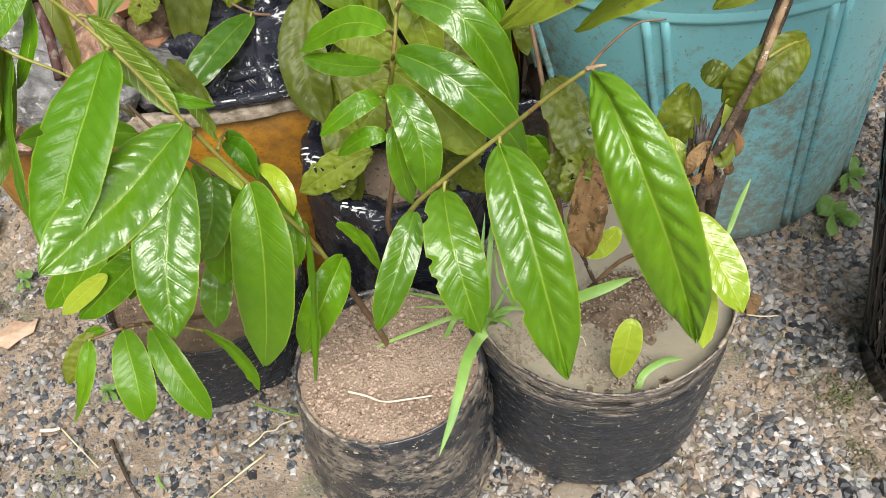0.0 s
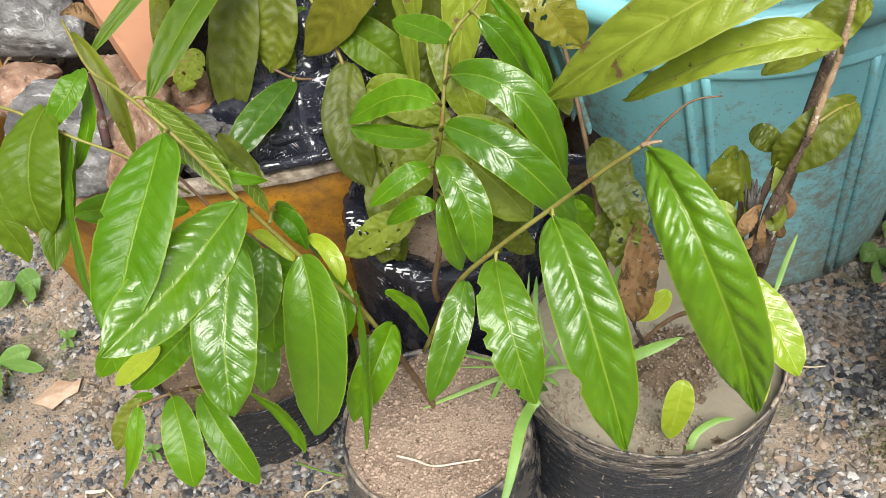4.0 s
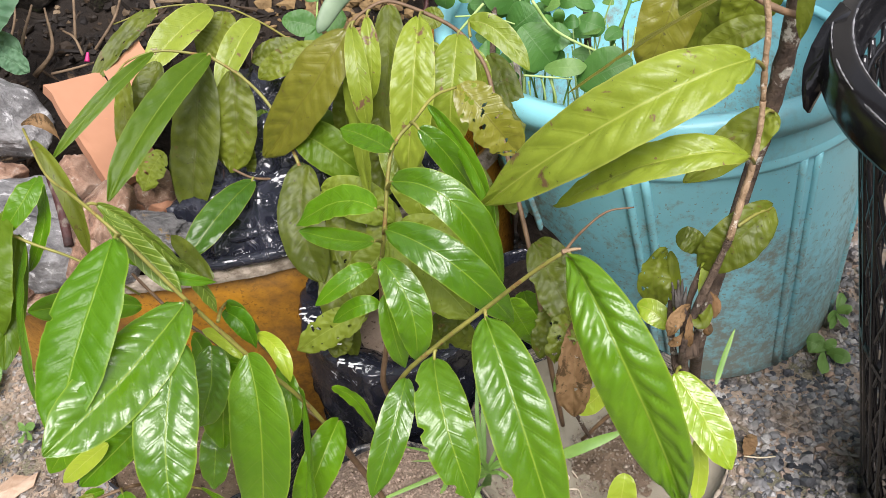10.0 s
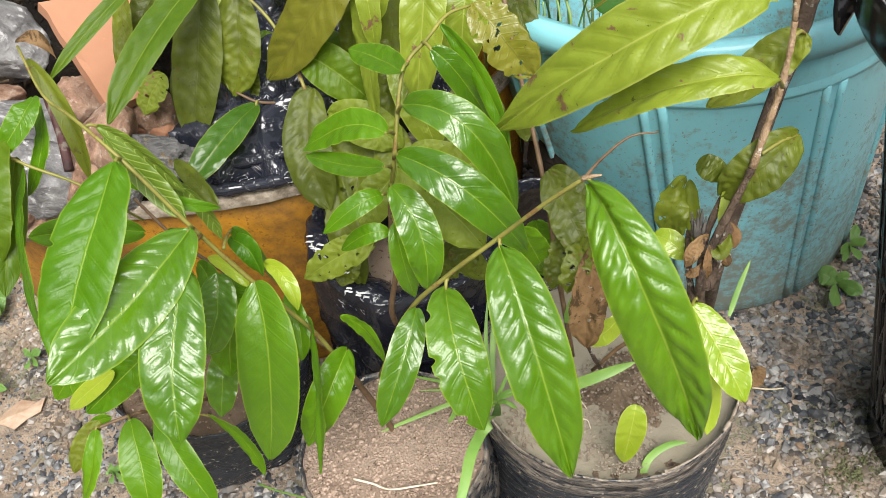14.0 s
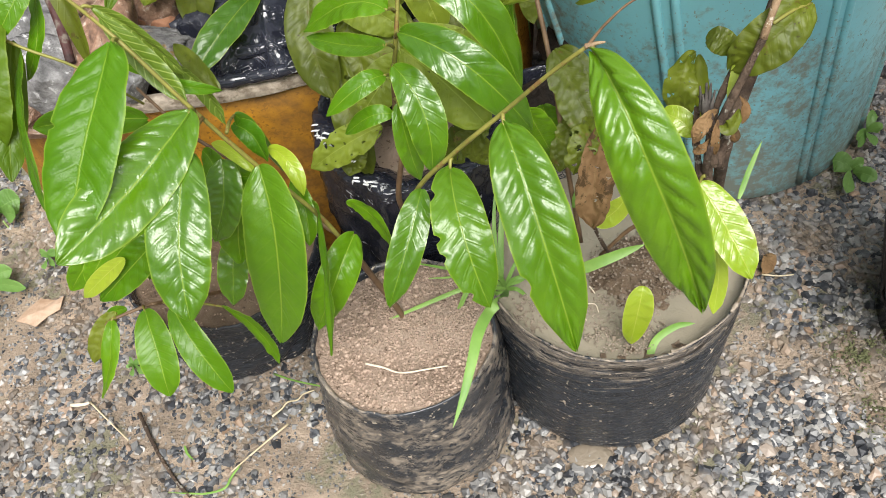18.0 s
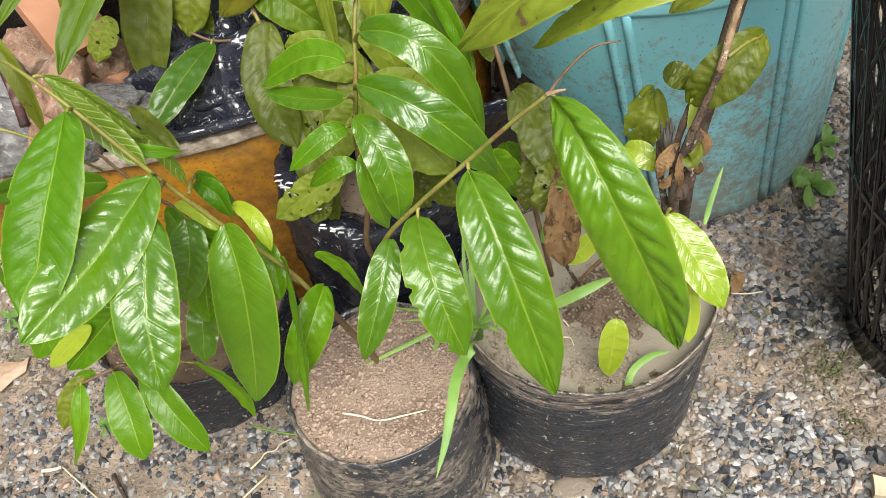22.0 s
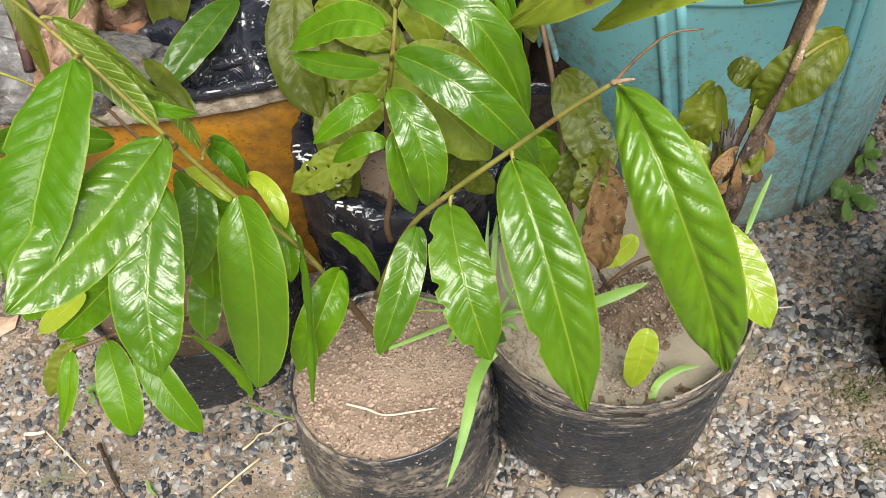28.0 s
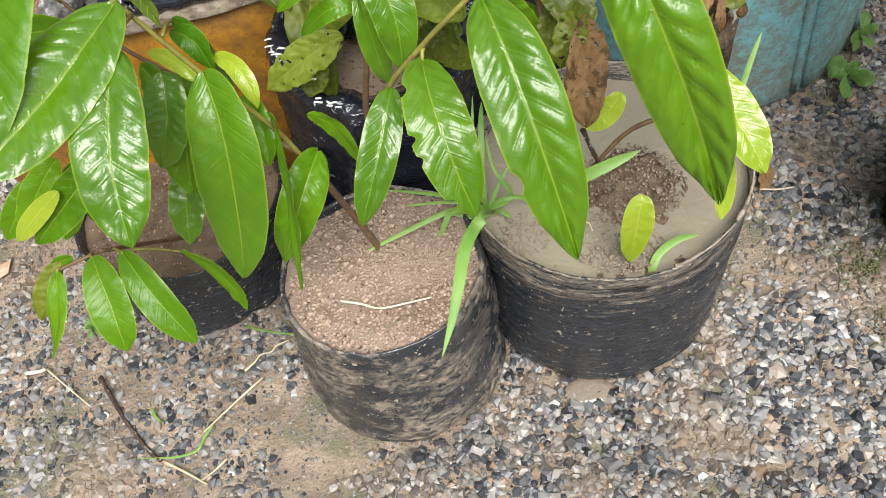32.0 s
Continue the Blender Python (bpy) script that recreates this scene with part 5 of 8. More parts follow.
leaf(centre_sapling, "fresh", (-0.223, 0.510, 0.415), (-0.218, 0.487, 0.409), (-0.216, 0.472, 0.389), 0.024, quilt=0.6, fold=0.2)
leaf(centre_sapling, "fresh", (-0.255, 0.521, 0.415), (-0.241, 0.498, 0.408), (-0.240, 0.478, 0.385), 0.022, quilt=0.6, fold=0.2)
leaf(centre_sapling, "matt", (-0.250, 0.499, 0.477), (-0.256, 0.477, 0.473), (-0.270, 0.466, 0.458), 0.019, quilt=0.6, fold=0.2)
leaf(centre_sapling, "fresh", (-0.180, 0.494, 0.399), (-0.169, 0.468, 0.389), (-0.169, 0.448, 0.366), 0.018, quilt=0.6, fold=0.2)


# ---- seedling in the low bag ----
low_seedling = thing("seedling", (-0.36, 0.64, 0.12), "small seedling with hanging narrow green leaves in a low black bag", "seedling", "potted saplings")
twig(low_seedling, "stem", [(-0.335, 0.600, 0.115), (-0.364, 0.508, 0.225), (-0.374, 0.500, 0.233), (-0.406, 0.488, 0.232), (-0.415, 0.480, 0.232)], 0.0022, 0.0014, TWIG)
leaf(low_seedling, "fresh", (-0.367, 0.482, 0.250), (-0.354, 0.443, 0.230), (-0.352, 0.418, 0.192), 0.038, node=(-0.378, 0.497, 0.236), quilt=0.35, fold=0.2, face=(0.1, -0.7, 0.7))
leaf(low_seedling, "fresh", (-0.408, 0.484, 0.235), (-0.411, 0.449, 0.215), (-0.433, 0.432, 0.173), 0.022, node=(-0.406, 0.488, 0.232), roll=30, curl=90, quilt=0.8, face=(0, -0.95, 0.3))
leaf(low_seedling, "olive", (-0.408, 0.496, 0.233), (-0.426, 0.479, 0.218), (-0.441, 0.464, 0.191), 0.021, face=(0, -0.95, 0.3), quilt=0.8, crumple=0.08)
leaf(low_seedling, "fresh", (-0.338, 0.480, 0.254), (-0.312, 0.442, 0.230), (-0.290, 0.420, 0.187), 0.032, node=(-0.364, 0.508, 0.225), quilt=0.35, fold=0.25, face=(0.1, -0.7, 0.7))
leaf(low_seedling, "fresh", (-0.314, 0.520, 0.193), (-0.279, 0.498, 0.177), (-0.265, 0.480, 0.137), 0.022, node=(-0.351, 0.513, 0.214), roll=20, face=(0, -0.95, 0.3))
leaf(low_seedling, "fresh", (-0.396, 0.498, 0.234), (-0.407, 0.496, 0.233), (-0.417, 0.493, 0.231), 0.012, face=(0, -0.95, 0.3))


# ---- sapling in the wet black bag ----
back_sapling = thing("sapling", (-0.09, 0.64, 0.24), "slender upright young tree with shiny green leaves", "sapling", "potted saplings")
twig(back_sapling, "stem", [(-0.107, 0.545, 0.287), (-0.104, 0.530, 0.329), (-0.091, 0.525, 0.386), (-0.090, 0.532, 0.420), (-0.085, 0.537, 0.459)], 0.0028, 0.0022, TWIG)
twig(back_sapling, "stem", [(-0.085, 0.537, 0.459), (-0.075, 0.531, 0.502), (-0.065, 0.557, 0.547), (-0.057, 0.571, 0.560), (-0.043, 0.586, 0.566), (-0.027, 0.608, 0.572), (-0.009, 0.622, 0.570)], 0.0019, 0.0012, GREEN_TWIG)
leaf(back_sapling, "deep", (-0.060, 0.528, 0.551), (-0.013, 0.494, 0.548), (0.013, 0.500, 0.462), 0.030, node=(-0.068, 0.543, 0.534), quilt=1.3, fold=0.2, face=(0.2, -0.75, 0.62))
leaf(back_sapling, "deep", (-0.069, 0.511, 0.519), (-0.021, 0.476, 0.510), (0.019, 0.478, 0.442), 0.033, node=(-0.075, 0.526, 0.504), quilt=0.9, fold=0.18, face=(0.1, -0.75, 0.65))
leaf(back_sapling, "deep", (-0.078, 0.506, 0.494), (-0.058, 0.474, 0.474), (-0.059, 0.462, 0.424), 0.030, node=(-0.083, 0.533, 0.470), quilt=0.9, fold=0.22, face=(0.1, -0.75, 0.62))
leaf(back_sapling, "deep", (-0.078, 0.492, 0.470), (-0.076, 0.480, 0.440), (-0.072, 0.476, 0.402), 0.019, node=(-0.087, 0.531, 0.440), roll=-20, face=(0, -0.9, 0.4))
leaf(back_sapling, "fresh", (-0.076, 0.520, 0.533), (-0.108, 0.541, 0.527), (-0.150, 0.558, 0.495), 0.028, node=(-0.073, 0.539, 0.517), quilt=0.6, face=(0, -0.45, 0.88))
leaf(back_sapling, "deep", (-0.079, 0.500, 0.518), (-0.112, 0.526, 0.502), (-0.149, 0.556, 0.491), 0.018, node=(-0.079, 0.536, 0.486), quilt=0.6, face=(0, -0.6, 0.8))
leaf(back_sapling, "fresh", (-0.087, 0.512, 0.481), (-0.105, 0.500, 0.483), (-0.135, 0.495, 0.462), 0.018, node=(-0.084, 0.535, 0.458), quilt=0.6, face=(-0.1, -0.6, 0.8))
leaf(back_sapling, "fresh", (-0.086, 0.500, 0.452), (-0.103, 0.498, 0.454), (-0.128, 0.506, 0.431), 0.016, node=(-0.089, 0.528, 0.423), quilt=0.6, face=(-0.1, -0.6, 0.8))
leaf(back_sapling, "fresh", (-0.061, 0.554, 0.561), (-0.083, 0.594, 0.549), (-0.111, 0.632, 0.536), 0.025, node=(-0.058, 0.569, 0.558), quilt=0.5, face=(0, -0.5, 0.85))
leaf(back_sapling, "deep", (-0.039, 0.568, 0.569), (-0.018, 0.566, 0.540), (0.005, 0.580, 0.472), 0.022, node=(-0.046, 0.584, 0.565), quilt=0.8, face=(0.2, -0.8, 0.5))
leaf(back_sapling, "fresh", (-0.031, 0.591, 0.575), (-0.004, 0.564, 0.541), (0.013, 0.528, 0.498), 0.016, roll=30, face=(0, -0.95, 0.3))
leaf(back_sapling, "pale", (-0.079, 0.559, 0.467), (-0.043, 0.530, 0.448), (-0.014, 0.506, 0.421), 0.044, quilt=0.45, crumple=0.14)
leaf(back_sapling, "olive", (-0.019, 0.553, 0.383), (-0.040, 0.551, 0.366), (-0.061, 0.551, 0.344), 0.033, ragged=0.5, quilt=0.8, crumple=0.08)
leaf(back_sapling, "olive", (-0.046, 0.546, 0.380), (-0.030, 0.547, 0.361), (-0.014, 0.549, 0.337), 0.025, ragged=0.4, quilt=0.8, crumple=0.08)
leaf(back_sapling, "pale", (-0.119, 0.603, 0.346), (-0.157, 0.595, 0.333), (-0.194, 0.589, 0.312), 0.034, ragged=0.5, quilt=0.8, crumple=0.08)
leaf(back_sapling, "olive", (-0.147, 0.616, 0.320), (-0.155, 0.606, 0.306), (-0.162, 0.597, 0.289), 0.028, ragged=0.4, quilt=0.8, crumple=0.08)
leaf(back_sapling, "fresh", (0.016, 0.532, 0.415), (0.026, 0.538, 0.382), (0.037, 0.546, 0.342), 0.029, face=(0, -0.95, 0.3))


# ---- woody plant in the pot ----
pot_plant = thing("shrub", (0.15, 0.50, 0.19), "woody shrub with lichen-spotted stems and large yellowish green leaves", "shrub", "potted saplings")
twig(pot_plant, "stem", [(0.193, 0.590, 0.185), (0.149, 0.466, 0.394), (0.161, 0.482, 0.430), (0.179, 0.496, 0.468), (0.187, 0.502, 0.485)], 0.0034, 0.0028, BARK, 0.4)
twig(pot_plant, "stem", [(0.187, 0.502, 0.485), (0.197, 0.514, 0.517), (0.203, 0.521, 0.536), (0.207, 0.527, 0.566), (0.208, 0.532, 0.586)], 0.0028, 0.0024, TAN_STEM, 0.4)
twig(pot_plant, "stem", [(0.155, 0.473, 0.370), (0.154, 0.483, 0.398), (0.160, 0.497, 0.428), (0.173, 0.514, 0.447)], 0.0036, 0.0028, BARK, 0.4)
twig(pot_plant, "stem", [(0.147, 0.467, 0.380), (0.144, 0.483, 0.406), (0.145, 0.497, 0.430)], 0.0034, 0.0022, BARK, 0.4)
twig(pot_plant, "stem", [(0.208, 0.532, 0.586), (0.207, 0.536, 0.615), (0.207, 0.540, 0.642), (0.203, 0.555, 0.675), (0.202, 0.579, 0.703)], 0.0024, 0.0021, TAN_STEM, 0.4)
twig(pot_plant, "stem", [(0.206, 0.601, 0.185), (0.170, 0.494, 0.377), (0.193, 0.541, 0.407), (0.228, 0.593, 0.470), (0.243, 0.601, 0.555), (0.248, 0.597, 0.626), (0.250, 0.594, 0.684)], 0.0052, 0.0088, BARK, 0.4)
twig(pot_plant, "stump", [(0.154, 0.464, 0.399), (0.151, 0.475, 0.427), (0.146, 0.488, 0.450)], 0.0044, 0.0036, BARK, 0.4)
twig(pot_plant, "stump", [(0.159, 0.474, 0.387), (0.167, 0.486, 0.400), (0.176, 0.493, 0.407)], 0.0045, 0.0040, BARK, 0.4)
twig(pot_plant, "twig", [(0.242, 0.570, 0.627), (0.221, 0.565, 0.638), (0.203, 0.571, 0.648)], 0.0030, 0.0024, TWIG)
# splintered top of the broken stump, peeling bark and withered bits about it
for dx, dy, dz in ((-0.006, 0.001, 0.014), (-0.002, -0.001, 0.018), (0.002, 0.002, 0.015), (0.005, 0.0, 0.009), (-0.004, -0.002, 0.008)):
    twig(pot_plant, "splinter", [(0.148 + dx * 0.5, 0.481 + dy, 0.440), (0.148 + dx * 0.8, 0.482 + dy, 0.447 + dz * 0.4), (0.148 + dx, 0.484 + dy, 0.448 + dz)], 0.0024, 0.0007, DEAD_STALK, 0.5, 6)
leaf(pot_plant, "brown", (0.154, 0.470, 0.441), (0.152, 0.462, 0.428), (0.154, 0.463, 0.412), 0.007, curl=70, ragged=0.3, name="bark_flake", quilt=0.5, crumple=0.2)
leaf(pot_plant, "brown", (0.150, 0.468, 0.424), (0.144, 0.463, 0.420), (0.138, 0.468, 0.413), 0.008, curl=110, ragged=0.3, name="bark_flake", quilt=0.5, crumple=0.3)
leaf(pot_plant, "brown", (0.172, 0.486, 0.447), (0.176, 0.479, 0.440), (0.173, 0.474, 0.430), 0.007, curl=140, name="withered_leaf", quilt=0.5, crumple=0.2)
leaf(pot_plant, "brown", (0.172, 0.474, 0.424), (0.169, 0.470, 0.421), (0.167, 0.472, 0.415), 0.007, curl=60, name="bark_flake", quilt=0.5, crumple=0.2)
leaf(pot_plant, "light", (0.184, 0.499, 0.640), (0.098, 0.474, 0.624), (0.006, 0.526, 0.523), 0.049, node=(0.208, 0.537, 0.608), fold=0.2, quilt=2.0, face=(0.0, -0.6, 0.8), bites=((0.12, -1, 0.15, 0.02),), crumple=0.06)
leaf(pot_plant, "light", (0.180, 0.472, 0.584), (0.120, 0.470, 0.588), (0.058, 0.512, 0.525), 0.029, node=(0.202, 0.515, 0.545), quilt=3.0, fold=0.34, face=(-0.05, -0.42, 0.9), crumple=0.06)
leaf(pot_plant, "olive", (0.222, 0.544, 0.568), (0.200, 0.539, 0.550), (0.157, 0.534, 0.519), 0.033, node=(0.209, 0.530, 0.576), quilt=1.0, crumple=0.1, fold=0.3, face=(-0.2, -0.5, 0.8))
leaf(pot_plant, "bronze", (0.195, 0.543, 0.672), (0.142, 0.564, 0.632), (0.079, 0.598, 0.568), 0.011, node=(0.195, 0.532, 0.674), roll=72, quilt=0.8, crumple=0.08)
leaf(pot_plant, "bronze", (0.197, 0.703, 0.655), (0.171, 0.659, 0.603), (0.150, 0.658, 0.540), 0.048, quilt=0.8, crumple=0.08)
leaf(pot_plant, "olive", (0.216, 0.680, 0.657), (0.199, 0.655, 0.611), (0.191, 0.658, 0.552), 0.047, quilt=0.8, crumple=0.08)
leaf(pot_plant, "olive", (0.243, 0.651, 0.650), (0.226, 0.629, 0.624), (0.211, 0.632, 0.581), 0.044, quilt=0.8, crumple=0.08)
leaf(pot_plant, "olive", (0.232, 0.602, 0.606), (0.207, 0.607, 0.598), (0.180, 0.614, 0.578), 0.024, quilt=0.8, crumple=0.08)
leaf(pot_plant, "olive", (0.238, 0.562, 0.667), (0.236, 0.555, 0.646), (0.234, 0.550, 0.621), 0.012, roll=40, quilt=0.8, crumple=0.08)
leaf(pot_plant, "olive", (0.225, 0.526, 0.493), (0.195, 0.506, 0.481), (0.169, 0.511, 0.451), 0.039, node=(0.193, 0.505, 0.495), quilt=0.8, crumple=0.08)
leaf(pot_plant, "olive", (0.173, 0.518, 0.459), (0.163, 0.521, 0.471), (0.154, 0.530, 0.468), 0.020, curl=60, quilt=0.8, crumple=0.08)
leaf(pot_plant, "light", (0.173, 0.512, 0.460), (0.174, 0.504, 0.450), (0.166, 0.494, 0.439), 0.011, roll=30, quilt=0.5, crumple=0.06)
leaf(pot_plant, "olive", (0.149, 0.539, 0.448), (0.137, 0.523, 0.431), (0.143, 0.519, 0.395), 0.027, curl=90, ragged=0.3, quilt=0.8, crumple=0.08)
leaf(pot_plant, "olive", (0.153, 0.538, 0.446), (0.154, 0.523, 0.424), (0.155, 0.509, 0.397), 0.014, roll=40, quilt=0.8, crumple=0.08)
leaf(pot_plant, "yellow", (0.144, 0.490, 0.406), (0.133, 0.498, 0.417), (0.121, 0.509, 0.416), 0.020, quilt=0.35)
leaf(pot_plant, "olive", (0.172, 0.481, 0.439), (0.164, 0.472, 0.430), (0.158, 0.484, 0.429), 0.012, curl=90, quilt=0.8, crumple=0.08)
leaf(pot_plant, "yellow", (0.143, 0.458, 0.388), (0.160, 0.430, 0.367), (0.178, 0.402, 0.333), 0.033, node=(0.147, 0.457, 0.396), quilt=0.6, fold=0.2, face=(0.08, -0.65, 0.75))
leaf(pot_plant, "yellow", (0.164, 0.448, 0.315), (0.164, 0.434, 0.287), (0.160, 0.420, 0.260), 0.016, quilt=0.35)
leaf(pot_plant, "yellow", (0.105, 0.450, 0.267), (0.100, 0.439, 0.243), (0.094, 0.435, 0.198), 0.026, quilt=0.35)
leaf(pot_plant, "brown", (0.075, 0.519, 0.394), (0.065, 0.468, 0.389), (0.061, 0.449, 0.356), 0.031, curl=50, ragged=0.3, fold=0.5, name='withered_leaf', quilt=0.5, crumple=0.2)
leaf(pot_plant, "olive", (0.072, 0.525, 0.401), (0.058, 0.496, 0.403), (0.051, 0.487, 0.380), 0.026, ragged=0.7, quilt=0.8, crumple=0.08)
leaf(pot_plant, "brown", (0.157, 0.484, 0.436), (0.144, 0.470, 0.438), (0.138, 0.468, 0.421), 0.012, curl=70, ragged=0.2, name='withered_leaf', quilt=0.5, crumple=0.2)
leaf(pot_plant, "olive", (0.044, 0.581, 0.431), (0.059, 0.546, 0.409), (0.077, 0.517, 0.379), 0.037, ragged=0.4, quilt=0.8, crumple=0.08)
leaf(pot_plant, "olive", (0.057, 0.550, 0.385), (0.048, 0.535, 0.368), (0.040, 0.522, 0.346), 0.025, ragged=0.4, quilt=0.8, crumple=0.08)
leaf(pot_plant, "yellow", (0.092, 0.480, 0.354), (0.080, 0.476, 0.338), (0.063, 0.477, 0.327), 0.020, quilt=0.35)
twig(pot_plant, "twig", [(0.161, 0.497, 0.307), (0.111, 0.515, 0.274), (0.076, 0.519, 0.226)], 0.0022, 0.0018, TWIG)
twig(pot_plant, "twig", [(0.067, 0.502, 0.295), (0.078, 0.514, 0.249), (0.087, 0.517, 0.222)], 0.0022, 0.0018, BARK, 0.4)


# ---- arching saplings behind ----
arching_sapling = thing("sapling", (0.03, 0.60, 0.2), "thin arching sapling with drooping yellowish leaves", "sapling", "potted saplings")
twig(arching_sapling, "stem", [(0.060, 0.544, 0.218), (0.050, 0.548, 0.316), (0.043, 0.596, 0.388), (0.034, 0.641, 0.442), (0.025, 0.688, 0.482), (0.018, 0.732, 0.518), (0.005, 0.754, 0.537)], 0.0024, 0.0019, TWIG)
twig(arching_sapling, "branch", [(0.005, 0.754, 0.537), (-0.011, 0.769, 0.549), (-0.039, 0.778, 0.564), (-0.070, 0.785, 0.575), (-0.092, 0.779, 0.571), (-0.109, 0.774, 0.561)], 0.0022, 0.0014, TWIG)
leaf(arching_sapling, "bronze", (-0.112, 0.771, 0.557), (-0.161, 0.754, 0.502), (-0.228, 0.779, 0.418), 0.056, node=(-0.104, 0.776, 0.563), fold=0.2, quilt=1.2, face=(-0.3, -0.8, 0.5), crumple=0.06)
leaf(arching_sapling, "light", (-0.107, 0.769, 0.560), (-0.103, 0.729, 0.530), (-0.103, 0.721, 0.475), 0.022, node=(-0.104, 0.775, 0.563), quilt=1.0, fold=0.3)
leaf(arching_sapling, "light", (-0.092, 0.775, 0.566), (-0.091, 0.746, 0.534), (-0.100, 0.745, 0.492), 0.019, node=(-0.088, 0.780, 0.571), quilt=1.0, fold=0.3)
leaf(arching_sapling, "light", (-0.041, 0.756, 0.569), (-0.052, 0.704, 0.525), (-0.070, 0.685, 0.430), 0.041, node=(-0.038, 0.778, 0.563), fold=0.2, quilt=1.4, crumple=0.06)
leaf(arching_sapling, "light", (-0.007, 0.763, 0.543), (-0.017, 0.721, 0.510), (-0.027, 0.715, 0.445), 0.047, node=(-0.005, 0.764, 0.546), fold=0.25, quilt=1.0)
leaf(arching_sapling, "light", (0.005, 0.764, 0.526), (0.012, 0.749, 0.508), (0.011, 0.749, 0.477), 0.019)
leaf(arching_sapling, "bronze", (-0.006, 0.637, 0.564), (0.015, 0.618, 0.540), (0.038, 0.615, 0.503), 0.042, ragged=0.7, quilt=0.3, crumple=0.10, fold=0.3, curl=40, name="withered_leaf")
leaf(arching_sapling, "light", (0.004, 0.782, 0.546), (0.031, 0.766, 0.541), (0.058, 0.742, 0.509), 0.024, node=(0.005, 0.761, 0.541), quilt=0.5, crumple=0.06)
leaf(arching_sapling, "olive", (-0.073, 0.811, 0.559), (-0.082, 0.773, 0.501), (-0.109, 0.730, 0.390), 0.036, quilt=0.8, crumple=0.08)
leaf(arching_sapling, "olive", (-0.043, 0.809, 0.538), (-0.031, 0.811, 0.540), (-0.020, 0.813, 0.540), 0.022, quilt=0.8, crumple=0.08)
leaf(arching_sapling, "light", (-0.036, 0.796, 0.522), (-0.034, 0.791, 0.503), (-0.033, 0.786, 0.480), 0.026)
leaf(arching_sapling, "olive", (0.022, 0.824, 0.486), (0.036, 0.788, 0.458), (0.041, 0.761, 0.410), 0.033, quilt=0.8, crumple=0.08)
leaf(arching_sapling, "mid", (-0.188, 0.772, 0.450), (-0.152, 0.743, 0.444), (-0.117, 0.737, 0.403), 0.046, quilt=0.8, crumple=0.08)
leaf(arching_sapling, "pale", (-0.162, 0.715, 0.412), (-0.124, 0.701, 0.407), (-0.091, 0.694, 0.380), 0.044, quilt=0.8, crumple=0.08)
leaf(arching_sapling, "light", (-0.092, 0.736, 0.459), (-0.071, 0.706, 0.422), (-0.057, 0.692, 0.373), 0.040, quilt=0.5, crumple=0.06)
leaf(arching_sapling, "olive", (-0.133, 0.804, 0.481), (-0.135, 0.790, 0.454), (-0.138, 0.778, 0.420), 0.026, quilt=0.8, crumple=0.08)
leaf(arching_sapling, "olive", (-0.024, 0.721, 0.434), (-0.007, 0.694, 0.416), (0.006, 0.680, 0.383), 0.037, quilt=0.8, crumple=0.08)
leaf(arching_sapling, "olive", (0.024, 0.706, 0.411), (0.028, 0.698, 0.395), (0.032, 0.690, 0.376), 0.017, quilt=0.8, crumple=0.08)
leaf(arching_sapling, "pale", (-0.083, 0.677, 0.389), (-0.048, 0.669, 0.380), (-0.013, 0.662, 0.364), 0.034, quilt=0.8, crumple=0.08)
leaf(arching_sapling, "fresh", (0.033, 0.618, 0.338), (0.038, 0.613, 0.305), (0.043, 0.609, 0.265), 0.035)
leaf(arching_sapling, "olive", (0.049, 0.619, 0.399), (0.065, 0.601, 0.391), (0.071, 0.591, 0.364), 0.026, quilt=0.8, crumple=0.08)
leaf(arching_sapling, "olive", (0.057, 0.599, 0.375), (0.066, 0.580, 0.355), (0.075, 0.562, 0.329), 0.034, ragged=0.3, quilt=0.8, crumple=0.08)
left_sapling = thing("sapling", (-0.22, 0.80, 0.33), "arching sapling with long hanging olive leaves in a black plastic bag", "sapling", "potted saplings")
twig(left_sapling, "stem", [(-0.146, 0.683, 0.297), (-0.160, 0.696, 0.344), (-0.176, 0.723, 0.393), (-0.192, 0.760, 0.437), (-0.211, 0.789, 0.473), (-0.237, 0.809, 0.499), (-0.270, 0.824, 0.520)], 0.0022, 0.0016, GREEN_TWIG)
twig(left_sapling, "branch", [(-0.270, 0.824, 0.520), (-0.313, 0.818, 0.534), (-0.344, 0.803, 0.535), (-0.362, 0.791, 0.523)], 0.0016, 0.0009, GREEN_TWIG)
twig(left_sapling, "branch", [(-0.132, 0.887, 0.455), (-0.194, 0.921, 0.471), (-0.248, 0.968, 0.485), (-0.299, 0.998, 0.496), (-0.367, 0.997, 0.503), (-0.427, 0.984, 0.494)], 0.0014, 0.0009, GREEN_TWIG)
twig(left_sapling, "twig", [(-0.183, 0.791, 0.365), (-0.221, 0.787, 0.380), (-0.247, 0.776, 0.393), (-0.267, 0.778, 0.406)], 0.0018, 0.0014, TWIG)
leaf(left_sapling, "mid", (-0.269, 0.824, 0.521), (-0.309, 0.743, 0.508), (-0.352, 0.661, 0.464), 0.035, node=(-0.267, 0.823, 0.519), fold=0.3, quilt=0.7)
leaf(left_sapling, "olive", (-0.285, 0.838, 0.509), (-0.301, 0.792, 0.441), (-0.323, 0.755, 0.362), 0.054, node=(-0.282, 0.825, 0.523), quilt=0.8, crumple=0.08)
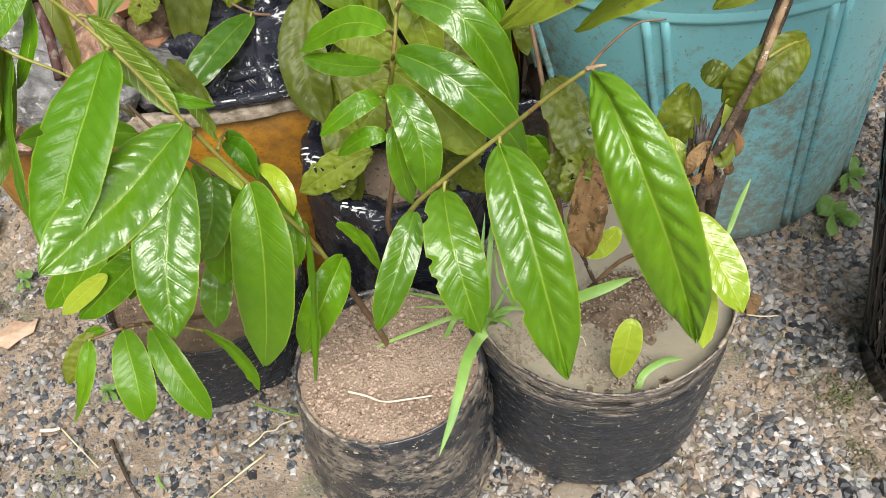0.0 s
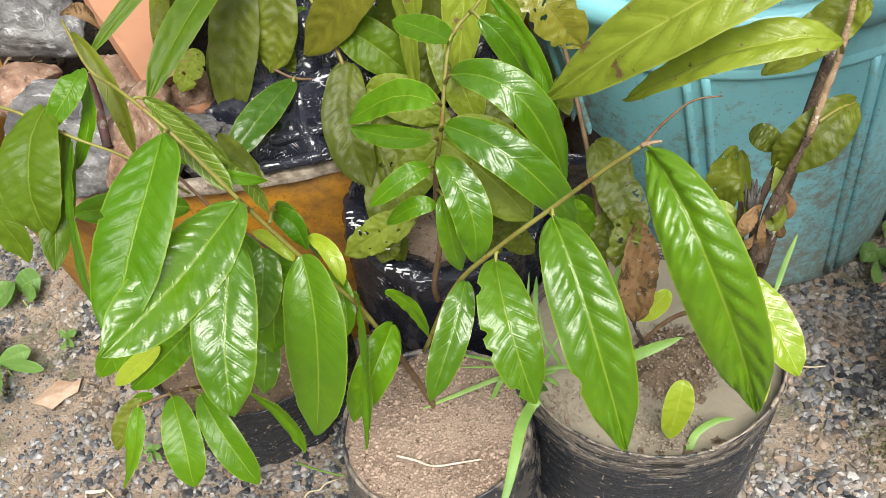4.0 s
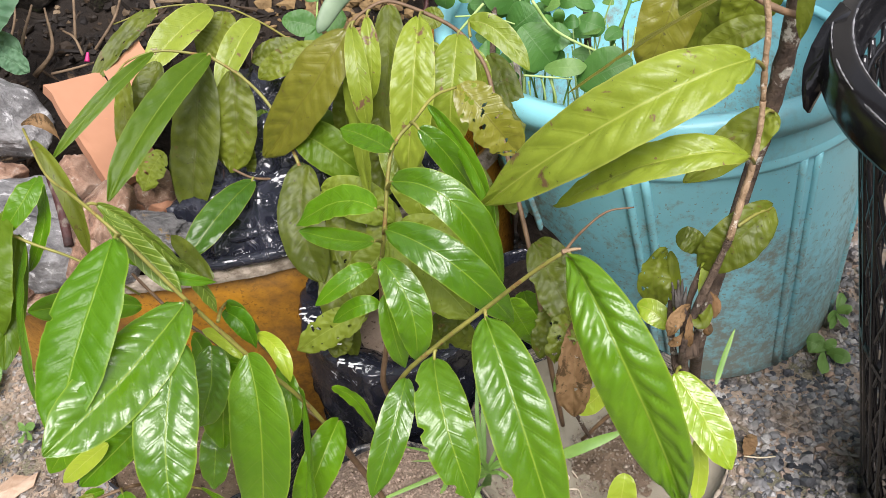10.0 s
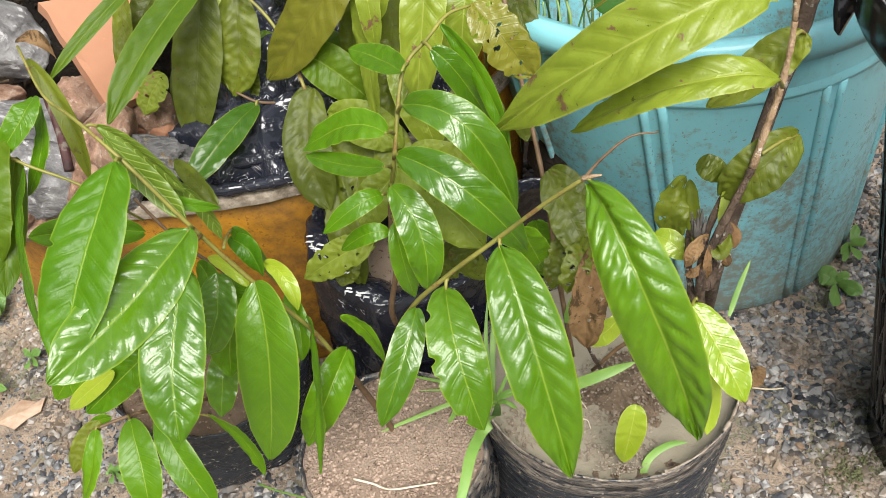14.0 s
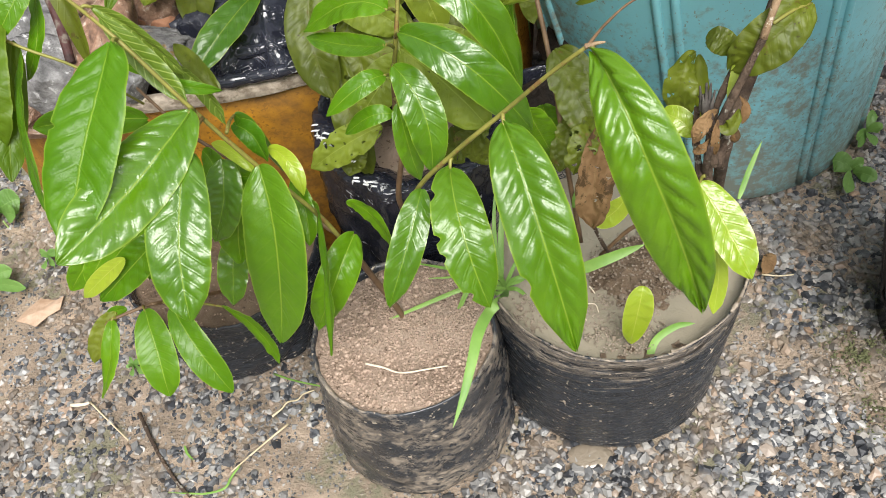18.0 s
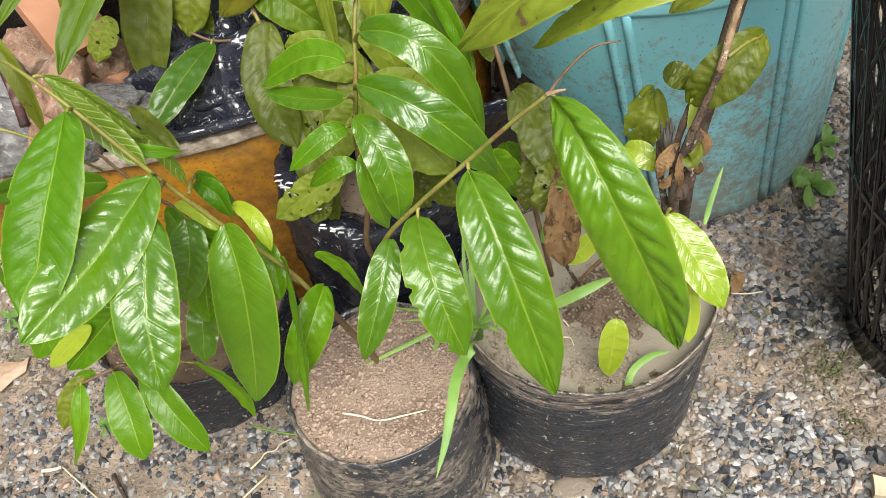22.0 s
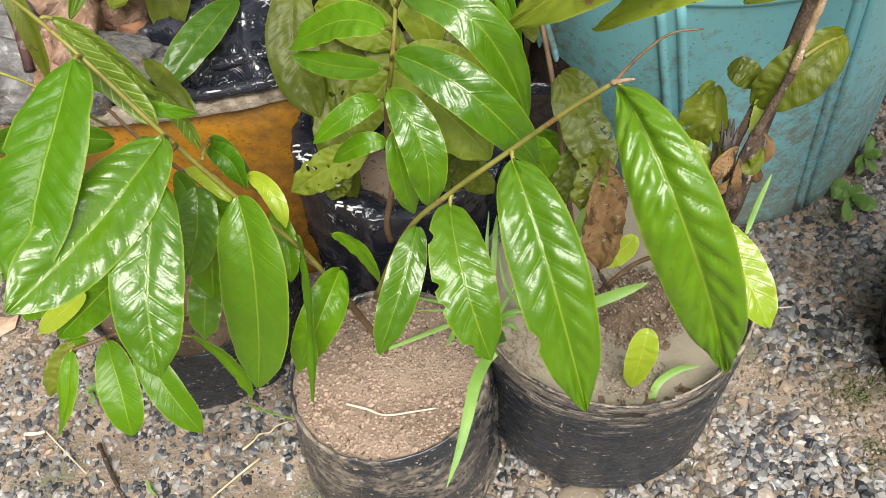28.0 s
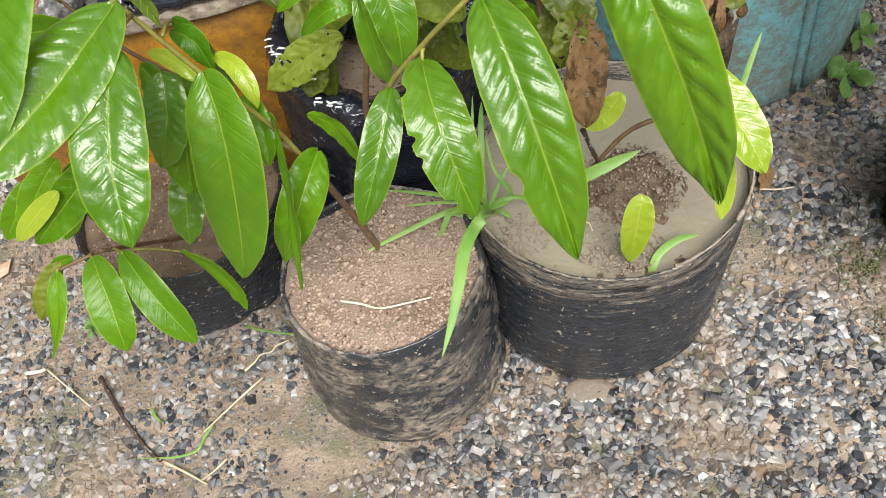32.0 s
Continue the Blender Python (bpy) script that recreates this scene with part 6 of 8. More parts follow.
leaf(left_sapling, "olive", (-0.253, 0.832, 0.496), (-0.256, 0.802, 0.447), (-0.272, 0.784, 0.398), 0.047, node=(-0.248, 0.814, 0.506), quilt=0.8, crumple=0.08)
leaf(left_sapling, "light", (-0.243, 0.940, 0.499), (-0.260, 0.903, 0.489), (-0.285, 0.860, 0.456), 0.034, fold=0.35, quilt=0.4)
leaf(left_sapling, "light", (-0.306, 0.987, 0.499), (-0.336, 0.940, 0.495), (-0.373, 0.901, 0.470), 0.041, fold=0.3, quilt=0.4)
leaf(left_sapling, "mid", (-0.319, 0.808, 0.538), (-0.360, 0.751, 0.524), (-0.410, 0.703, 0.490), 0.016, fold=0.3)
leaf(left_sapling, "olive", (-0.373, 0.996, 0.501), (-0.408, 0.955, 0.489), (-0.449, 0.907, 0.454), 0.025, ragged=0.4, quilt=0.8, crumple=0.08)
leaf(left_sapling, "olive", (-0.334, 0.847, 0.508), (-0.353, 0.817, 0.477), (-0.377, 0.799, 0.432), 0.037, quilt=0.8, crumple=0.08)
leaf(left_sapling, "olive", (-0.297, 1.003, 0.486), (-0.308, 0.982, 0.467), (-0.332, 0.967, 0.450), 0.051, quilt=0.8, crumple=0.08)
leaf(left_sapling, "olive", (-0.192, 0.920, 0.469), (-0.222, 0.914, 0.469), (-0.252, 0.909, 0.463), 0.033, quilt=0.8, crumple=0.08)
leaf(left_sapling, "olive", (-0.155, 0.883, 0.485), (-0.202, 0.874, 0.479), (-0.238, 0.870, 0.462), 0.031, quilt=0.8, crumple=0.08)
leaf(left_sapling, "dark", (-0.247, 0.770, 0.394), (-0.276, 0.713, 0.393), (-0.307, 0.673, 0.373), 0.035, node=(-0.247, 0.776, 0.393), quilt=0.8, fold=0.2, face=(-0.3, -0.9, 0.3))
leaf(left_sapling, "olive", (-0.252, 0.801, 0.369), (-0.258, 0.778, 0.347), (-0.264, 0.755, 0.317), 0.046, quilt=0.8, crumple=0.08)
leaf(left_sapling, "olive", (-0.217, 0.795, 0.374), (-0.222, 0.772, 0.351), (-0.227, 0.750, 0.322), 0.038, quilt=0.8, crumple=0.08)
leaf(left_sapling, "olive", (-0.174, 0.732, 0.433), (-0.183, 0.685, 0.395), (-0.168, 0.653, 0.341), 0.048, quilt=0.8, crumple=0.08)
leaf(left_sapling, "olive", (-0.163, 0.689, 0.366), (-0.156, 0.640, 0.324), (-0.147, 0.616, 0.264), 0.036, ragged=0.3, quilt=0.8, crumple=0.08)
leaf(left_sapling, "pale", (-0.345, 0.800, 0.424), (-0.358, 0.785, 0.412), (-0.370, 0.771, 0.394), 0.031, ragged=0.5, quilt=0.8, crumple=0.08)
leaf(left_sapling, "olive", (-0.360, 0.816, 0.522), (-0.366, 0.794, 0.482), (-0.377, 0.769, 0.439), 0.021, quilt=0.8, crumple=0.08)
leaf(left_sapling, "olive", (-0.263, 0.824, 0.413), (-0.267, 0.811, 0.393), (-0.271, 0.799, 0.369), 0.036, quilt=0.8, crumple=0.08)
leaf(left_sapling, "olive", (-0.259, 0.856, 0.481), (-0.273, 0.827, 0.437), (-0.280, 0.803, 0.392), 0.041, quilt=0.8, crumple=0.08)
leaf(left_sapling, "mid", (-0.244, 0.802, 0.380), (-0.258, 0.775, 0.351), (-0.273, 0.749, 0.314), 0.050)
leaf(left_sapling, "olive", (-0.184, 0.752, 0.423), (-0.187, 0.718, 0.395), (-0.180, 0.693, 0.362), 0.041, quilt=0.8, crumple=0.08)
leaf(left_sapling, "olive", (-0.149, 0.733, 0.386), (-0.144, 0.697, 0.354), (-0.140, 0.664, 0.313), 0.047, ragged=0.2, quilt=0.8, crumple=0.08)
leaf(left_sapling, "mid", (-0.198, 0.813, 0.444), (-0.157, 0.785, 0.426), (-0.132, 0.764, 0.387), 0.054)
leaf(left_sapling, "olive", (-0.100, 0.717, 0.393), (-0.101, 0.686, 0.366), (-0.101, 0.657, 0.331), 0.041, quilt=0.8, crumple=0.08)
leaf(left_sapling, "pale", (-0.096, 0.669, 0.372), (-0.122, 0.654, 0.350), (-0.149, 0.641, 0.320), 0.040, quilt=0.8, crumple=0.08)
leaf(left_sapling, "olive", (-0.330, 0.849, 0.423), (-0.330, 0.817, 0.391), (-0.330, 0.787, 0.351), 0.044, quilt=0.8, crumple=0.08)
leaf(left_sapling, "mid", (-0.240, 0.861, 0.426), (-0.249, 0.834, 0.400), (-0.258, 0.808, 0.366), 0.041)
leaf(arching_sapling, "pale", (-0.116, 0.762, 0.528), (-0.113, 0.725, 0.476), (-0.110, 0.691, 0.410), 0.024, roll=40, quilt=0.8, crumple=0.08)
leaf(arching_sapling, "olive", (-0.082, 0.775, 0.480), (-0.091, 0.744, 0.442), (-0.100, 0.717, 0.393), 0.048, quilt=0.8, crumple=0.08)
leaf(arching_sapling, "olive", (-0.024, 0.735, 0.419), (-0.033, 0.709, 0.390), (-0.041, 0.684, 0.353), 0.040, quilt=0.8, crumple=0.08)
leaf(arching_sapling, "mid", (-0.001, 0.729, 0.397), (-0.002, 0.703, 0.367), (-0.002, 0.679, 0.330), 0.036)
leaf(arching_sapling, "olive", (-0.057, 0.676, 0.362), (-0.055, 0.652, 0.340), (-0.052, 0.629, 0.312), 0.040, ragged=0.3, quilt=0.8, crumple=0.08)


# ---- grass, straw and weeds ----
pot_grass = thing("grass_tuft", (0.0, 0.46, 0.2), "tuft of narrow green grass growing between bag and pot", "grass")
blade(pot_grass, [(-0.019, 0.516, 0.188), (-0.025, 0.514, 0.212), (-0.060, 0.519, 0.220), (-0.112, 0.539, 0.215)], 0.0040, GRASS)
blade(pot_grass, [(-0.018, 0.516, 0.188), (-0.031, 0.517, 0.202), (-0.056, 0.520, 0.207), (-0.096, 0.526, 0.203)], 0.0035, GRASS)
blade(pot_grass, [(-0.019, 0.516, 0.188), (-0.048, 0.501, 0.218), (-0.093, 0.489, 0.213), (-0.146, 0.478, 0.198)], 0.0045, GRASS)
blade(pot_grass, [(-0.018, 0.516, 0.188), (-0.049, 0.500, 0.217), (-0.060, 0.490, 0.211), (-0.075, 0.478, 0.179)], 0.0050, GRASS)
blade(pot_grass, [(-0.021, 0.517, 0.189), (-0.024, 0.529, 0.211), (-0.024, 0.556, 0.243), (-0.019, 0.589, 0.267)], 0.0040, GRASS)
blade(pot_grass, [(-0.018, 0.517, 0.189), (0.003, 0.521, 0.202), (-0.009, 0.535, 0.226), (-0.013, 0.567, 0.237)], 0.0035, GRASS)
blade(pot_grass, [(-0.019, 0.516, 0.188), (-0.008, 0.518, 0.201), (0.011, 0.519, 0.200), (0.020, 0.519, 0.187)], 0.0040, GRASS)
blade(pot_grass, [(-0.018, 0.515, 0.188), (-0.007, 0.509, 0.195), (0.005, 0.506, 0.179)], 0.0040, GRASS)
blade(pot_grass, [(-0.023, 0.516, 0.189), (-0.020, 0.542, 0.220), (-0.015, 0.575, 0.244), (-0.012, 0.599, 0.248)], 0.0055, GRASS)
blade(pot_grass, [(-0.022, 0.515, 0.188), (-0.033, 0.504, 0.199), (-0.057, 0.508, 0.205), (-0.088, 0.514, 0.194)], 0.0030, GRASS)
blade(pot_grass, [(-0.019, 0.514, 0.187), (-0.036, 0.500, 0.197), (-0.056, 0.489, 0.191), (-0.078, 0.498, 0.181)], 0.0030, GRASS)
blade(pot_grass, [(-0.020, 0.516, 0.189), (-0.008, 0.528, 0.209), (0.005, 0.544, 0.219)], 0.0035, GRASS)
blade(pot_grass, [(-0.018, 0.512, 0.190), (-0.016, 0.408, 0.326), (-0.026, 0.388, 0.338), (-0.035, 0.367, 0.341), (-0.041, 0.345, 0.337), (-0.049, 0.322, 0.327), (-0.059, 0.303, 0.313)], 0.0085, GRASS)
pot_weed = thing("grass_tuft", (0.08, 0.55, 0.2), "broad pale grass blades lying across the pot", "grass")
blade(pot_weed, [(0.050, 0.484, 0.251), (0.076, 0.485, 0.263), (0.113, 0.495, 0.268)], 0.0105, GRASS)
blade(pot_weed, [(0.054, 0.539, 0.276), (0.062, 0.541, 0.306), (0.075, 0.549, 0.326)], 0.0090, GRASS)
blade(pot_weed, [(0.108, 0.420, 0.181), (0.118, 0.437, 0.196), (0.137, 0.446, 0.203), (0.155, 0.448, 0.203)], 0.0070, GRASS)
blade(pot_weed, [(0.212, 0.557, 0.246), (0.223, 0.575, 0.265), (0.236, 0.593, 0.285)], 0.0050, GRASS)
root_bit = thing("straw", (-0.12, 0.43, 0.2), "thin whitish root lying on the soil of the bag", "straw")
twig(root_bit, "root", [(-0.155, 0.429, 0.207), (-0.137, 0.423, 0.207), (-0.120, 0.416, 0.207), (-0.094, 0.418, 0.207), (-0.076, 0.420, 0.207)], 0.0012, 0.0008, ROOTLET)
straw_bit = thing("straw", (-0.56, 0.5, 0.0), "pale broken straw on the gravel", "straw")
twig(straw_bit, "straw", [(-0.574, 0.522, 0.008), (-0.558, 0.522, 0.008), (-0.550, 0.524, 0.008)], 0.0026, 0.0020, ROOTLET)
twig(straw_bit, "straw", [(-0.551, 0.526, 0.006), (-0.520, 0.498, 0.006), (-0.488, 0.470, 0.006)], 0.0012, 0.0009, STRAW)
stick_bit = thing("stick", (-0.45, 0.42, 0.0), "thin dark wet stick lying on the ground", "stick")
twig(stick_bit, "stick", [(-0.482, 0.505, 0.006), (-0.449, 0.454, 0.006), (-0.414, 0.410, 0.006), (-0.397, 0.395, 0.006)], 0.0026, 0.0020, BARK, 0.4)
straw_long = thing("straw", (-0.36, 0.4, 0.0), "dry tan straw lying on the ground", "straw")
twig(straw_long, "straw", [(-0.292, 0.477, 0.006), (-0.319, 0.453, 0.006), (-0.353, 0.421, 0.006)], 0.0015, 0.0010, STRAW)
straw_right = thing("straw", (0.3, 0.64, 0.0), "small withered leaf with stalk on the gravel", "straw")
twig(straw_right, "straw", [(0.286, 0.634, 0.008), (0.305, 0.630, 0.008), (0.323, 0.630, 0.008)], 0.0012, 0.0009, STRAW)
leaf(straw_right, "brown", (0.300, 0.662, 0.012), (0.297, 0.649, 0.012), (0.285, 0.633, 0.012), 0.020, name="withered_leaf")
runner = thing("grass_tuft", (-0.357, 0.401, 0.008), "thin green grass runner trailing over the gravel", "grass")
blade(runner, [(-0.343, 0.427, 0.008), (-0.351, 0.414, 0.008), (-0.357, 0.401, 0.008), (-0.376, 0.396, 0.008), (-0.396, 0.397, 0.008), (-0.424, 0.400, 0.008)], 0.0024, GRASS)
blade(runner, [(-0.415, 0.457, 0.008), (-0.409, 0.446, 0.008), (-0.400, 0.438, 0.008)], 0.0036, GRASS)
green_stem = thing("stem", (-0.312, 0.538, 0.02), "thin green stem lying between the two bags", "stem")
twig(green_stem, "stem", [(-0.312, 0.538, 0.020), (-0.283, 0.521, 0.030), (-0.245, 0.502, 0.045)], 0.0014, 0.0010, GRASS)
rootlets = thing("root", (-0.312, 0.487, 0.008), "pale twisted rootlet on wet mud beside the bag", "root")
twig(rootlets, "rootlet", [(-0.312, 0.487, 0.008), (-0.301, 0.497, 0.008), (-0.295, 0.505, 0.008), (-0.283, 0.507, 0.008), (-0.277, 0.514, 0.008), (-0.263, 0.519, 0.008)], 0.0013, 0.0009, STRAW, 0.3)
straw_pair = thing("straw", (-0.393, 0.393, 0.008), "two short dry straws crossed on the gravel", "straw")
twig(straw_pair, "straw", [(-0.393, 0.393, 0.008), (-0.366, 0.377, 0.008), (-0.343, 0.362, 0.008)], 0.0016, 0.0011, STRAW)
twig(straw_pair, "straw", [(-0.324, 0.387, 0.008), (-0.336, 0.376, 0.008), (-0.349, 0.367, 0.008)], 0.0013, 0.0010, STRAW)
fallen_leaf = thing("fallen_leaf", (-0.655, 0.669, 0.0), "flat tan piece of dry leaf on the mud", "leaf")
bm = bmesh.new()
piece = [(-0.690, 0.658), (-0.679, 0.677), (-0.664, 0.692), (-0.643, 0.689), (-0.632, 0.694), (-0.630, 0.682), (-0.630, 0.671), (-0.645, 0.662), (-0.657, 0.645), (-0.674, 0.653)]
rim = [[bm.verts.new((x, y, 0.009 + 0.004 * noise.noise(Vector((x * 60, y * 60, 0))) - dz)) for x, y in piece] for dz in (0.0, 0.0012)]
hub = [bm.verts.new((-0.659, 0.668, 0.013 - dz)) for dz in (0.0, 0.0012)]
for k in range(len(piece)):
    n = (k + 1) % len(piece)
    bm.faces.new((rim[0][k], rim[0][n], hub[0]))
    bm.faces.new((rim[1][n], rim[1][k], hub[1]))
    bm.faces.new((rim[0][n], rim[0][k], rim[1][k], rim[1][n]))
bmesh.ops.recalc_face_normals(bm, faces=bm.faces)
under(part("blade", bm, DRY_PIECE, smooth=False), fallen_leaf)
weed_right = thing("weed", (0.430, 0.775, 0.0), "small round-leaved green weed growing in the gravel", "weed", "weeds on the ground")
leaf(weed_right, "clover", (0.432, 0.784, 0.012), (0.422, 0.792, 0.020), (0.412, 0.799, 0.020), 0.028, quilt=0.3, shape=0.6)
leaf(weed_right, "clover", (0.432, 0.782, 0.012), (0.422, 0.761, 0.020), (0.413, 0.741, 0.020), 0.019, quilt=0.3, shape=0.6)
leaf(weed_right, "clover", (0.434, 0.781, 0.012), (0.444, 0.770, 0.020), (0.455, 0.758, 0.020), 0.020, quilt=0.3, shape=0.6)
leaf(weed_right, "clover", (0.433, 0.786, 0.012), (0.440, 0.786, 0.020), (0.447, 0.786, 0.020), 0.021, quilt=0.3, shape=0.6)
leaf(weed_right, "clover", (0.433, 0.786, 0.012), (0.428, 0.789, 0.020), (0.424, 0.792, 0.020), 0.016, quilt=0.3, shape=0.6)
twig(weed_right, "stem", [(0.430, 0.775, -0.004), (0.430, 0.775, 0.006), (0.430, 0.775, 0.012)], 0.0016, 0.0012, PALE_STEM)
weed_behind = thing("weed", (0.468, 0.841, 0.0), "little light green weed beside the bin", "weed", "weeds on the ground")
leaf(weed_behind, "clover", (0.469, 0.846, 0.018), (0.458, 0.834, 0.028), (0.446, 0.821, 0.030), 0.013, quilt=0.3, shape=0.6)
leaf(weed_behind, "clover", (0.469, 0.846, 0.018), (0.477, 0.842, 0.028), (0.484, 0.837, 0.030), 0.015, quilt=0.3, shape=0.6)
leaf(weed_behind, "clover", (0.471, 0.851, 0.018), (0.478, 0.861, 0.028), (0.484, 0.870, 0.030), 0.014, quilt=0.3, shape=0.6)
leaf(weed_behind, "clover", (0.469, 0.846, 0.018), (0.467, 0.827, 0.028), (0.466, 0.808, 0.030), 0.013, quilt=0.3, shape=0.6)
leaf(weed_behind, "clover", (0.482, 0.889, 0.018), (0.483, 0.896, 0.028), (0.483, 0.904, 0.030), 0.012, quilt=0.3, shape=0.6)
leaf(weed_behind, "clover", (0.468, 0.841, 0.018), (0.456, 0.824, 0.028), (0.444, 0.808, 0.030), 0.010, quilt=0.3, shape=0.6)
twig(weed_behind, "stem", [(0.468, 0.841, -0.004), (0.468, 0.841, 0.006), (0.468, 0.841, 0.018)], 0.0016, 0.0012, PALE_STEM)
weed_left = thing("weed", (-0.738, 0.708, 0.0), "rosette weed with pale green leaves on mud", "weed", "weeds on the ground")
leaf(weed_left, "clover", (-0.755, 0.719, 0.018), (-0.731, 0.725, 0.028), (-0.707, 0.731, 0.030), 0.026, quilt=0.3, shape=0.6)
leaf(weed_left, "clover", (-0.755, 0.719, 0.018), (-0.716, 0.708, 0.028), (-0.676, 0.696, 0.030), 0.019, quilt=0.3, shape=0.6)
leaf(weed_left, "clover", (-0.754, 0.717, 0.018), (-0.739, 0.682, 0.028), (-0.724, 0.646, 0.030), 0.029, quilt=0.3, shape=0.6)
leaf(weed_left, "clover", (-0.758, 0.721, 0.018), (-0.771, 0.745, 0.028), (-0.784, 0.768, 0.030), 0.027, quilt=0.3, shape=0.6)
leaf(weed_left, "clover", (-0.757, 0.719, 0.018), (-0.778, 0.709, 0.028), (-0.800, 0.699, 0.030), 0.027, quilt=0.3, shape=0.6)
twig(weed_left, "stem", [(-0.738, 0.708, -0.004), (-0.738, 0.708, 0.006), (-0.738, 0.708, 0.018)], 0.0016, 0.0012, PALE_STEM)
weed_small = thing("weed", (-0.664, 0.752, 0.0), "tiny green seedling on mud", "weed", "weeds on the ground")
leaf(weed_small, "clover", (-0.673, 0.762, 0.012), (-0.677, 0.764, 0.020), (-0.682, 0.766, 0.020), 0.012, quilt=0.3, shape=0.6)
leaf(weed_small, "clover", (-0.673, 0.762, 0.012), (-0.664, 0.763, 0.020), (-0.656, 0.764, 0.020), 0.012, quilt=0.3, shape=0.6)
leaf(weed_small, "clover", (-0.672, 0.759, 0.012), (-0.669, 0.747, 0.020), (-0.665, 0.735, 0.020), 0.012, quilt=0.3, shape=0.6)
leaf(weed_small, "clover", (-0.672, 0.759, 0.012), (-0.662, 0.749, 0.020), (-0.652, 0.740, 0.020), 0.010, quilt=0.3, shape=0.6)
twig(weed_small, "stem", [(-0.664, 0.752, -0.004), (-0.664, 0.752, 0.006), (-0.664, 0.752, 0.012)], 0.0016, 0.0012, PALE_STEM)
weed_dark = thing("weed", (-0.762, 0.836, 0.0), "ragged round green weed leaves on the mud", "weed", "weeds on the ground")
leaf(weed_dark, "clover", (-0.778, 0.858, 0.018), (-0.758, 0.862, 0.028), (-0.739, 0.866, 0.030), 0.041, quilt=0.3, shape=0.6)
leaf(weed_dark, "clover", (-0.778, 0.858, 0.018), (-0.788, 0.845, 0.028), (-0.798, 0.832, 0.030), 0.038, quilt=0.3, shape=0.6)
leaf(weed_dark, "clover", (-0.792, 0.871, 0.018), (-0.785, 0.842, 0.028), (-0.778, 0.814, 0.030), 0.038, quilt=0.3, shape=0.6)
leaf(weed_dark, "clover", (-0.767, 0.851, 0.018), (-0.750, 0.841, 0.028), (-0.734, 0.832, 0.030), 0.028, quilt=0.3, shape=0.6)
twig(weed_dark, "stem", [(-0.762, 0.836, -0.004), (-0.762, 0.836, 0.006), (-0.762, 0.836, 0.018)], 0.0016, 0.0012, PALE_STEM)
weed_under = thing("weed", (-0.497, 0.566, 0.0), "small feathery green weed beside the bag", "weed", "weeds on the ground")
leaf(weed_under, "clover", (-0.502, 0.571, 0.009), (-0.505, 0.575, 0.016), (-0.508, 0.580, 0.015), 0.008, quilt=0.3, shape=0.6)
leaf(weed_under, "clover", (-0.502, 0.571, 0.009), (-0.496, 0.573, 0.016), (-0.489, 0.574, 0.015), 0.008, quilt=0.3, shape=0.6)
leaf(weed_under, "clover", (-0.502, 0.571, 0.009), (-0.500, 0.562, 0.016), (-0.497, 0.553, 0.015), 0.008, quilt=0.3, shape=0.6)
leaf(weed_under, "clover", (-0.502, 0.571, 0.009), (-0.492, 0.563, 0.016), (-0.483, 0.555, 0.015), 0.008, quilt=0.3, shape=0.6)
leaf(weed_under, "clover", (-0.502, 0.571, 0.009), (-0.505, 0.568, 0.016), (-0.507, 0.565, 0.015), 0.006, quilt=0.3, shape=0.6)
twig(weed_under, "stem", [(-0.497, 0.566, -0.004), (-0.497, 0.566, 0.006), (-0.497, 0.566, 0.009)], 0.0016, 0.0012, PALE_STEM)


# ---- weeds in the bin and on the bank ----
bin_weed = thing("weed", (0.15, 0.9, 0.42), "tangle of round-leaved green weeds with pale stems in the bin", "weed", "weeds in the bin")
leaf(bin_weed, "weed", (-0.001, 0.930, 0.541), (-0.028, 0.918, 0.545), (-0.056, 0.920, 0.543), 0.050, shape=0.56, quilt=0.05, fold=0.1, face=(0.41, -0.72, 0.66))
leaf(bin_weed, "weed", (0.011, 0.970, 0.517), (0.016, 0.958, 0.542), (0.022, 0.960, 0.559), 0.043, shape=0.56, quilt=0.05, fold=0.1, face=(-0.51, -0.72, 0.66))
leaf(bin_weed, "weed", (0.035, 0.920, 0.544), (0.047, 0.908, 0.521), (0.059, 0.910, 0.491), 0.059, shape=0.56, quilt=0.05, fold=0.1, face=(0.08, -0.72, 0.66))
leaf(bin_weed, "weed", (0.027, 0.950, 0.509), (0.008, 0.938, 0.510), (-0.011, 0.940, 0.505), 0.034, shape=0.56, quilt=0.05, fold=0.1, face=(-0.11, -0.72, 0.66))
leaf(bin_weed, "weed", (-0.022, 0.930, 0.521), (-0.021, 0.918, 0.512), (-0.021, 0.920, 0.496), 0.024, shape=0.56, quilt=0.05, fold=0.1, face=(-0.09, -0.72, 0.66))
leaf(bin_weed, "weed", (0.073, 0.970, 0.517), (0.090, 0.958, 0.523), (0.108, 0.960, 0.522), 0.030, shape=0.56, quilt=0.05, fold=0.1, face=(-0.04, -0.72, 0.66))
leaf(bin_weed, "weed", (0.102, 0.930, 0.496), (0.104, 0.918, 0.517), (0.108, 0.920, 0.531), 0.022, shape=0.56, quilt=0.05, fold=0.1, face=(-0.40, -0.72, 0.66))
leaf(bin_weed, "weed", (0.102, 0.920, 0.486), (0.094, 0.908, 0.506), (0.088, 0.910, 0.518), 0.025, shape=0.56, quilt=0.05, fold=0.1, face=(-0.05, -0.72, 0.66))
leaf(bin_weed, "weed", (0.104, 0.910, 0.492), (0.114, 0.898, 0.500), (0.125, 0.900, 0.501), 0.018, shape=0.56, quilt=0.05, fold=0.1, face=(-0.17, -0.72, 0.66))
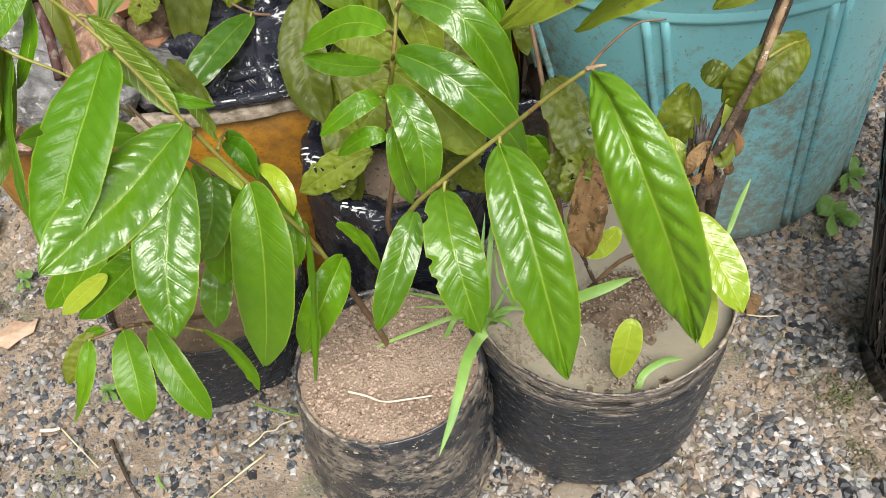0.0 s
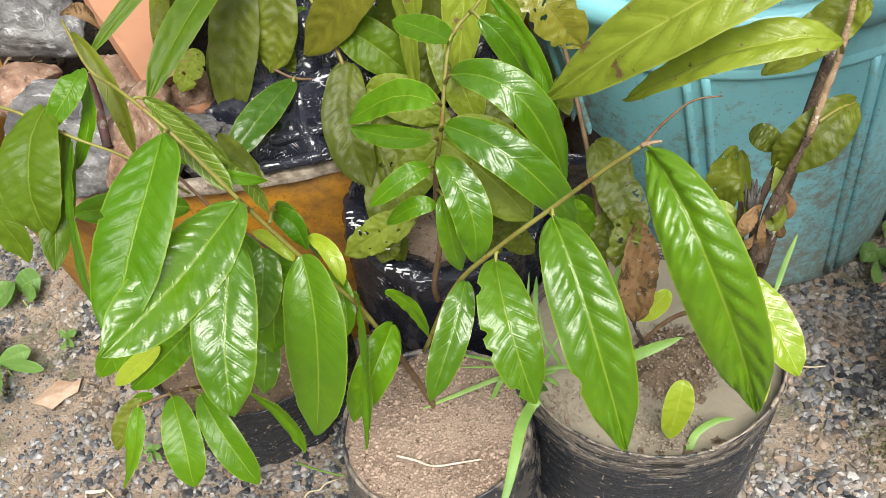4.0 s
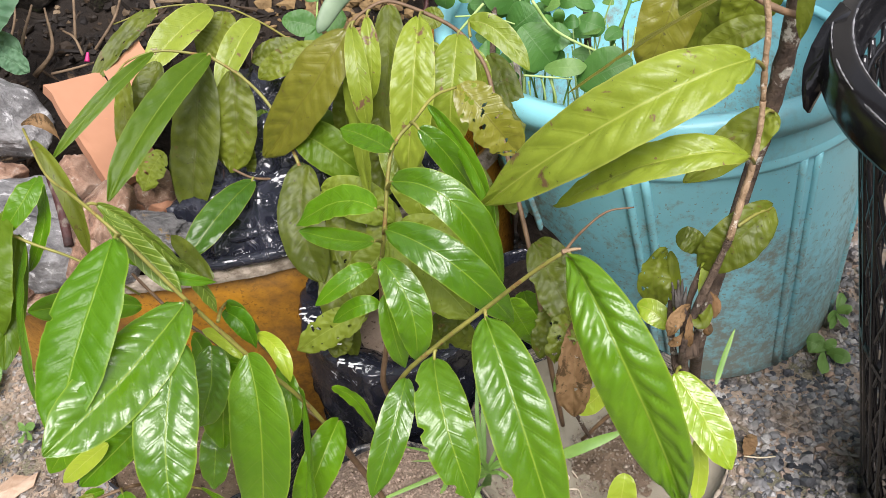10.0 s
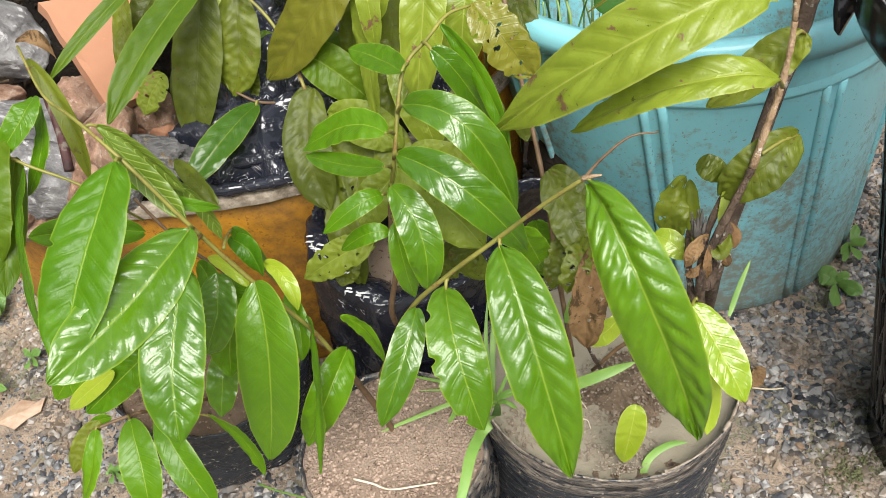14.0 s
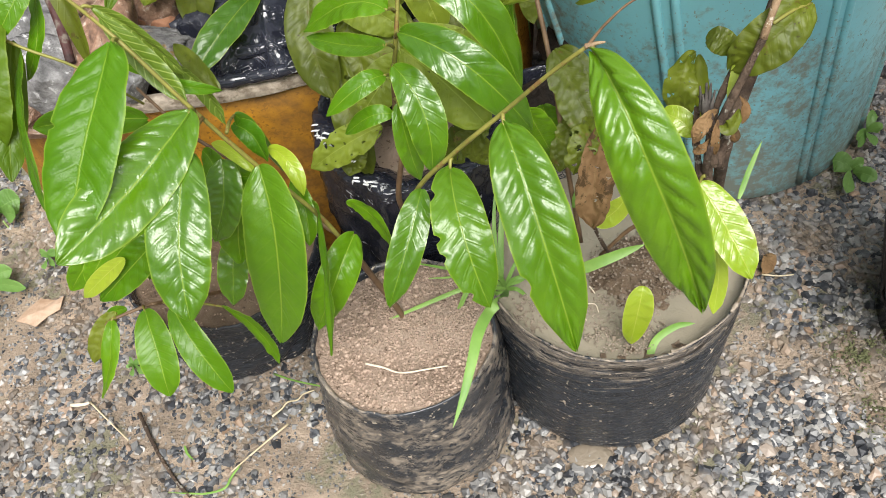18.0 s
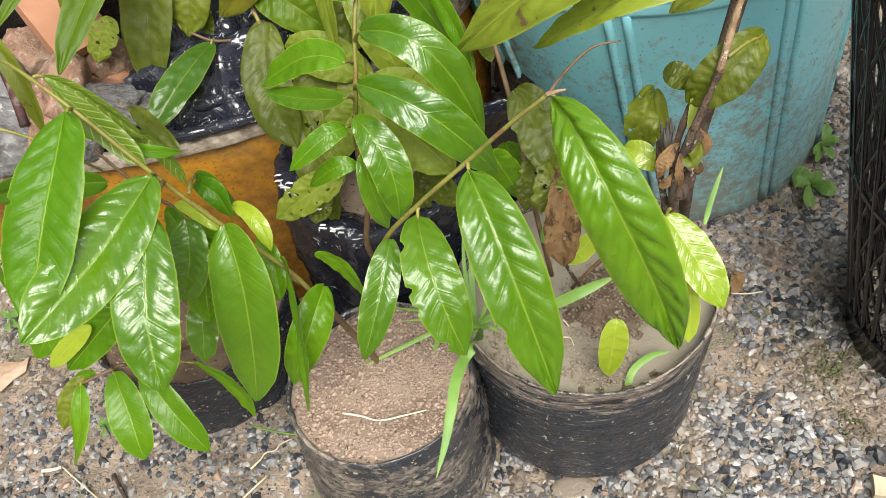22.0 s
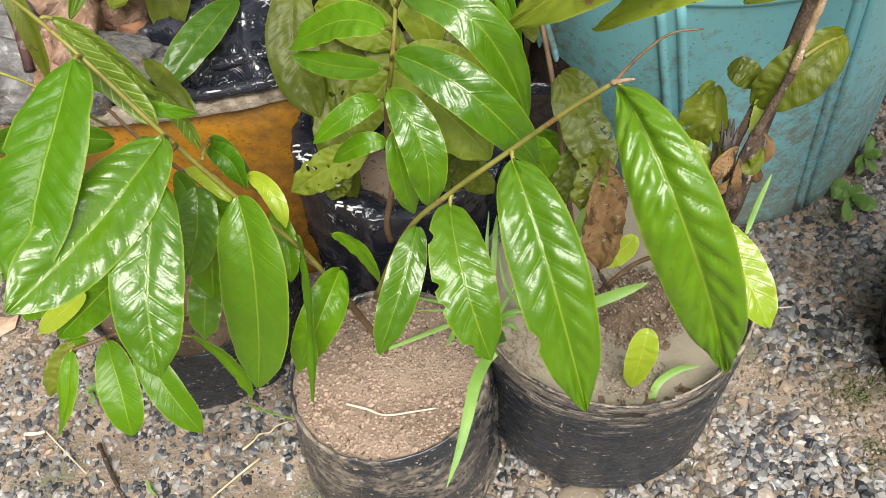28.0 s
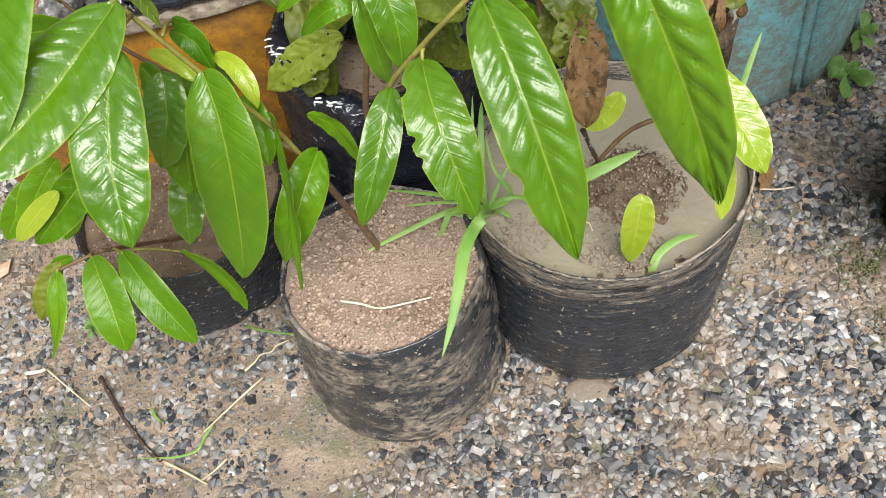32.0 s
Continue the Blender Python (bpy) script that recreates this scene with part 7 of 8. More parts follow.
leaf(bin_weed, "weed", (0.120, 0.910, 0.495), (0.130, 0.898, 0.495), (0.143, 0.900, 0.489), 0.019, shape=0.56, quilt=0.05, fold=0.1, face=(0.66, -0.72, 0.66))
leaf(bin_weed, "weed", (0.116, 0.940, 0.502), (0.123, 0.928, 0.521), (0.132, 0.930, 0.534), 0.030, shape=0.56, quilt=0.05, fold=0.1, face=(0.05, -0.72, 0.66))
leaf(bin_weed, "weed", (0.102, 0.890, 0.475), (0.101, 0.878, 0.492), (0.102, 0.880, 0.501), 0.013, shape=0.56, quilt=0.05, fold=0.1, face=(-0.07, -0.72, 0.66))
leaf(bin_weed, "weed", (0.105, 0.880, 0.483), (0.113, 0.868, 0.490), (0.122, 0.870, 0.489), 0.016, shape=0.56, quilt=0.05, fold=0.1, face=(-0.06, -0.72, 0.66))
leaf(bin_weed, "weed", (0.122, 0.880, 0.486), (0.135, 0.868, 0.485), (0.150, 0.870, 0.476), 0.027, shape=0.56, quilt=0.05, fold=0.1, face=(-0.13, -0.72, 0.66))
leaf(bin_weed, "weed", (0.042, 0.880, 0.476), (0.060, 0.868, 0.496), (0.078, 0.870, 0.508), 0.044, shape=0.56, quilt=0.05, fold=0.1, face=(-0.21, -0.72, 0.66))
leaf(bin_weed, "weed", (0.059, 0.860, 0.495), (0.074, 0.848, 0.477), (0.090, 0.850, 0.450), 0.054, shape=0.56, quilt=0.05, fold=0.1, face=(-0.08, -0.72, 0.66))
leaf(bin_weed, "weed", (0.035, 0.880, 0.457), (0.023, 0.868, 0.467), (0.012, 0.870, 0.470), 0.020, shape=0.56, quilt=0.05, fold=0.1, face=(0.10, -0.72, 0.66))
leaf(bin_weed, "clover", (0.079, 0.830, 0.459), (0.100, 0.818, 0.464), (0.123, 0.820, 0.462), 0.020, shape=0.56, quilt=0.05, fold=0.1, face=(-0.05, -0.72, 0.66))
leaf(bin_weed, "weed", (0.113, 0.820, 0.442), (0.140, 0.808, 0.460), (0.169, 0.810, 0.469), 0.049, shape=0.56, quilt=0.05, fold=0.1, face=(0.19, -0.72, 0.66))
leaf(bin_weed, "weed", (0.147, 0.820, 0.446), (0.164, 0.808, 0.443), (0.184, 0.810, 0.430), 0.033, shape=0.56, quilt=0.05, fold=0.1, face=(-0.04, -0.72, 0.66))
leaf(bin_weed, "weed", (0.184, 0.980, 0.501), (0.181, 0.968, 0.514), (0.180, 0.970, 0.521), 0.016, shape=0.56, quilt=0.05, fold=0.1, face=(0.00, -0.72, 0.66))
leaf(bin_weed, "weed", (0.192, 0.980, 0.502), (0.193, 0.968, 0.514), (0.197, 0.970, 0.520), 0.015, shape=0.56, quilt=0.05, fold=0.1, face=(0.31, -0.72, 0.66))
leaf(bin_weed, "weed", (0.206, 0.960, 0.477), (0.204, 0.948, 0.490), (0.204, 0.950, 0.497), 0.011, shape=0.56, quilt=0.05, fold=0.1, face=(0.11, -0.72, 0.66))
leaf(bin_weed, "weed", (0.214, 0.960, 0.480), (0.221, 0.948, 0.488), (0.232, 0.950, 0.489), 0.019, shape=0.56, quilt=0.05, fold=0.1, face=(-0.10, -0.72, 0.66))
leaf(bin_weed, "weed", (0.038, 0.980, 0.500), (0.037, 0.968, 0.521), (0.036, 0.970, 0.535), 0.034, shape=0.56, quilt=0.05, fold=0.1, face=(-0.04, -0.72, 0.66))
leaf(bin_weed, "weed", (0.071, 0.990, 0.497), (0.063, 0.978, 0.520), (0.056, 0.980, 0.536), 0.036, shape=0.56, quilt=0.05, fold=0.1, face=(0.11, -0.72, 0.66))
leaf(bin_weed, "weed", (0.047, 0.950, 0.486), (0.061, 0.938, 0.480), (0.076, 0.940, 0.466), 0.033, shape=0.56, quilt=0.05, fold=0.1, face=(0.39, -0.72, 0.66))
leaf(bin_weed, "weed", (0.079, 0.870, 0.468), (0.094, 0.858, 0.479), (0.111, 0.860, 0.482), 0.031, shape=0.56, quilt=0.05, fold=0.1, face=(-0.05, -0.72, 0.66))
leaf(bin_weed, "weed", (-0.009, 0.980, 0.529), (0.009, 0.968, 0.520), (0.028, 0.970, 0.504), 0.042, shape=0.56, quilt=0.05, fold=0.1, face=(-0.05, -0.72, 0.66))
leaf(bin_weed, "weed", (0.046, 0.930, 0.493), (0.043, 0.918, 0.489), (0.040, 0.920, 0.477), 0.026, shape=0.56, quilt=0.05, fold=0.1, face=(0.20, -0.72, 0.66))
leaf(bin_weed, "weed", (0.097, 0.980, 0.505), (0.087, 0.972, 0.500), (0.078, 0.976, 0.490), 0.021, shape=0.56, quilt=0.05, fold=0.1, face=(0.42, -0.72, 0.66))
leaf(bin_weed, "weed", (-0.015, 1.043, 0.511), (-0.013, 1.035, 0.504), (-0.010, 1.039, 0.491), 0.017, shape=0.56, quilt=0.05, fold=0.1, face=(0.18, -0.72, 0.66))
leaf(bin_weed, "weed", (0.034, 1.003, 0.474), (0.043, 0.995, 0.461), (0.052, 0.999, 0.441), 0.030, shape=0.56, quilt=0.05, fold=0.1, face=(0.11, -0.72, 0.66))
leaf(bin_weed, "weed", (-0.038, 1.026, 0.530), (-0.049, 1.018, 0.526), (-0.060, 1.022, 0.518), 0.020, shape=0.56, quilt=0.05, fold=0.1, face=(0.47, -0.72, 0.66))
leaf(bin_weed, "weed", (0.052, 0.979, 0.532), (0.046, 0.971, 0.528), (0.041, 0.975, 0.518), 0.015, shape=0.56, quilt=0.05, fold=0.1, face=(0.47, -0.72, 0.66))
leaf(bin_weed, "weed", (0.002, 1.056, 0.433), (0.019, 1.048, 0.428), (0.036, 1.052, 0.417), 0.030, shape=0.56, quilt=0.05, fold=0.1, face=(-0.25, -0.72, 0.66))
leaf(bin_weed, "weed", (0.127, 1.037, 0.502), (0.114, 1.029, 0.507), (0.102, 1.033, 0.507), 0.020, shape=0.56, quilt=0.05, fold=0.1, face=(0.30, -0.72, 0.66))
leaf(bin_weed, "weed", (0.035, 1.021, 0.500), (0.022, 1.013, 0.506), (0.009, 1.017, 0.507), 0.021, shape=0.56, quilt=0.05, fold=0.1, face=(-0.36, -0.72, 0.66))
leaf(bin_weed, "weed", (0.015, 1.004, 0.534), (0.024, 0.996, 0.531), (0.034, 1.000, 0.524), 0.018, shape=0.56, quilt=0.05, fold=0.1, face=(-0.10, -0.72, 0.66))
leaf(bin_weed, "weed", (0.037, 0.995, 0.552), (0.030, 0.987, 0.542), (0.022, 0.991, 0.527), 0.025, shape=0.56, quilt=0.05, fold=0.1, face=(0.06, -0.72, 0.66))
leaf(bin_weed, "weed", (0.040, 0.984, 0.480), (0.041, 0.976, 0.469), (0.043, 0.980, 0.452), 0.023, shape=0.56, quilt=0.05, fold=0.1, face=(0.16, -0.72, 0.66))
leaf(bin_weed, "weed", (-0.008, 1.037, 0.511), (0.005, 1.029, 0.516), (0.019, 1.033, 0.515), 0.022, shape=0.56, quilt=0.05, fold=0.1, face=(0.13, -0.72, 0.66))
leaf(bin_weed, "weed", (0.114, 0.984, 0.465), (0.103, 0.976, 0.466), (0.092, 0.980, 0.462), 0.018, shape=0.56, quilt=0.05, fold=0.1, face=(-0.15, -0.72, 0.66))
leaf(bin_weed, "weed", (0.108, 1.055, 0.475), (0.099, 1.047, 0.490), (0.090, 1.051, 0.500), 0.022, shape=0.56, quilt=0.05, fold=0.1, face=(0.02, -0.72, 0.66))
leaf(bin_weed, "weed", (0.007, 1.045, 0.449), (0.016, 1.037, 0.444), (0.026, 1.041, 0.432), 0.020, shape=0.56, quilt=0.05, fold=0.1, face=(-0.46, -0.72, 0.66))
leaf(bin_weed, "weed", (0.112, 1.034, 0.495), (0.103, 1.026, 0.501), (0.094, 1.030, 0.501), 0.014, shape=0.56, quilt=0.05, fold=0.1, face=(0.61, -0.72, 0.66))
leaf(bin_weed, "weed", (0.064, 0.987, 0.544), (0.053, 0.979, 0.540), (0.042, 0.983, 0.530), 0.022, shape=0.56, quilt=0.05, fold=0.1, face=(-0.40, -0.72, 0.66))
leaf(bin_weed, "weed", (0.066, 1.032, 0.400), (0.061, 1.024, 0.421), (0.058, 1.028, 0.436), 0.025, shape=0.56, quilt=0.05, fold=0.1, face=(-0.03, -0.72, 0.66))
leaf(bin_weed, "weed", (0.026, 0.972, 0.455), (0.031, 0.964, 0.447), (0.037, 0.968, 0.432), 0.020, shape=0.56, quilt=0.05, fold=0.1, face=(0.30, -0.72, 0.66))
leaf(bin_weed, "weed", (0.025, 1.054, 0.506), (0.023, 1.046, 0.526), (0.022, 1.050, 0.541), 0.026, shape=0.56, quilt=0.05, fold=0.1, face=(-0.20, -0.72, 0.66))
twig(bin_weed, "stem", [(0.202, 0.900, 0.549), (0.162, 0.896, 0.499), (0.142, 0.892, 0.431)], 0.0010, 0.0008, PALE_STEM)
twig(bin_weed, "stem", [(0.183, 0.880, 0.560), (0.176, 0.876, 0.500), (0.152, 0.872, 0.441)], 0.0023, 0.0018, GRASS)
twig(bin_weed, "stem", [(0.071, 0.850, 0.528), (0.093, 0.846, 0.494), (0.136, 0.842, 0.466), (0.190, 0.838, 0.438)], 0.0017, 0.0014, PALE_STEM)
twig(bin_weed, "stem", [(0.021, 0.860, 0.526), (0.007, 0.856, 0.514), (-0.008, 0.852, 0.501)], 0.0016, 0.0013, PALE_STEM)
twig(bin_weed, "stem", [(0.056, 0.820, 0.459), (0.081, 0.816, 0.456), (0.107, 0.812, 0.453)], 0.0013, 0.0010, PALE_STEM)
twig(bin_weed, "stem", [(0.074, 0.820, 0.457), (0.077, 0.816, 0.440), (0.078, 0.812, 0.420)], 0.0013, 0.0010, PALE_STEM)
twig(bin_weed, "stem", [(0.083, 0.820, 0.455), (0.088, 0.816, 0.435), (0.089, 0.812, 0.418)], 0.0015, 0.0013, PALE_STEM)
twig(bin_weed, "stem", [(0.136, 0.870, 0.484), (0.140, 0.866, 0.457), (0.143, 0.862, 0.425)], 0.0008, 0.0007, PALE_STEM)
twig(bin_weed, "stem", [(0.180, 0.900, 0.488), (0.201, 0.896, 0.494), (0.219, 0.892, 0.491)], 0.0012, 0.0010, GRASS)
twig(bin_weed, "stem", [(0.193, 0.940, 0.504), (0.212, 0.936, 0.510), (0.231, 0.932, 0.515)], 0.0010, 0.0008, GRASS)
twig(bin_weed, "stem", [(-0.026, 0.940, 0.518), (-0.001, 0.936, 0.508), (0.023, 0.932, 0.517), (0.048, 0.928, 0.537)], 0.0008, 0.0006, PALE_STEM)
twig(bin_weed, "stem", [(0.177, 0.900, 0.481), (0.173, 0.896, 0.458), (0.174, 0.892, 0.434)], 0.0014, 0.0011, BARK)
twig(bin_weed, "stem", [(0.061, 0.820, 0.451), (0.062, 0.816, 0.435), (0.062, 0.812, 0.421)], 0.0010, 0.0008, PALE_STEM)
twig(bin_weed, "stem", [(-0.011, 0.880, 0.505), (0.024, 0.876, 0.503), (0.064, 0.872, 0.487)], 0.0010, 0.0008, PALE_STEM)
twig(bin_weed, "stem", [(0.061, 0.900, 0.509), (0.063, 0.896, 0.496), (0.079, 0.892, 0.478)], 0.0013, 0.0010, PALE_STEM)
twig(bin_weed, "stem", [(-0.002, 0.968, 0.160), (-0.005, 0.948, 0.446)], 0.0010, 0.0008, PALE_STEM)
twig(bin_weed, "stem", [(0.012, 0.939, 0.160), (0.012, 0.919, 0.432)], 0.0010, 0.0008, PALE_STEM)
twig(bin_weed, "stem", [(0.080, 0.966, 0.160), (0.074, 0.946, 0.461)], 0.0010, 0.0008, PALE_STEM)
twig(bin_weed, "stem", [(0.149, 0.946, 0.160), (0.146, 0.926, 0.450)], 0.0010, 0.0008, PALE_STEM)
twig(bin_weed, "stem", [(0.063, 0.958, 0.160), (0.064, 0.938, 0.422)], 0.0010, 0.0008, PALE_STEM)
twig(bin_weed, "stem", [(0.138, 0.931, 0.160), (0.136, 0.911, 0.429)], 0.0010, 0.0008, PALE_STEM)
twig(bin_weed, "stem", [(0.131, 0.948, 0.160), (0.140, 0.928, 0.403)], 0.0010, 0.0008, PALE_STEM)
twig(bin_weed, "stem", [(0.033, 0.937, 0.160), (0.026, 0.917, 0.455)], 0.0010, 0.0008, PALE_STEM)
twig(bin_weed, "stem", [(0.137, 0.929, 0.160), (0.119, 0.909, 0.469)], 0.0010, 0.0008, PALE_STEM)
twig(bin_weed, "stem", [(0.187, 0.946, 0.160), (0.185, 0.926, 0.442)], 0.0010, 0.0008, PALE_STEM)
twig(bin_weed, "stem", [(0.126, 0.957, 0.160), (0.139, 0.937, 0.415)], 0.0010, 0.0008, PALE_STEM)
twig(bin_weed, "stem", [(0.058, 0.910, 0.160), (0.068, 0.890, 0.442)], 0.0010, 0.0008, PALE_STEM)
twig(bin_weed, "stem", [(0.066, 0.936, 0.160), (0.057, 0.916, 0.463)], 0.0010, 0.0008, PALE_STEM)
twig(bin_weed, "stem", [(-0.014, 0.926, 0.160), (0.002, 0.906, 0.466)], 0.0010, 0.0008, PALE_STEM)
twig(bin_weed, "stick", [(0.134, 0.895, 0.421), (0.143, 0.959, 0.469), (0.152, 1.030, 0.524)], 0.0055, 0.0050, BARK, 0.4)
twig(bin_weed, "stick", [(0.024, 0.862, 0.456), (0.031, 0.890, 0.490), (0.034, 0.914, 0.520)], 0.0040, 0.0036, BARK, 0.4)
# the thicket of small weeds that fills the mouth of the bin
rng = random.Random(77)
for k in range(34):
    x, y = rng.uniform(0.015, 0.165), rng.uniform(0.855, 0.96)
    z = 0.425 + rng.random() ** 1.4 * 0.075
    turn, long = rng.uniform(0, 6.283), rng.uniform(0.016, 0.030)
    dx, dy, dz = 0.5 * long * math.cos(turn), 0.5 * long * math.sin(turn), rng.uniform(-0.004, 0.006)
    leaf(bin_weed, "weed" if k % 4 else "clover", (x - dx, y - dy, z - dz), (x, y, z + 0.002), (x + dx, y + dy, z + dz), long * rng.uniform(0.6, 0.85), shape=0.56, quilt=0.1, fold=0.12, face=(rng.uniform(-0.3, 0.3), -0.6, 0.75))
for k in range(26):
    x, y = rng.uniform(0.04, 0.175), rng.uniform(0.82, 0.93)
    lean = rng.uniform(-0.03, 0.03)
    twig(bin_weed, "stem", [(x, y, 0.36), (x + lean * 0.4, y, 0.41), (x + lean, y + 0.01, 0.445 + rng.uniform(0.0, 0.03))], 0.0013, 0.0008, PALE_STEM if k % 3 else GRASS, 0.1, 6)
bank_weed = thing("weed", (-0.15, 1.05, 0.44), "small clover-like weed with rounded leaves on the bank", "weed", "weeds on the bank")
leaf(bank_weed, "weed", (-0.228, 1.002, 0.466), (-0.207, 0.999, 0.462), (-0.186, 0.997, 0.454), 0.033, shape=0.6, quilt=0.25)
leaf(bank_weed, "weed", (-0.188, 1.000, 0.458), (-0.168, 1.001, 0.460), (-0.148, 1.003, 0.458), 0.032, shape=0.6, quilt=0.25)
leaf(bank_weed, "weed", (-0.188, 0.997, 0.454), (-0.190, 0.983, 0.440), (-0.192, 0.970, 0.421), 0.029, shape=0.6, quilt=0.25)
leaf(bank_weed, "weed", (-0.175, 1.023, 0.486), (-0.174, 1.029, 0.495), (-0.173, 1.036, 0.502), 0.014, shape=0.6, quilt=0.25)
leaf(bank_weed, "weed", (-0.177, 1.019, 0.482), (-0.188, 1.020, 0.485), (-0.198, 1.022, 0.487), 0.016, shape=0.6, quilt=0.25)
leaf(bank_weed, "weed", (-0.173, 1.021, 0.484), (-0.165, 1.019, 0.481), (-0.157, 1.017, 0.477), 0.013, shape=0.6, quilt=0.25)
twig(bank_weed, "stem", [(-0.197, 0.979, 0.400), (-0.190, 0.999, 0.441), (-0.180, 1.024, 0.487)], 0.0016, 0.0012, PALE_STEM)
cactus_pad = thing("cactus", (-0.12, 1.15, 0.45), "pale green spotted cactus pad leaning on the bank", "cactus")
bm = bmesh.new()
path = spline([Vector(p) for p in ((-0.170, 0.919, 0.485), (-0.151, 0.938, 0.506), (-0.130, 0.951, 0.520), (-0.112, 0.974, 0.531), (-0.100, 0.986, 0.544))], 6)
rings = []
for i, p in enumerate(path):
    u = i / (len(path) - 1)
    w = 0.0125 * max(0.02, 1 - abs(2 * u - 1) ** 3.2) ** 0.5 * (1 - 0.25 * u)
    rings.append([bm.verts.new(Vector(p) + Vector((0.72, 0.0, -0.69)) * (w * math.cos(a)) + Vector((0.45, -0.70, 0.47)) * (0.42 * w * math.sin(a))) for a in (2 * math.pi * k / 14 for k in range(14))])
for a, b in zip(rings, rings[1:]):
    for k in range(14):
        bm.faces.new((a[k], a[(k + 1) % 14], b[(k + 1) % 14], b[k]))
bm.faces.new(rings[0])
bm.faces.new(rings[-1][::-1])
bmesh.ops.recalc_face_normals(bm, faces=bm.faces)
under(part("pad", bm, CACTUS), cactus_pad)
mint_plant = thing("herb", (-0.6, 1.0, 0.5), "broad crinkled grey-green herb leaves above the rocks", "herb")
leaf(mint_plant, "mint", (-0.573, 0.944, 0.509), (-0.556, 0.970, 0.547), (-0.539, 0.999, 0.575), 0.075, shape=0.6, quilt=0.25, crumple=0.5)
leaf(mint_plant, "mint", (-0.597, 0.976, 0.504), (-0.569, 0.968, 0.494), (-0.541, 0.961, 0.479), 0.035, shape=0.6, quilt=0.25, crumple=0.5)
leaf(mint_plant, "mint", (-0.642, 1.079, 0.526), (-0.624, 1.094, 0.547), (-0.606, 1.111, 0.562), 0.045, shape=0.6, quilt=0.25, crumple=0.5)
leaf(mint_plant, "mint", (-0.580, 0.966, 0.490), (-0.557, 0.956, 0.479), (-0.534, 0.948, 0.462), 0.028, shape=0.6, quilt=0.25, crumple=0.5)
twig(mint_plant, "stem", [(-0.633, 1.006, 0.433), (-0.605, 1.002, 0.474), (-0.581, 0.980, 0.507)], 0.0025, 0.0020, PALE_STEM)
strap_plant = thing("strap_plant", (-0.5, 1.2, 0.55), "bright green strap-shaped leaf on the bank", "plant")
leaf(strap_plant, "fresh", (-0.512, 1.228, 0.539), (-0.501, 1.189, 0.519), (-0.490, 1.153, 0.490), 0.032)
leaf(strap_plant, "yellow", (-0.557, 1.229, 0.545), (-0.537, 1.208, 0.528), (-0.518, 1.188, 0.505), 0.016, quilt=0.35)
puddle((0.053, 0.415), 0.026, 0.017)
slab("wood_chip", [(0.352, 0.358, 0.016), (0.383, 0.350, 0.016), (0.392, 0.371, 0.016), (0.359, 0.380, 0.016)], 0.014, STRAW, "pale cream offcut of wood lying on the gravel", "wood", 3)
for spot in (((-0.180, 0.6085, 0.334), 0.012, 10, 1), ((-0.150, 0.5915, 0.284), 0.010, 8, 2), ((-0.154, 0.5925, 0.316), 0.007, 4, 3)):
    crinkle(bag_behind, *spot)


# ---- rocks, tiles, roots ----
rock((-0.562, 0.873, 0.451), (0.085, 0.06, 0.062), (10, 20, 0), GREY_ROCK, "large grey rock with pale streaks on the bank", 1.0, 0.22)
rock((-0.561, 0.798, 0.405), (0.052, 0.05, 0.028), (0, 0, 10), TAN_ROCK, "small orange-tan rock under the grey rock", 2.0, 0.22)
rock((-0.496, 0.757, 0.369), (0.082, 0.055, 0.08), (0, 25, 30), GREY_ROCK, "pale grey angular rock above the tub", 3.0, 0.22)
rock((-0.421, 0.739, 0.363), (0.042, 0.045, 0.078), (0, 20, 0), TAN_ROCK, "pinkish tan rock above the tub", 4.0, 0.22)
rock((-0.538, 0.746, 0.354), (0.05, 0.045, 0.05), (0, 0, 60), GREY_ROCK, "grey stone wedged beside the tub edge", 5.0, 0.22)
rock((-0.470, 0.707, 0.362), (0.052, 0.04, 0.05), (0, 25, 10), GREY_ROCK, "angular pale grey rock leaning over the tub", 31.0, 0.22)
rock((-0.424, 0.697, 0.353), (0.034, 0.035, 0.048), (0, 15, 0), TAN_ROCK, "orange-pink broken rock on the edge of the tub", 32.0, 0.22)
rock((-0.525, 0.707, 0.338), (0.05, 0.04, 0.036), (0, 0, 20), TAN_ROCK, "brown stone on the edge of the tub", 33.0, 0.22)
rock((-0.394, 0.704, 0.349), (0.026, 0.025, 0.026), (0, 0, 50), GREY_ROCK, "small grey stone on the edge of the tub", 34.0, 0.22)
rock((-0.378, 0.807, 0.360), (0.04, 0.035, 0.036), (0, 30, 20), TAN_ROCK, "rough reddish rock behind the leaves", 6.0, 0.22)
rock((-0.474, 0.832, 0.369), (0.045, 0.04, 0.04), (0, 0, 0), TAN_ROCK, "dark brown stone in the bank", 7.0, 0.22)
rock((-0.523, 0.720, 0.307), (0.06, 0.04, 0.03), (0, 0, 15), TAN_ROCK, "flat tan stone low on the bank", 8.0, 0.22)
rock((-0.163, 1.124, 0.450), (0.04, 0.03, 0.03), (0, 0, 0), TAN_ROCK, "crumbly yellow-brown clod on the bank", 9.0, 0.22)
rock((-0.105, 1.172, 0.424), (0.03, 0.03, 0.025), (0, 0, 0), TAN_ROCK, "crumbly yellow-brown clod on the bank", 10.0, 0.22)
rock((-0.216, 1.234, 0.434), (0.035, 0.03, 0.03), (0, 0, 0), TAN_ROCK, "crumbly yellow-brown clod on the bank", 11.0, 0.22)
rock((-0.424, 1.212, 0.477), (0.05, 0.05, 0.06), (0, 0, 0), FIBRE, "dark fibrous root ball on the bank", 12.0, 0.22)
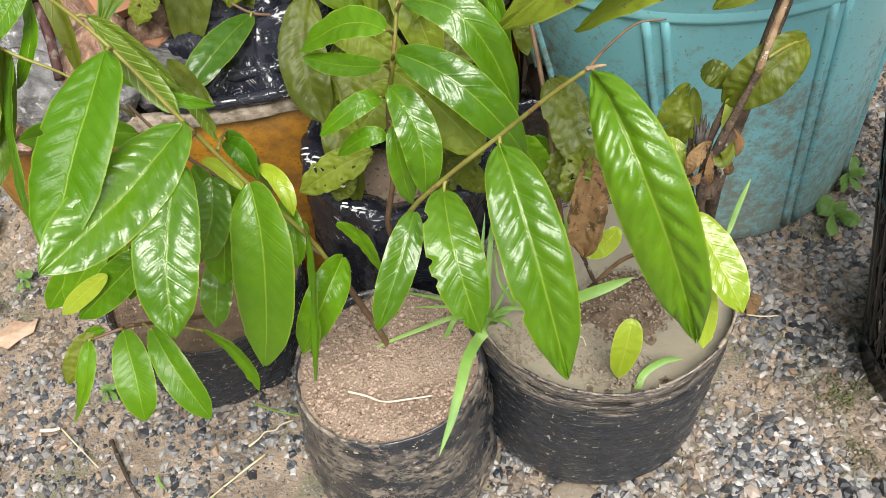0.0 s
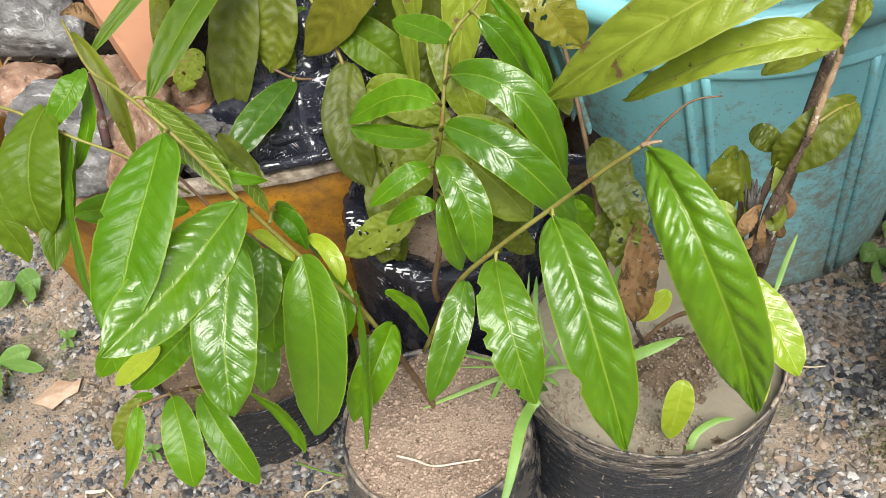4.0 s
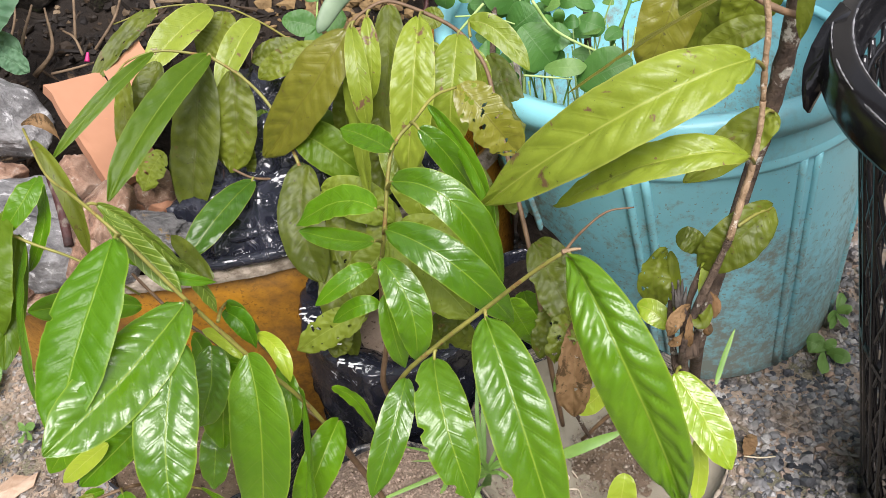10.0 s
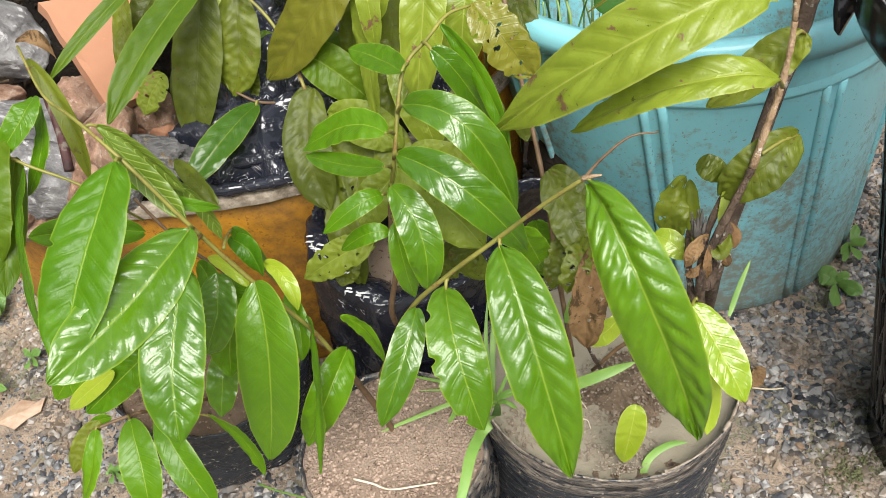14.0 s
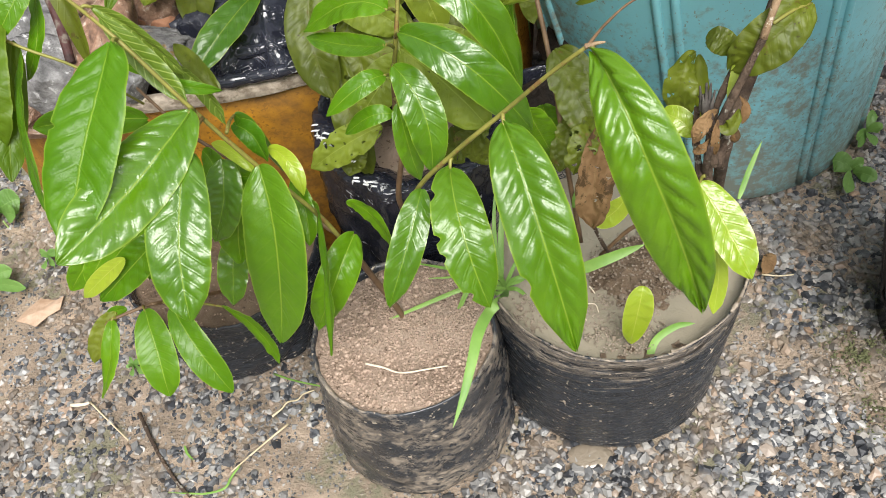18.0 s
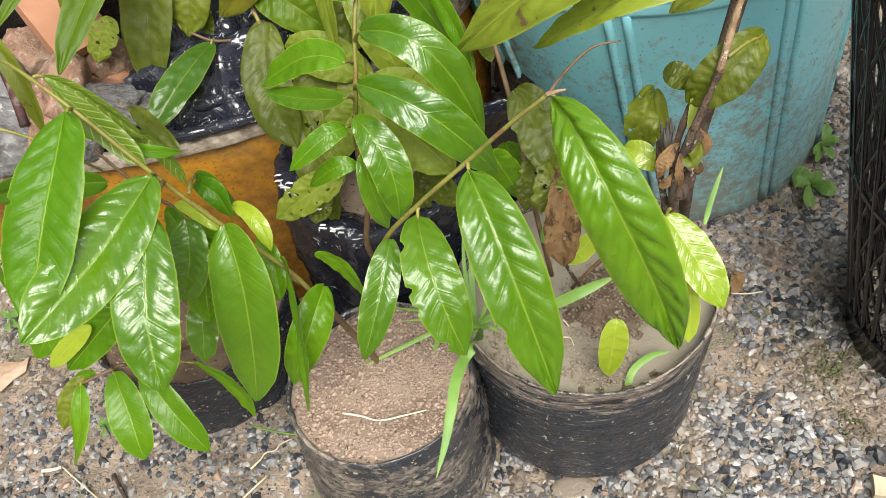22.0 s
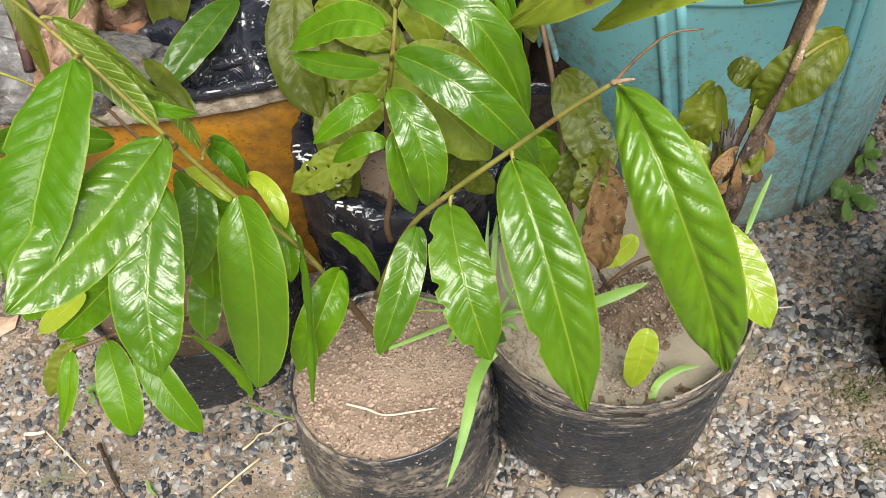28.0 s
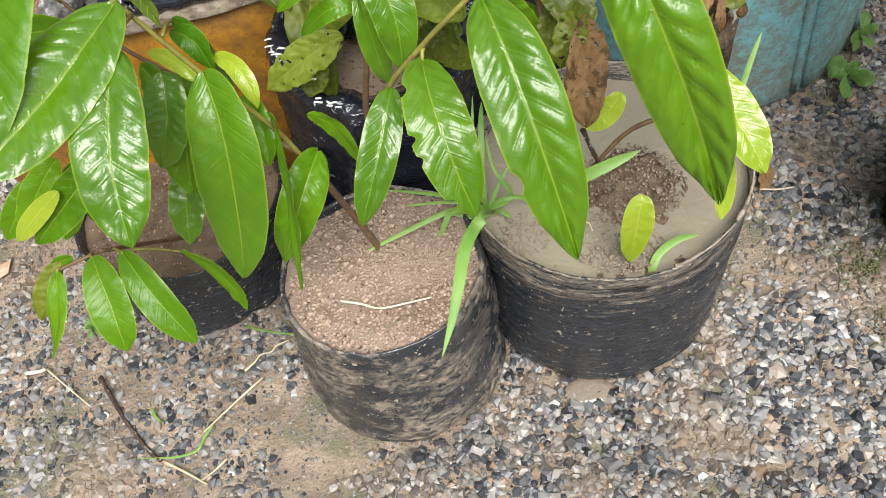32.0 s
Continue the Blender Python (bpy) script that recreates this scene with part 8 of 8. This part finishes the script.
rock((-0.329, 1.213, 0.468), (0.06, 0.05, 0.055), (0, 0, 0), FIBRE, "dark fibrous root ball on the bank", 13.0, 0.22)
rock((-0.610, 1.182, 0.490), (0.08, 0.06, 0.06), (0, 0, 0), FIBRE, "dark fibrous root ball on the bank", 14.0, 0.22)
rock((-0.517, 1.187, 0.439), (0.06, 0.05, 0.06), (0, 0, 0), FIBRE, "dark fibrous root ball on the bank", 15.0, 0.22)
wad = rock((-0.356, 0.739, 0.355), (0.052, 0.03, 0.036), (0, 20, 0), SILVER_FILM, "crumpled grey plastic film stained with mud", 16.0, 0.55)
wad.name = "plastic_wad"
tagged(wad, "", "plastic film", "plastic film")
rock((-0.382, 0.801, 0.356), (0.032, 0.028, 0.024), (10, 20, 0), TERRACOTTA, "lump of broken terracotta wedged under the leaves", 21.0, 0.22)
slab("roof_tile", [(-0.485, 0.879, 0.479), (-0.403, 0.771, 0.405), (-0.360, 0.820, 0.395), (-0.437, 0.924, 0.465)], 0.014, TERRACOTTA, "broken orange terracotta tile leaning on the rocks", "tile", 433)
slab("roof_tile", [(-0.432, 0.920, 0.466), (-0.399, 0.869, 0.434), (-0.364, 0.915, 0.452), (-0.395, 0.963, 0.481)], 0.014, TERRACOTTA, "small broken terracotta tile piece behind the leaves", "tile", 434)
root_piece = thing("root", (-0.587, 1.008, 0.430), "dry tan root hanging from the bank", "root", "roots on the bank")
twig(root_piece, "root", [(-0.587, 1.008, 0.430), (-0.568, 1.029, 0.471), (-0.563, 1.073, 0.493)], 0.0036, 0.0014, DRY_ROOT)
root_piece = thing("root", (-0.559, 0.998, 0.431), "dry tan root hanging from the bank", "root", "roots on the bank")
twig(root_piece, "root", [(-0.559, 0.998, 0.431), (-0.528, 1.010, 0.459), (-0.547, 1.070, 0.488)], 0.0036, 0.0014, DRY_ROOT)
root_piece = thing("root", (-0.502, 1.027, 0.462), "dry tan root hanging from the bank", "root", "roots on the bank")
twig(root_piece, "root", [(-0.502, 1.027, 0.462), (-0.503, 1.069, 0.499), (-0.510, 1.114, 0.524)], 0.0020, 0.0014, DRY_ROOT)
root_piece = thing("root", (-0.486, 0.996, 0.452), "dry tan root hanging from the bank", "root", "roots on the bank")
twig(root_piece, "root", [(-0.486, 0.996, 0.452), (-0.494, 1.009, 0.471), (-0.512, 1.024, 0.475)], 0.0020, 0.0014, DRY_ROOT)
root_piece = thing("root", (-0.518, 0.964, 0.448), "dry tan root hanging from the bank", "root", "roots on the bank")
twig(root_piece, "root", [(-0.518, 0.964, 0.448), (-0.490, 0.968, 0.450), (-0.464, 0.972, 0.453)], 0.0020, 0.0014, DRY_ROOT)
root_piece = thing("root", (-0.346, 1.064, 0.475), "dry tan root hanging from the bank", "root", "roots on the bank")
twig(root_piece, "root", [(-0.346, 1.064, 0.475), (-0.368, 1.099, 0.490), (-0.383, 1.138, 0.491)], 0.0020, 0.0014, DRY_ROOT)
root_piece = thing("root", (-0.625, 1.069, 0.430), "dry tan root hanging from the bank", "root", "roots on the bank")
twig(root_piece, "root", [(-0.625, 1.069, 0.430), (-0.607, 1.103, 0.471), (-0.624, 1.151, 0.502)], 0.0020, 0.0014, DRY_ROOT)
root_piece = thing("root", (-0.483, 1.027, 0.443), "dry tan root hanging from the bank", "root", "roots on the bank")
twig(root_piece, "root", [(-0.483, 1.027, 0.443), (-0.456, 1.063, 0.470), (-0.457, 1.129, 0.489)], 0.0020, 0.0014, DRY_ROOT)
root_piece = thing("root", (-0.456, 1.031, 0.445), "dry tan root hanging from the bank", "root", "roots on the bank")
twig(root_piece, "root", [(-0.456, 1.031, 0.445), (-0.416, 1.044, 0.458), (-0.396, 1.076, 0.447)], 0.0020, 0.0014, DRY_ROOT)
root_piece = thing("root", (-0.447, 0.747, 0.442), "dark twisted root between the rocks", "root", "roots on the bank")
twig(root_piece, "root", [(-0.447, 0.747, 0.442), (-0.436, 0.720, 0.422), (-0.427, 0.686, 0.395)], 0.0060, 0.0050, ROOT)
rng = random.Random(77)
for k in range(46):
    x, y = rng.uniform(-0.50, -0.02), rng.uniform(1.09, 1.27)
    z = ground_height(x, y) - 0.02
    up = rng.uniform(0.05, 0.19)
    lean, back = rng.gauss(0.01, 0.035), rng.uniform(0.3, 1.05)
    r0 = rng.uniform(0.0035, 0.0085)
    bow = rng.gauss(0, 0.012)
    root_piece = thing("root", (x, y, z), "dark reddish rhizome stalk standing on the bank" if k % 3 else "dull grey-brown dead stalk on the bank", "root", "roots on the bank")
    twig(root_piece, "stalk", [(x, y, z), (x + lean * 0.5 + bow, y + back * up * 0.5, z + up * 0.55), (x + lean, y + back * up, z + up)], r0, r0 * rng.uniform(0.35, 0.9), ROOT if k % 3 else DEAD_STALK, 0.35)
root_piece = thing("root", (-0.468, 0.964, 0.459), "small magenta bud on the bank", "root", "roots on the bank")
twig(root_piece, "bud", [(-0.468, 0.964, 0.459), (-0.467, 0.968, 0.464), (-0.466, 0.971, 0.468)], 0.0035, 0.0015, MAGENTA)


def clods():
    """Crumbly yellow-brown earth between the stalks and the bin, too many lumps to count."""
    rng = np.random.default_rng(61)
    bm = bmesh.new()
    bmesh.ops.create_icosphere(bm, subdivisions=1, radius=1)
    base = np.array([v.co for v in bm.verts])
    tri = np.array([[v.index for v in f.verts] for f in bm.faces])
    bm.free()
    V, F = [], []
    for k in range(700):
        x, y = rng.normal(-0.13, 0.05), rng.normal(1.13, 0.07)
        s = 0.003 + 0.011 * rng.random() ** 2.2
        V.append(base * rng.uniform(0.65, 1.25, (len(base), 1)) * s * np.array([1.1, 1.0, 0.8]) + np.array([x, y, ground_height(x, y) + s * 0.35]))
        F.append(tri + k * len(base))
    me = bpy.data.meshes.new("clods")
    me.from_pydata(np.concatenate(V).tolist(), [], np.concatenate(F).tolist())
    me.materials.append(CLOD)
    return tagged(new("clods", me), "crumbly yellow-brown earth clods on the bank", "soil", kind="stuff")


CLOD = two_tone("crumbly_yellow_earth", (0.10, 0.062, 0.026), (0.30, 0.20, 0.09), 40, 0.8, 200, 0.8, 0.003, 0.3)
clods()


# ---- black liner of the tub ----
def liner(label, at, sheets, folds):
    t = thing("plastic_liner", at, label, "plastic film")
    for corners, amp, seed in sheets:
        under(film_sheet(corners, amp, seed), t)
    for pts, r in folds:
        under(part("folded_edge", tube(bmesh.new(), pts, r, r * 0.7, 10, 6, 0.35, r * 900), BLACK_WET), t)


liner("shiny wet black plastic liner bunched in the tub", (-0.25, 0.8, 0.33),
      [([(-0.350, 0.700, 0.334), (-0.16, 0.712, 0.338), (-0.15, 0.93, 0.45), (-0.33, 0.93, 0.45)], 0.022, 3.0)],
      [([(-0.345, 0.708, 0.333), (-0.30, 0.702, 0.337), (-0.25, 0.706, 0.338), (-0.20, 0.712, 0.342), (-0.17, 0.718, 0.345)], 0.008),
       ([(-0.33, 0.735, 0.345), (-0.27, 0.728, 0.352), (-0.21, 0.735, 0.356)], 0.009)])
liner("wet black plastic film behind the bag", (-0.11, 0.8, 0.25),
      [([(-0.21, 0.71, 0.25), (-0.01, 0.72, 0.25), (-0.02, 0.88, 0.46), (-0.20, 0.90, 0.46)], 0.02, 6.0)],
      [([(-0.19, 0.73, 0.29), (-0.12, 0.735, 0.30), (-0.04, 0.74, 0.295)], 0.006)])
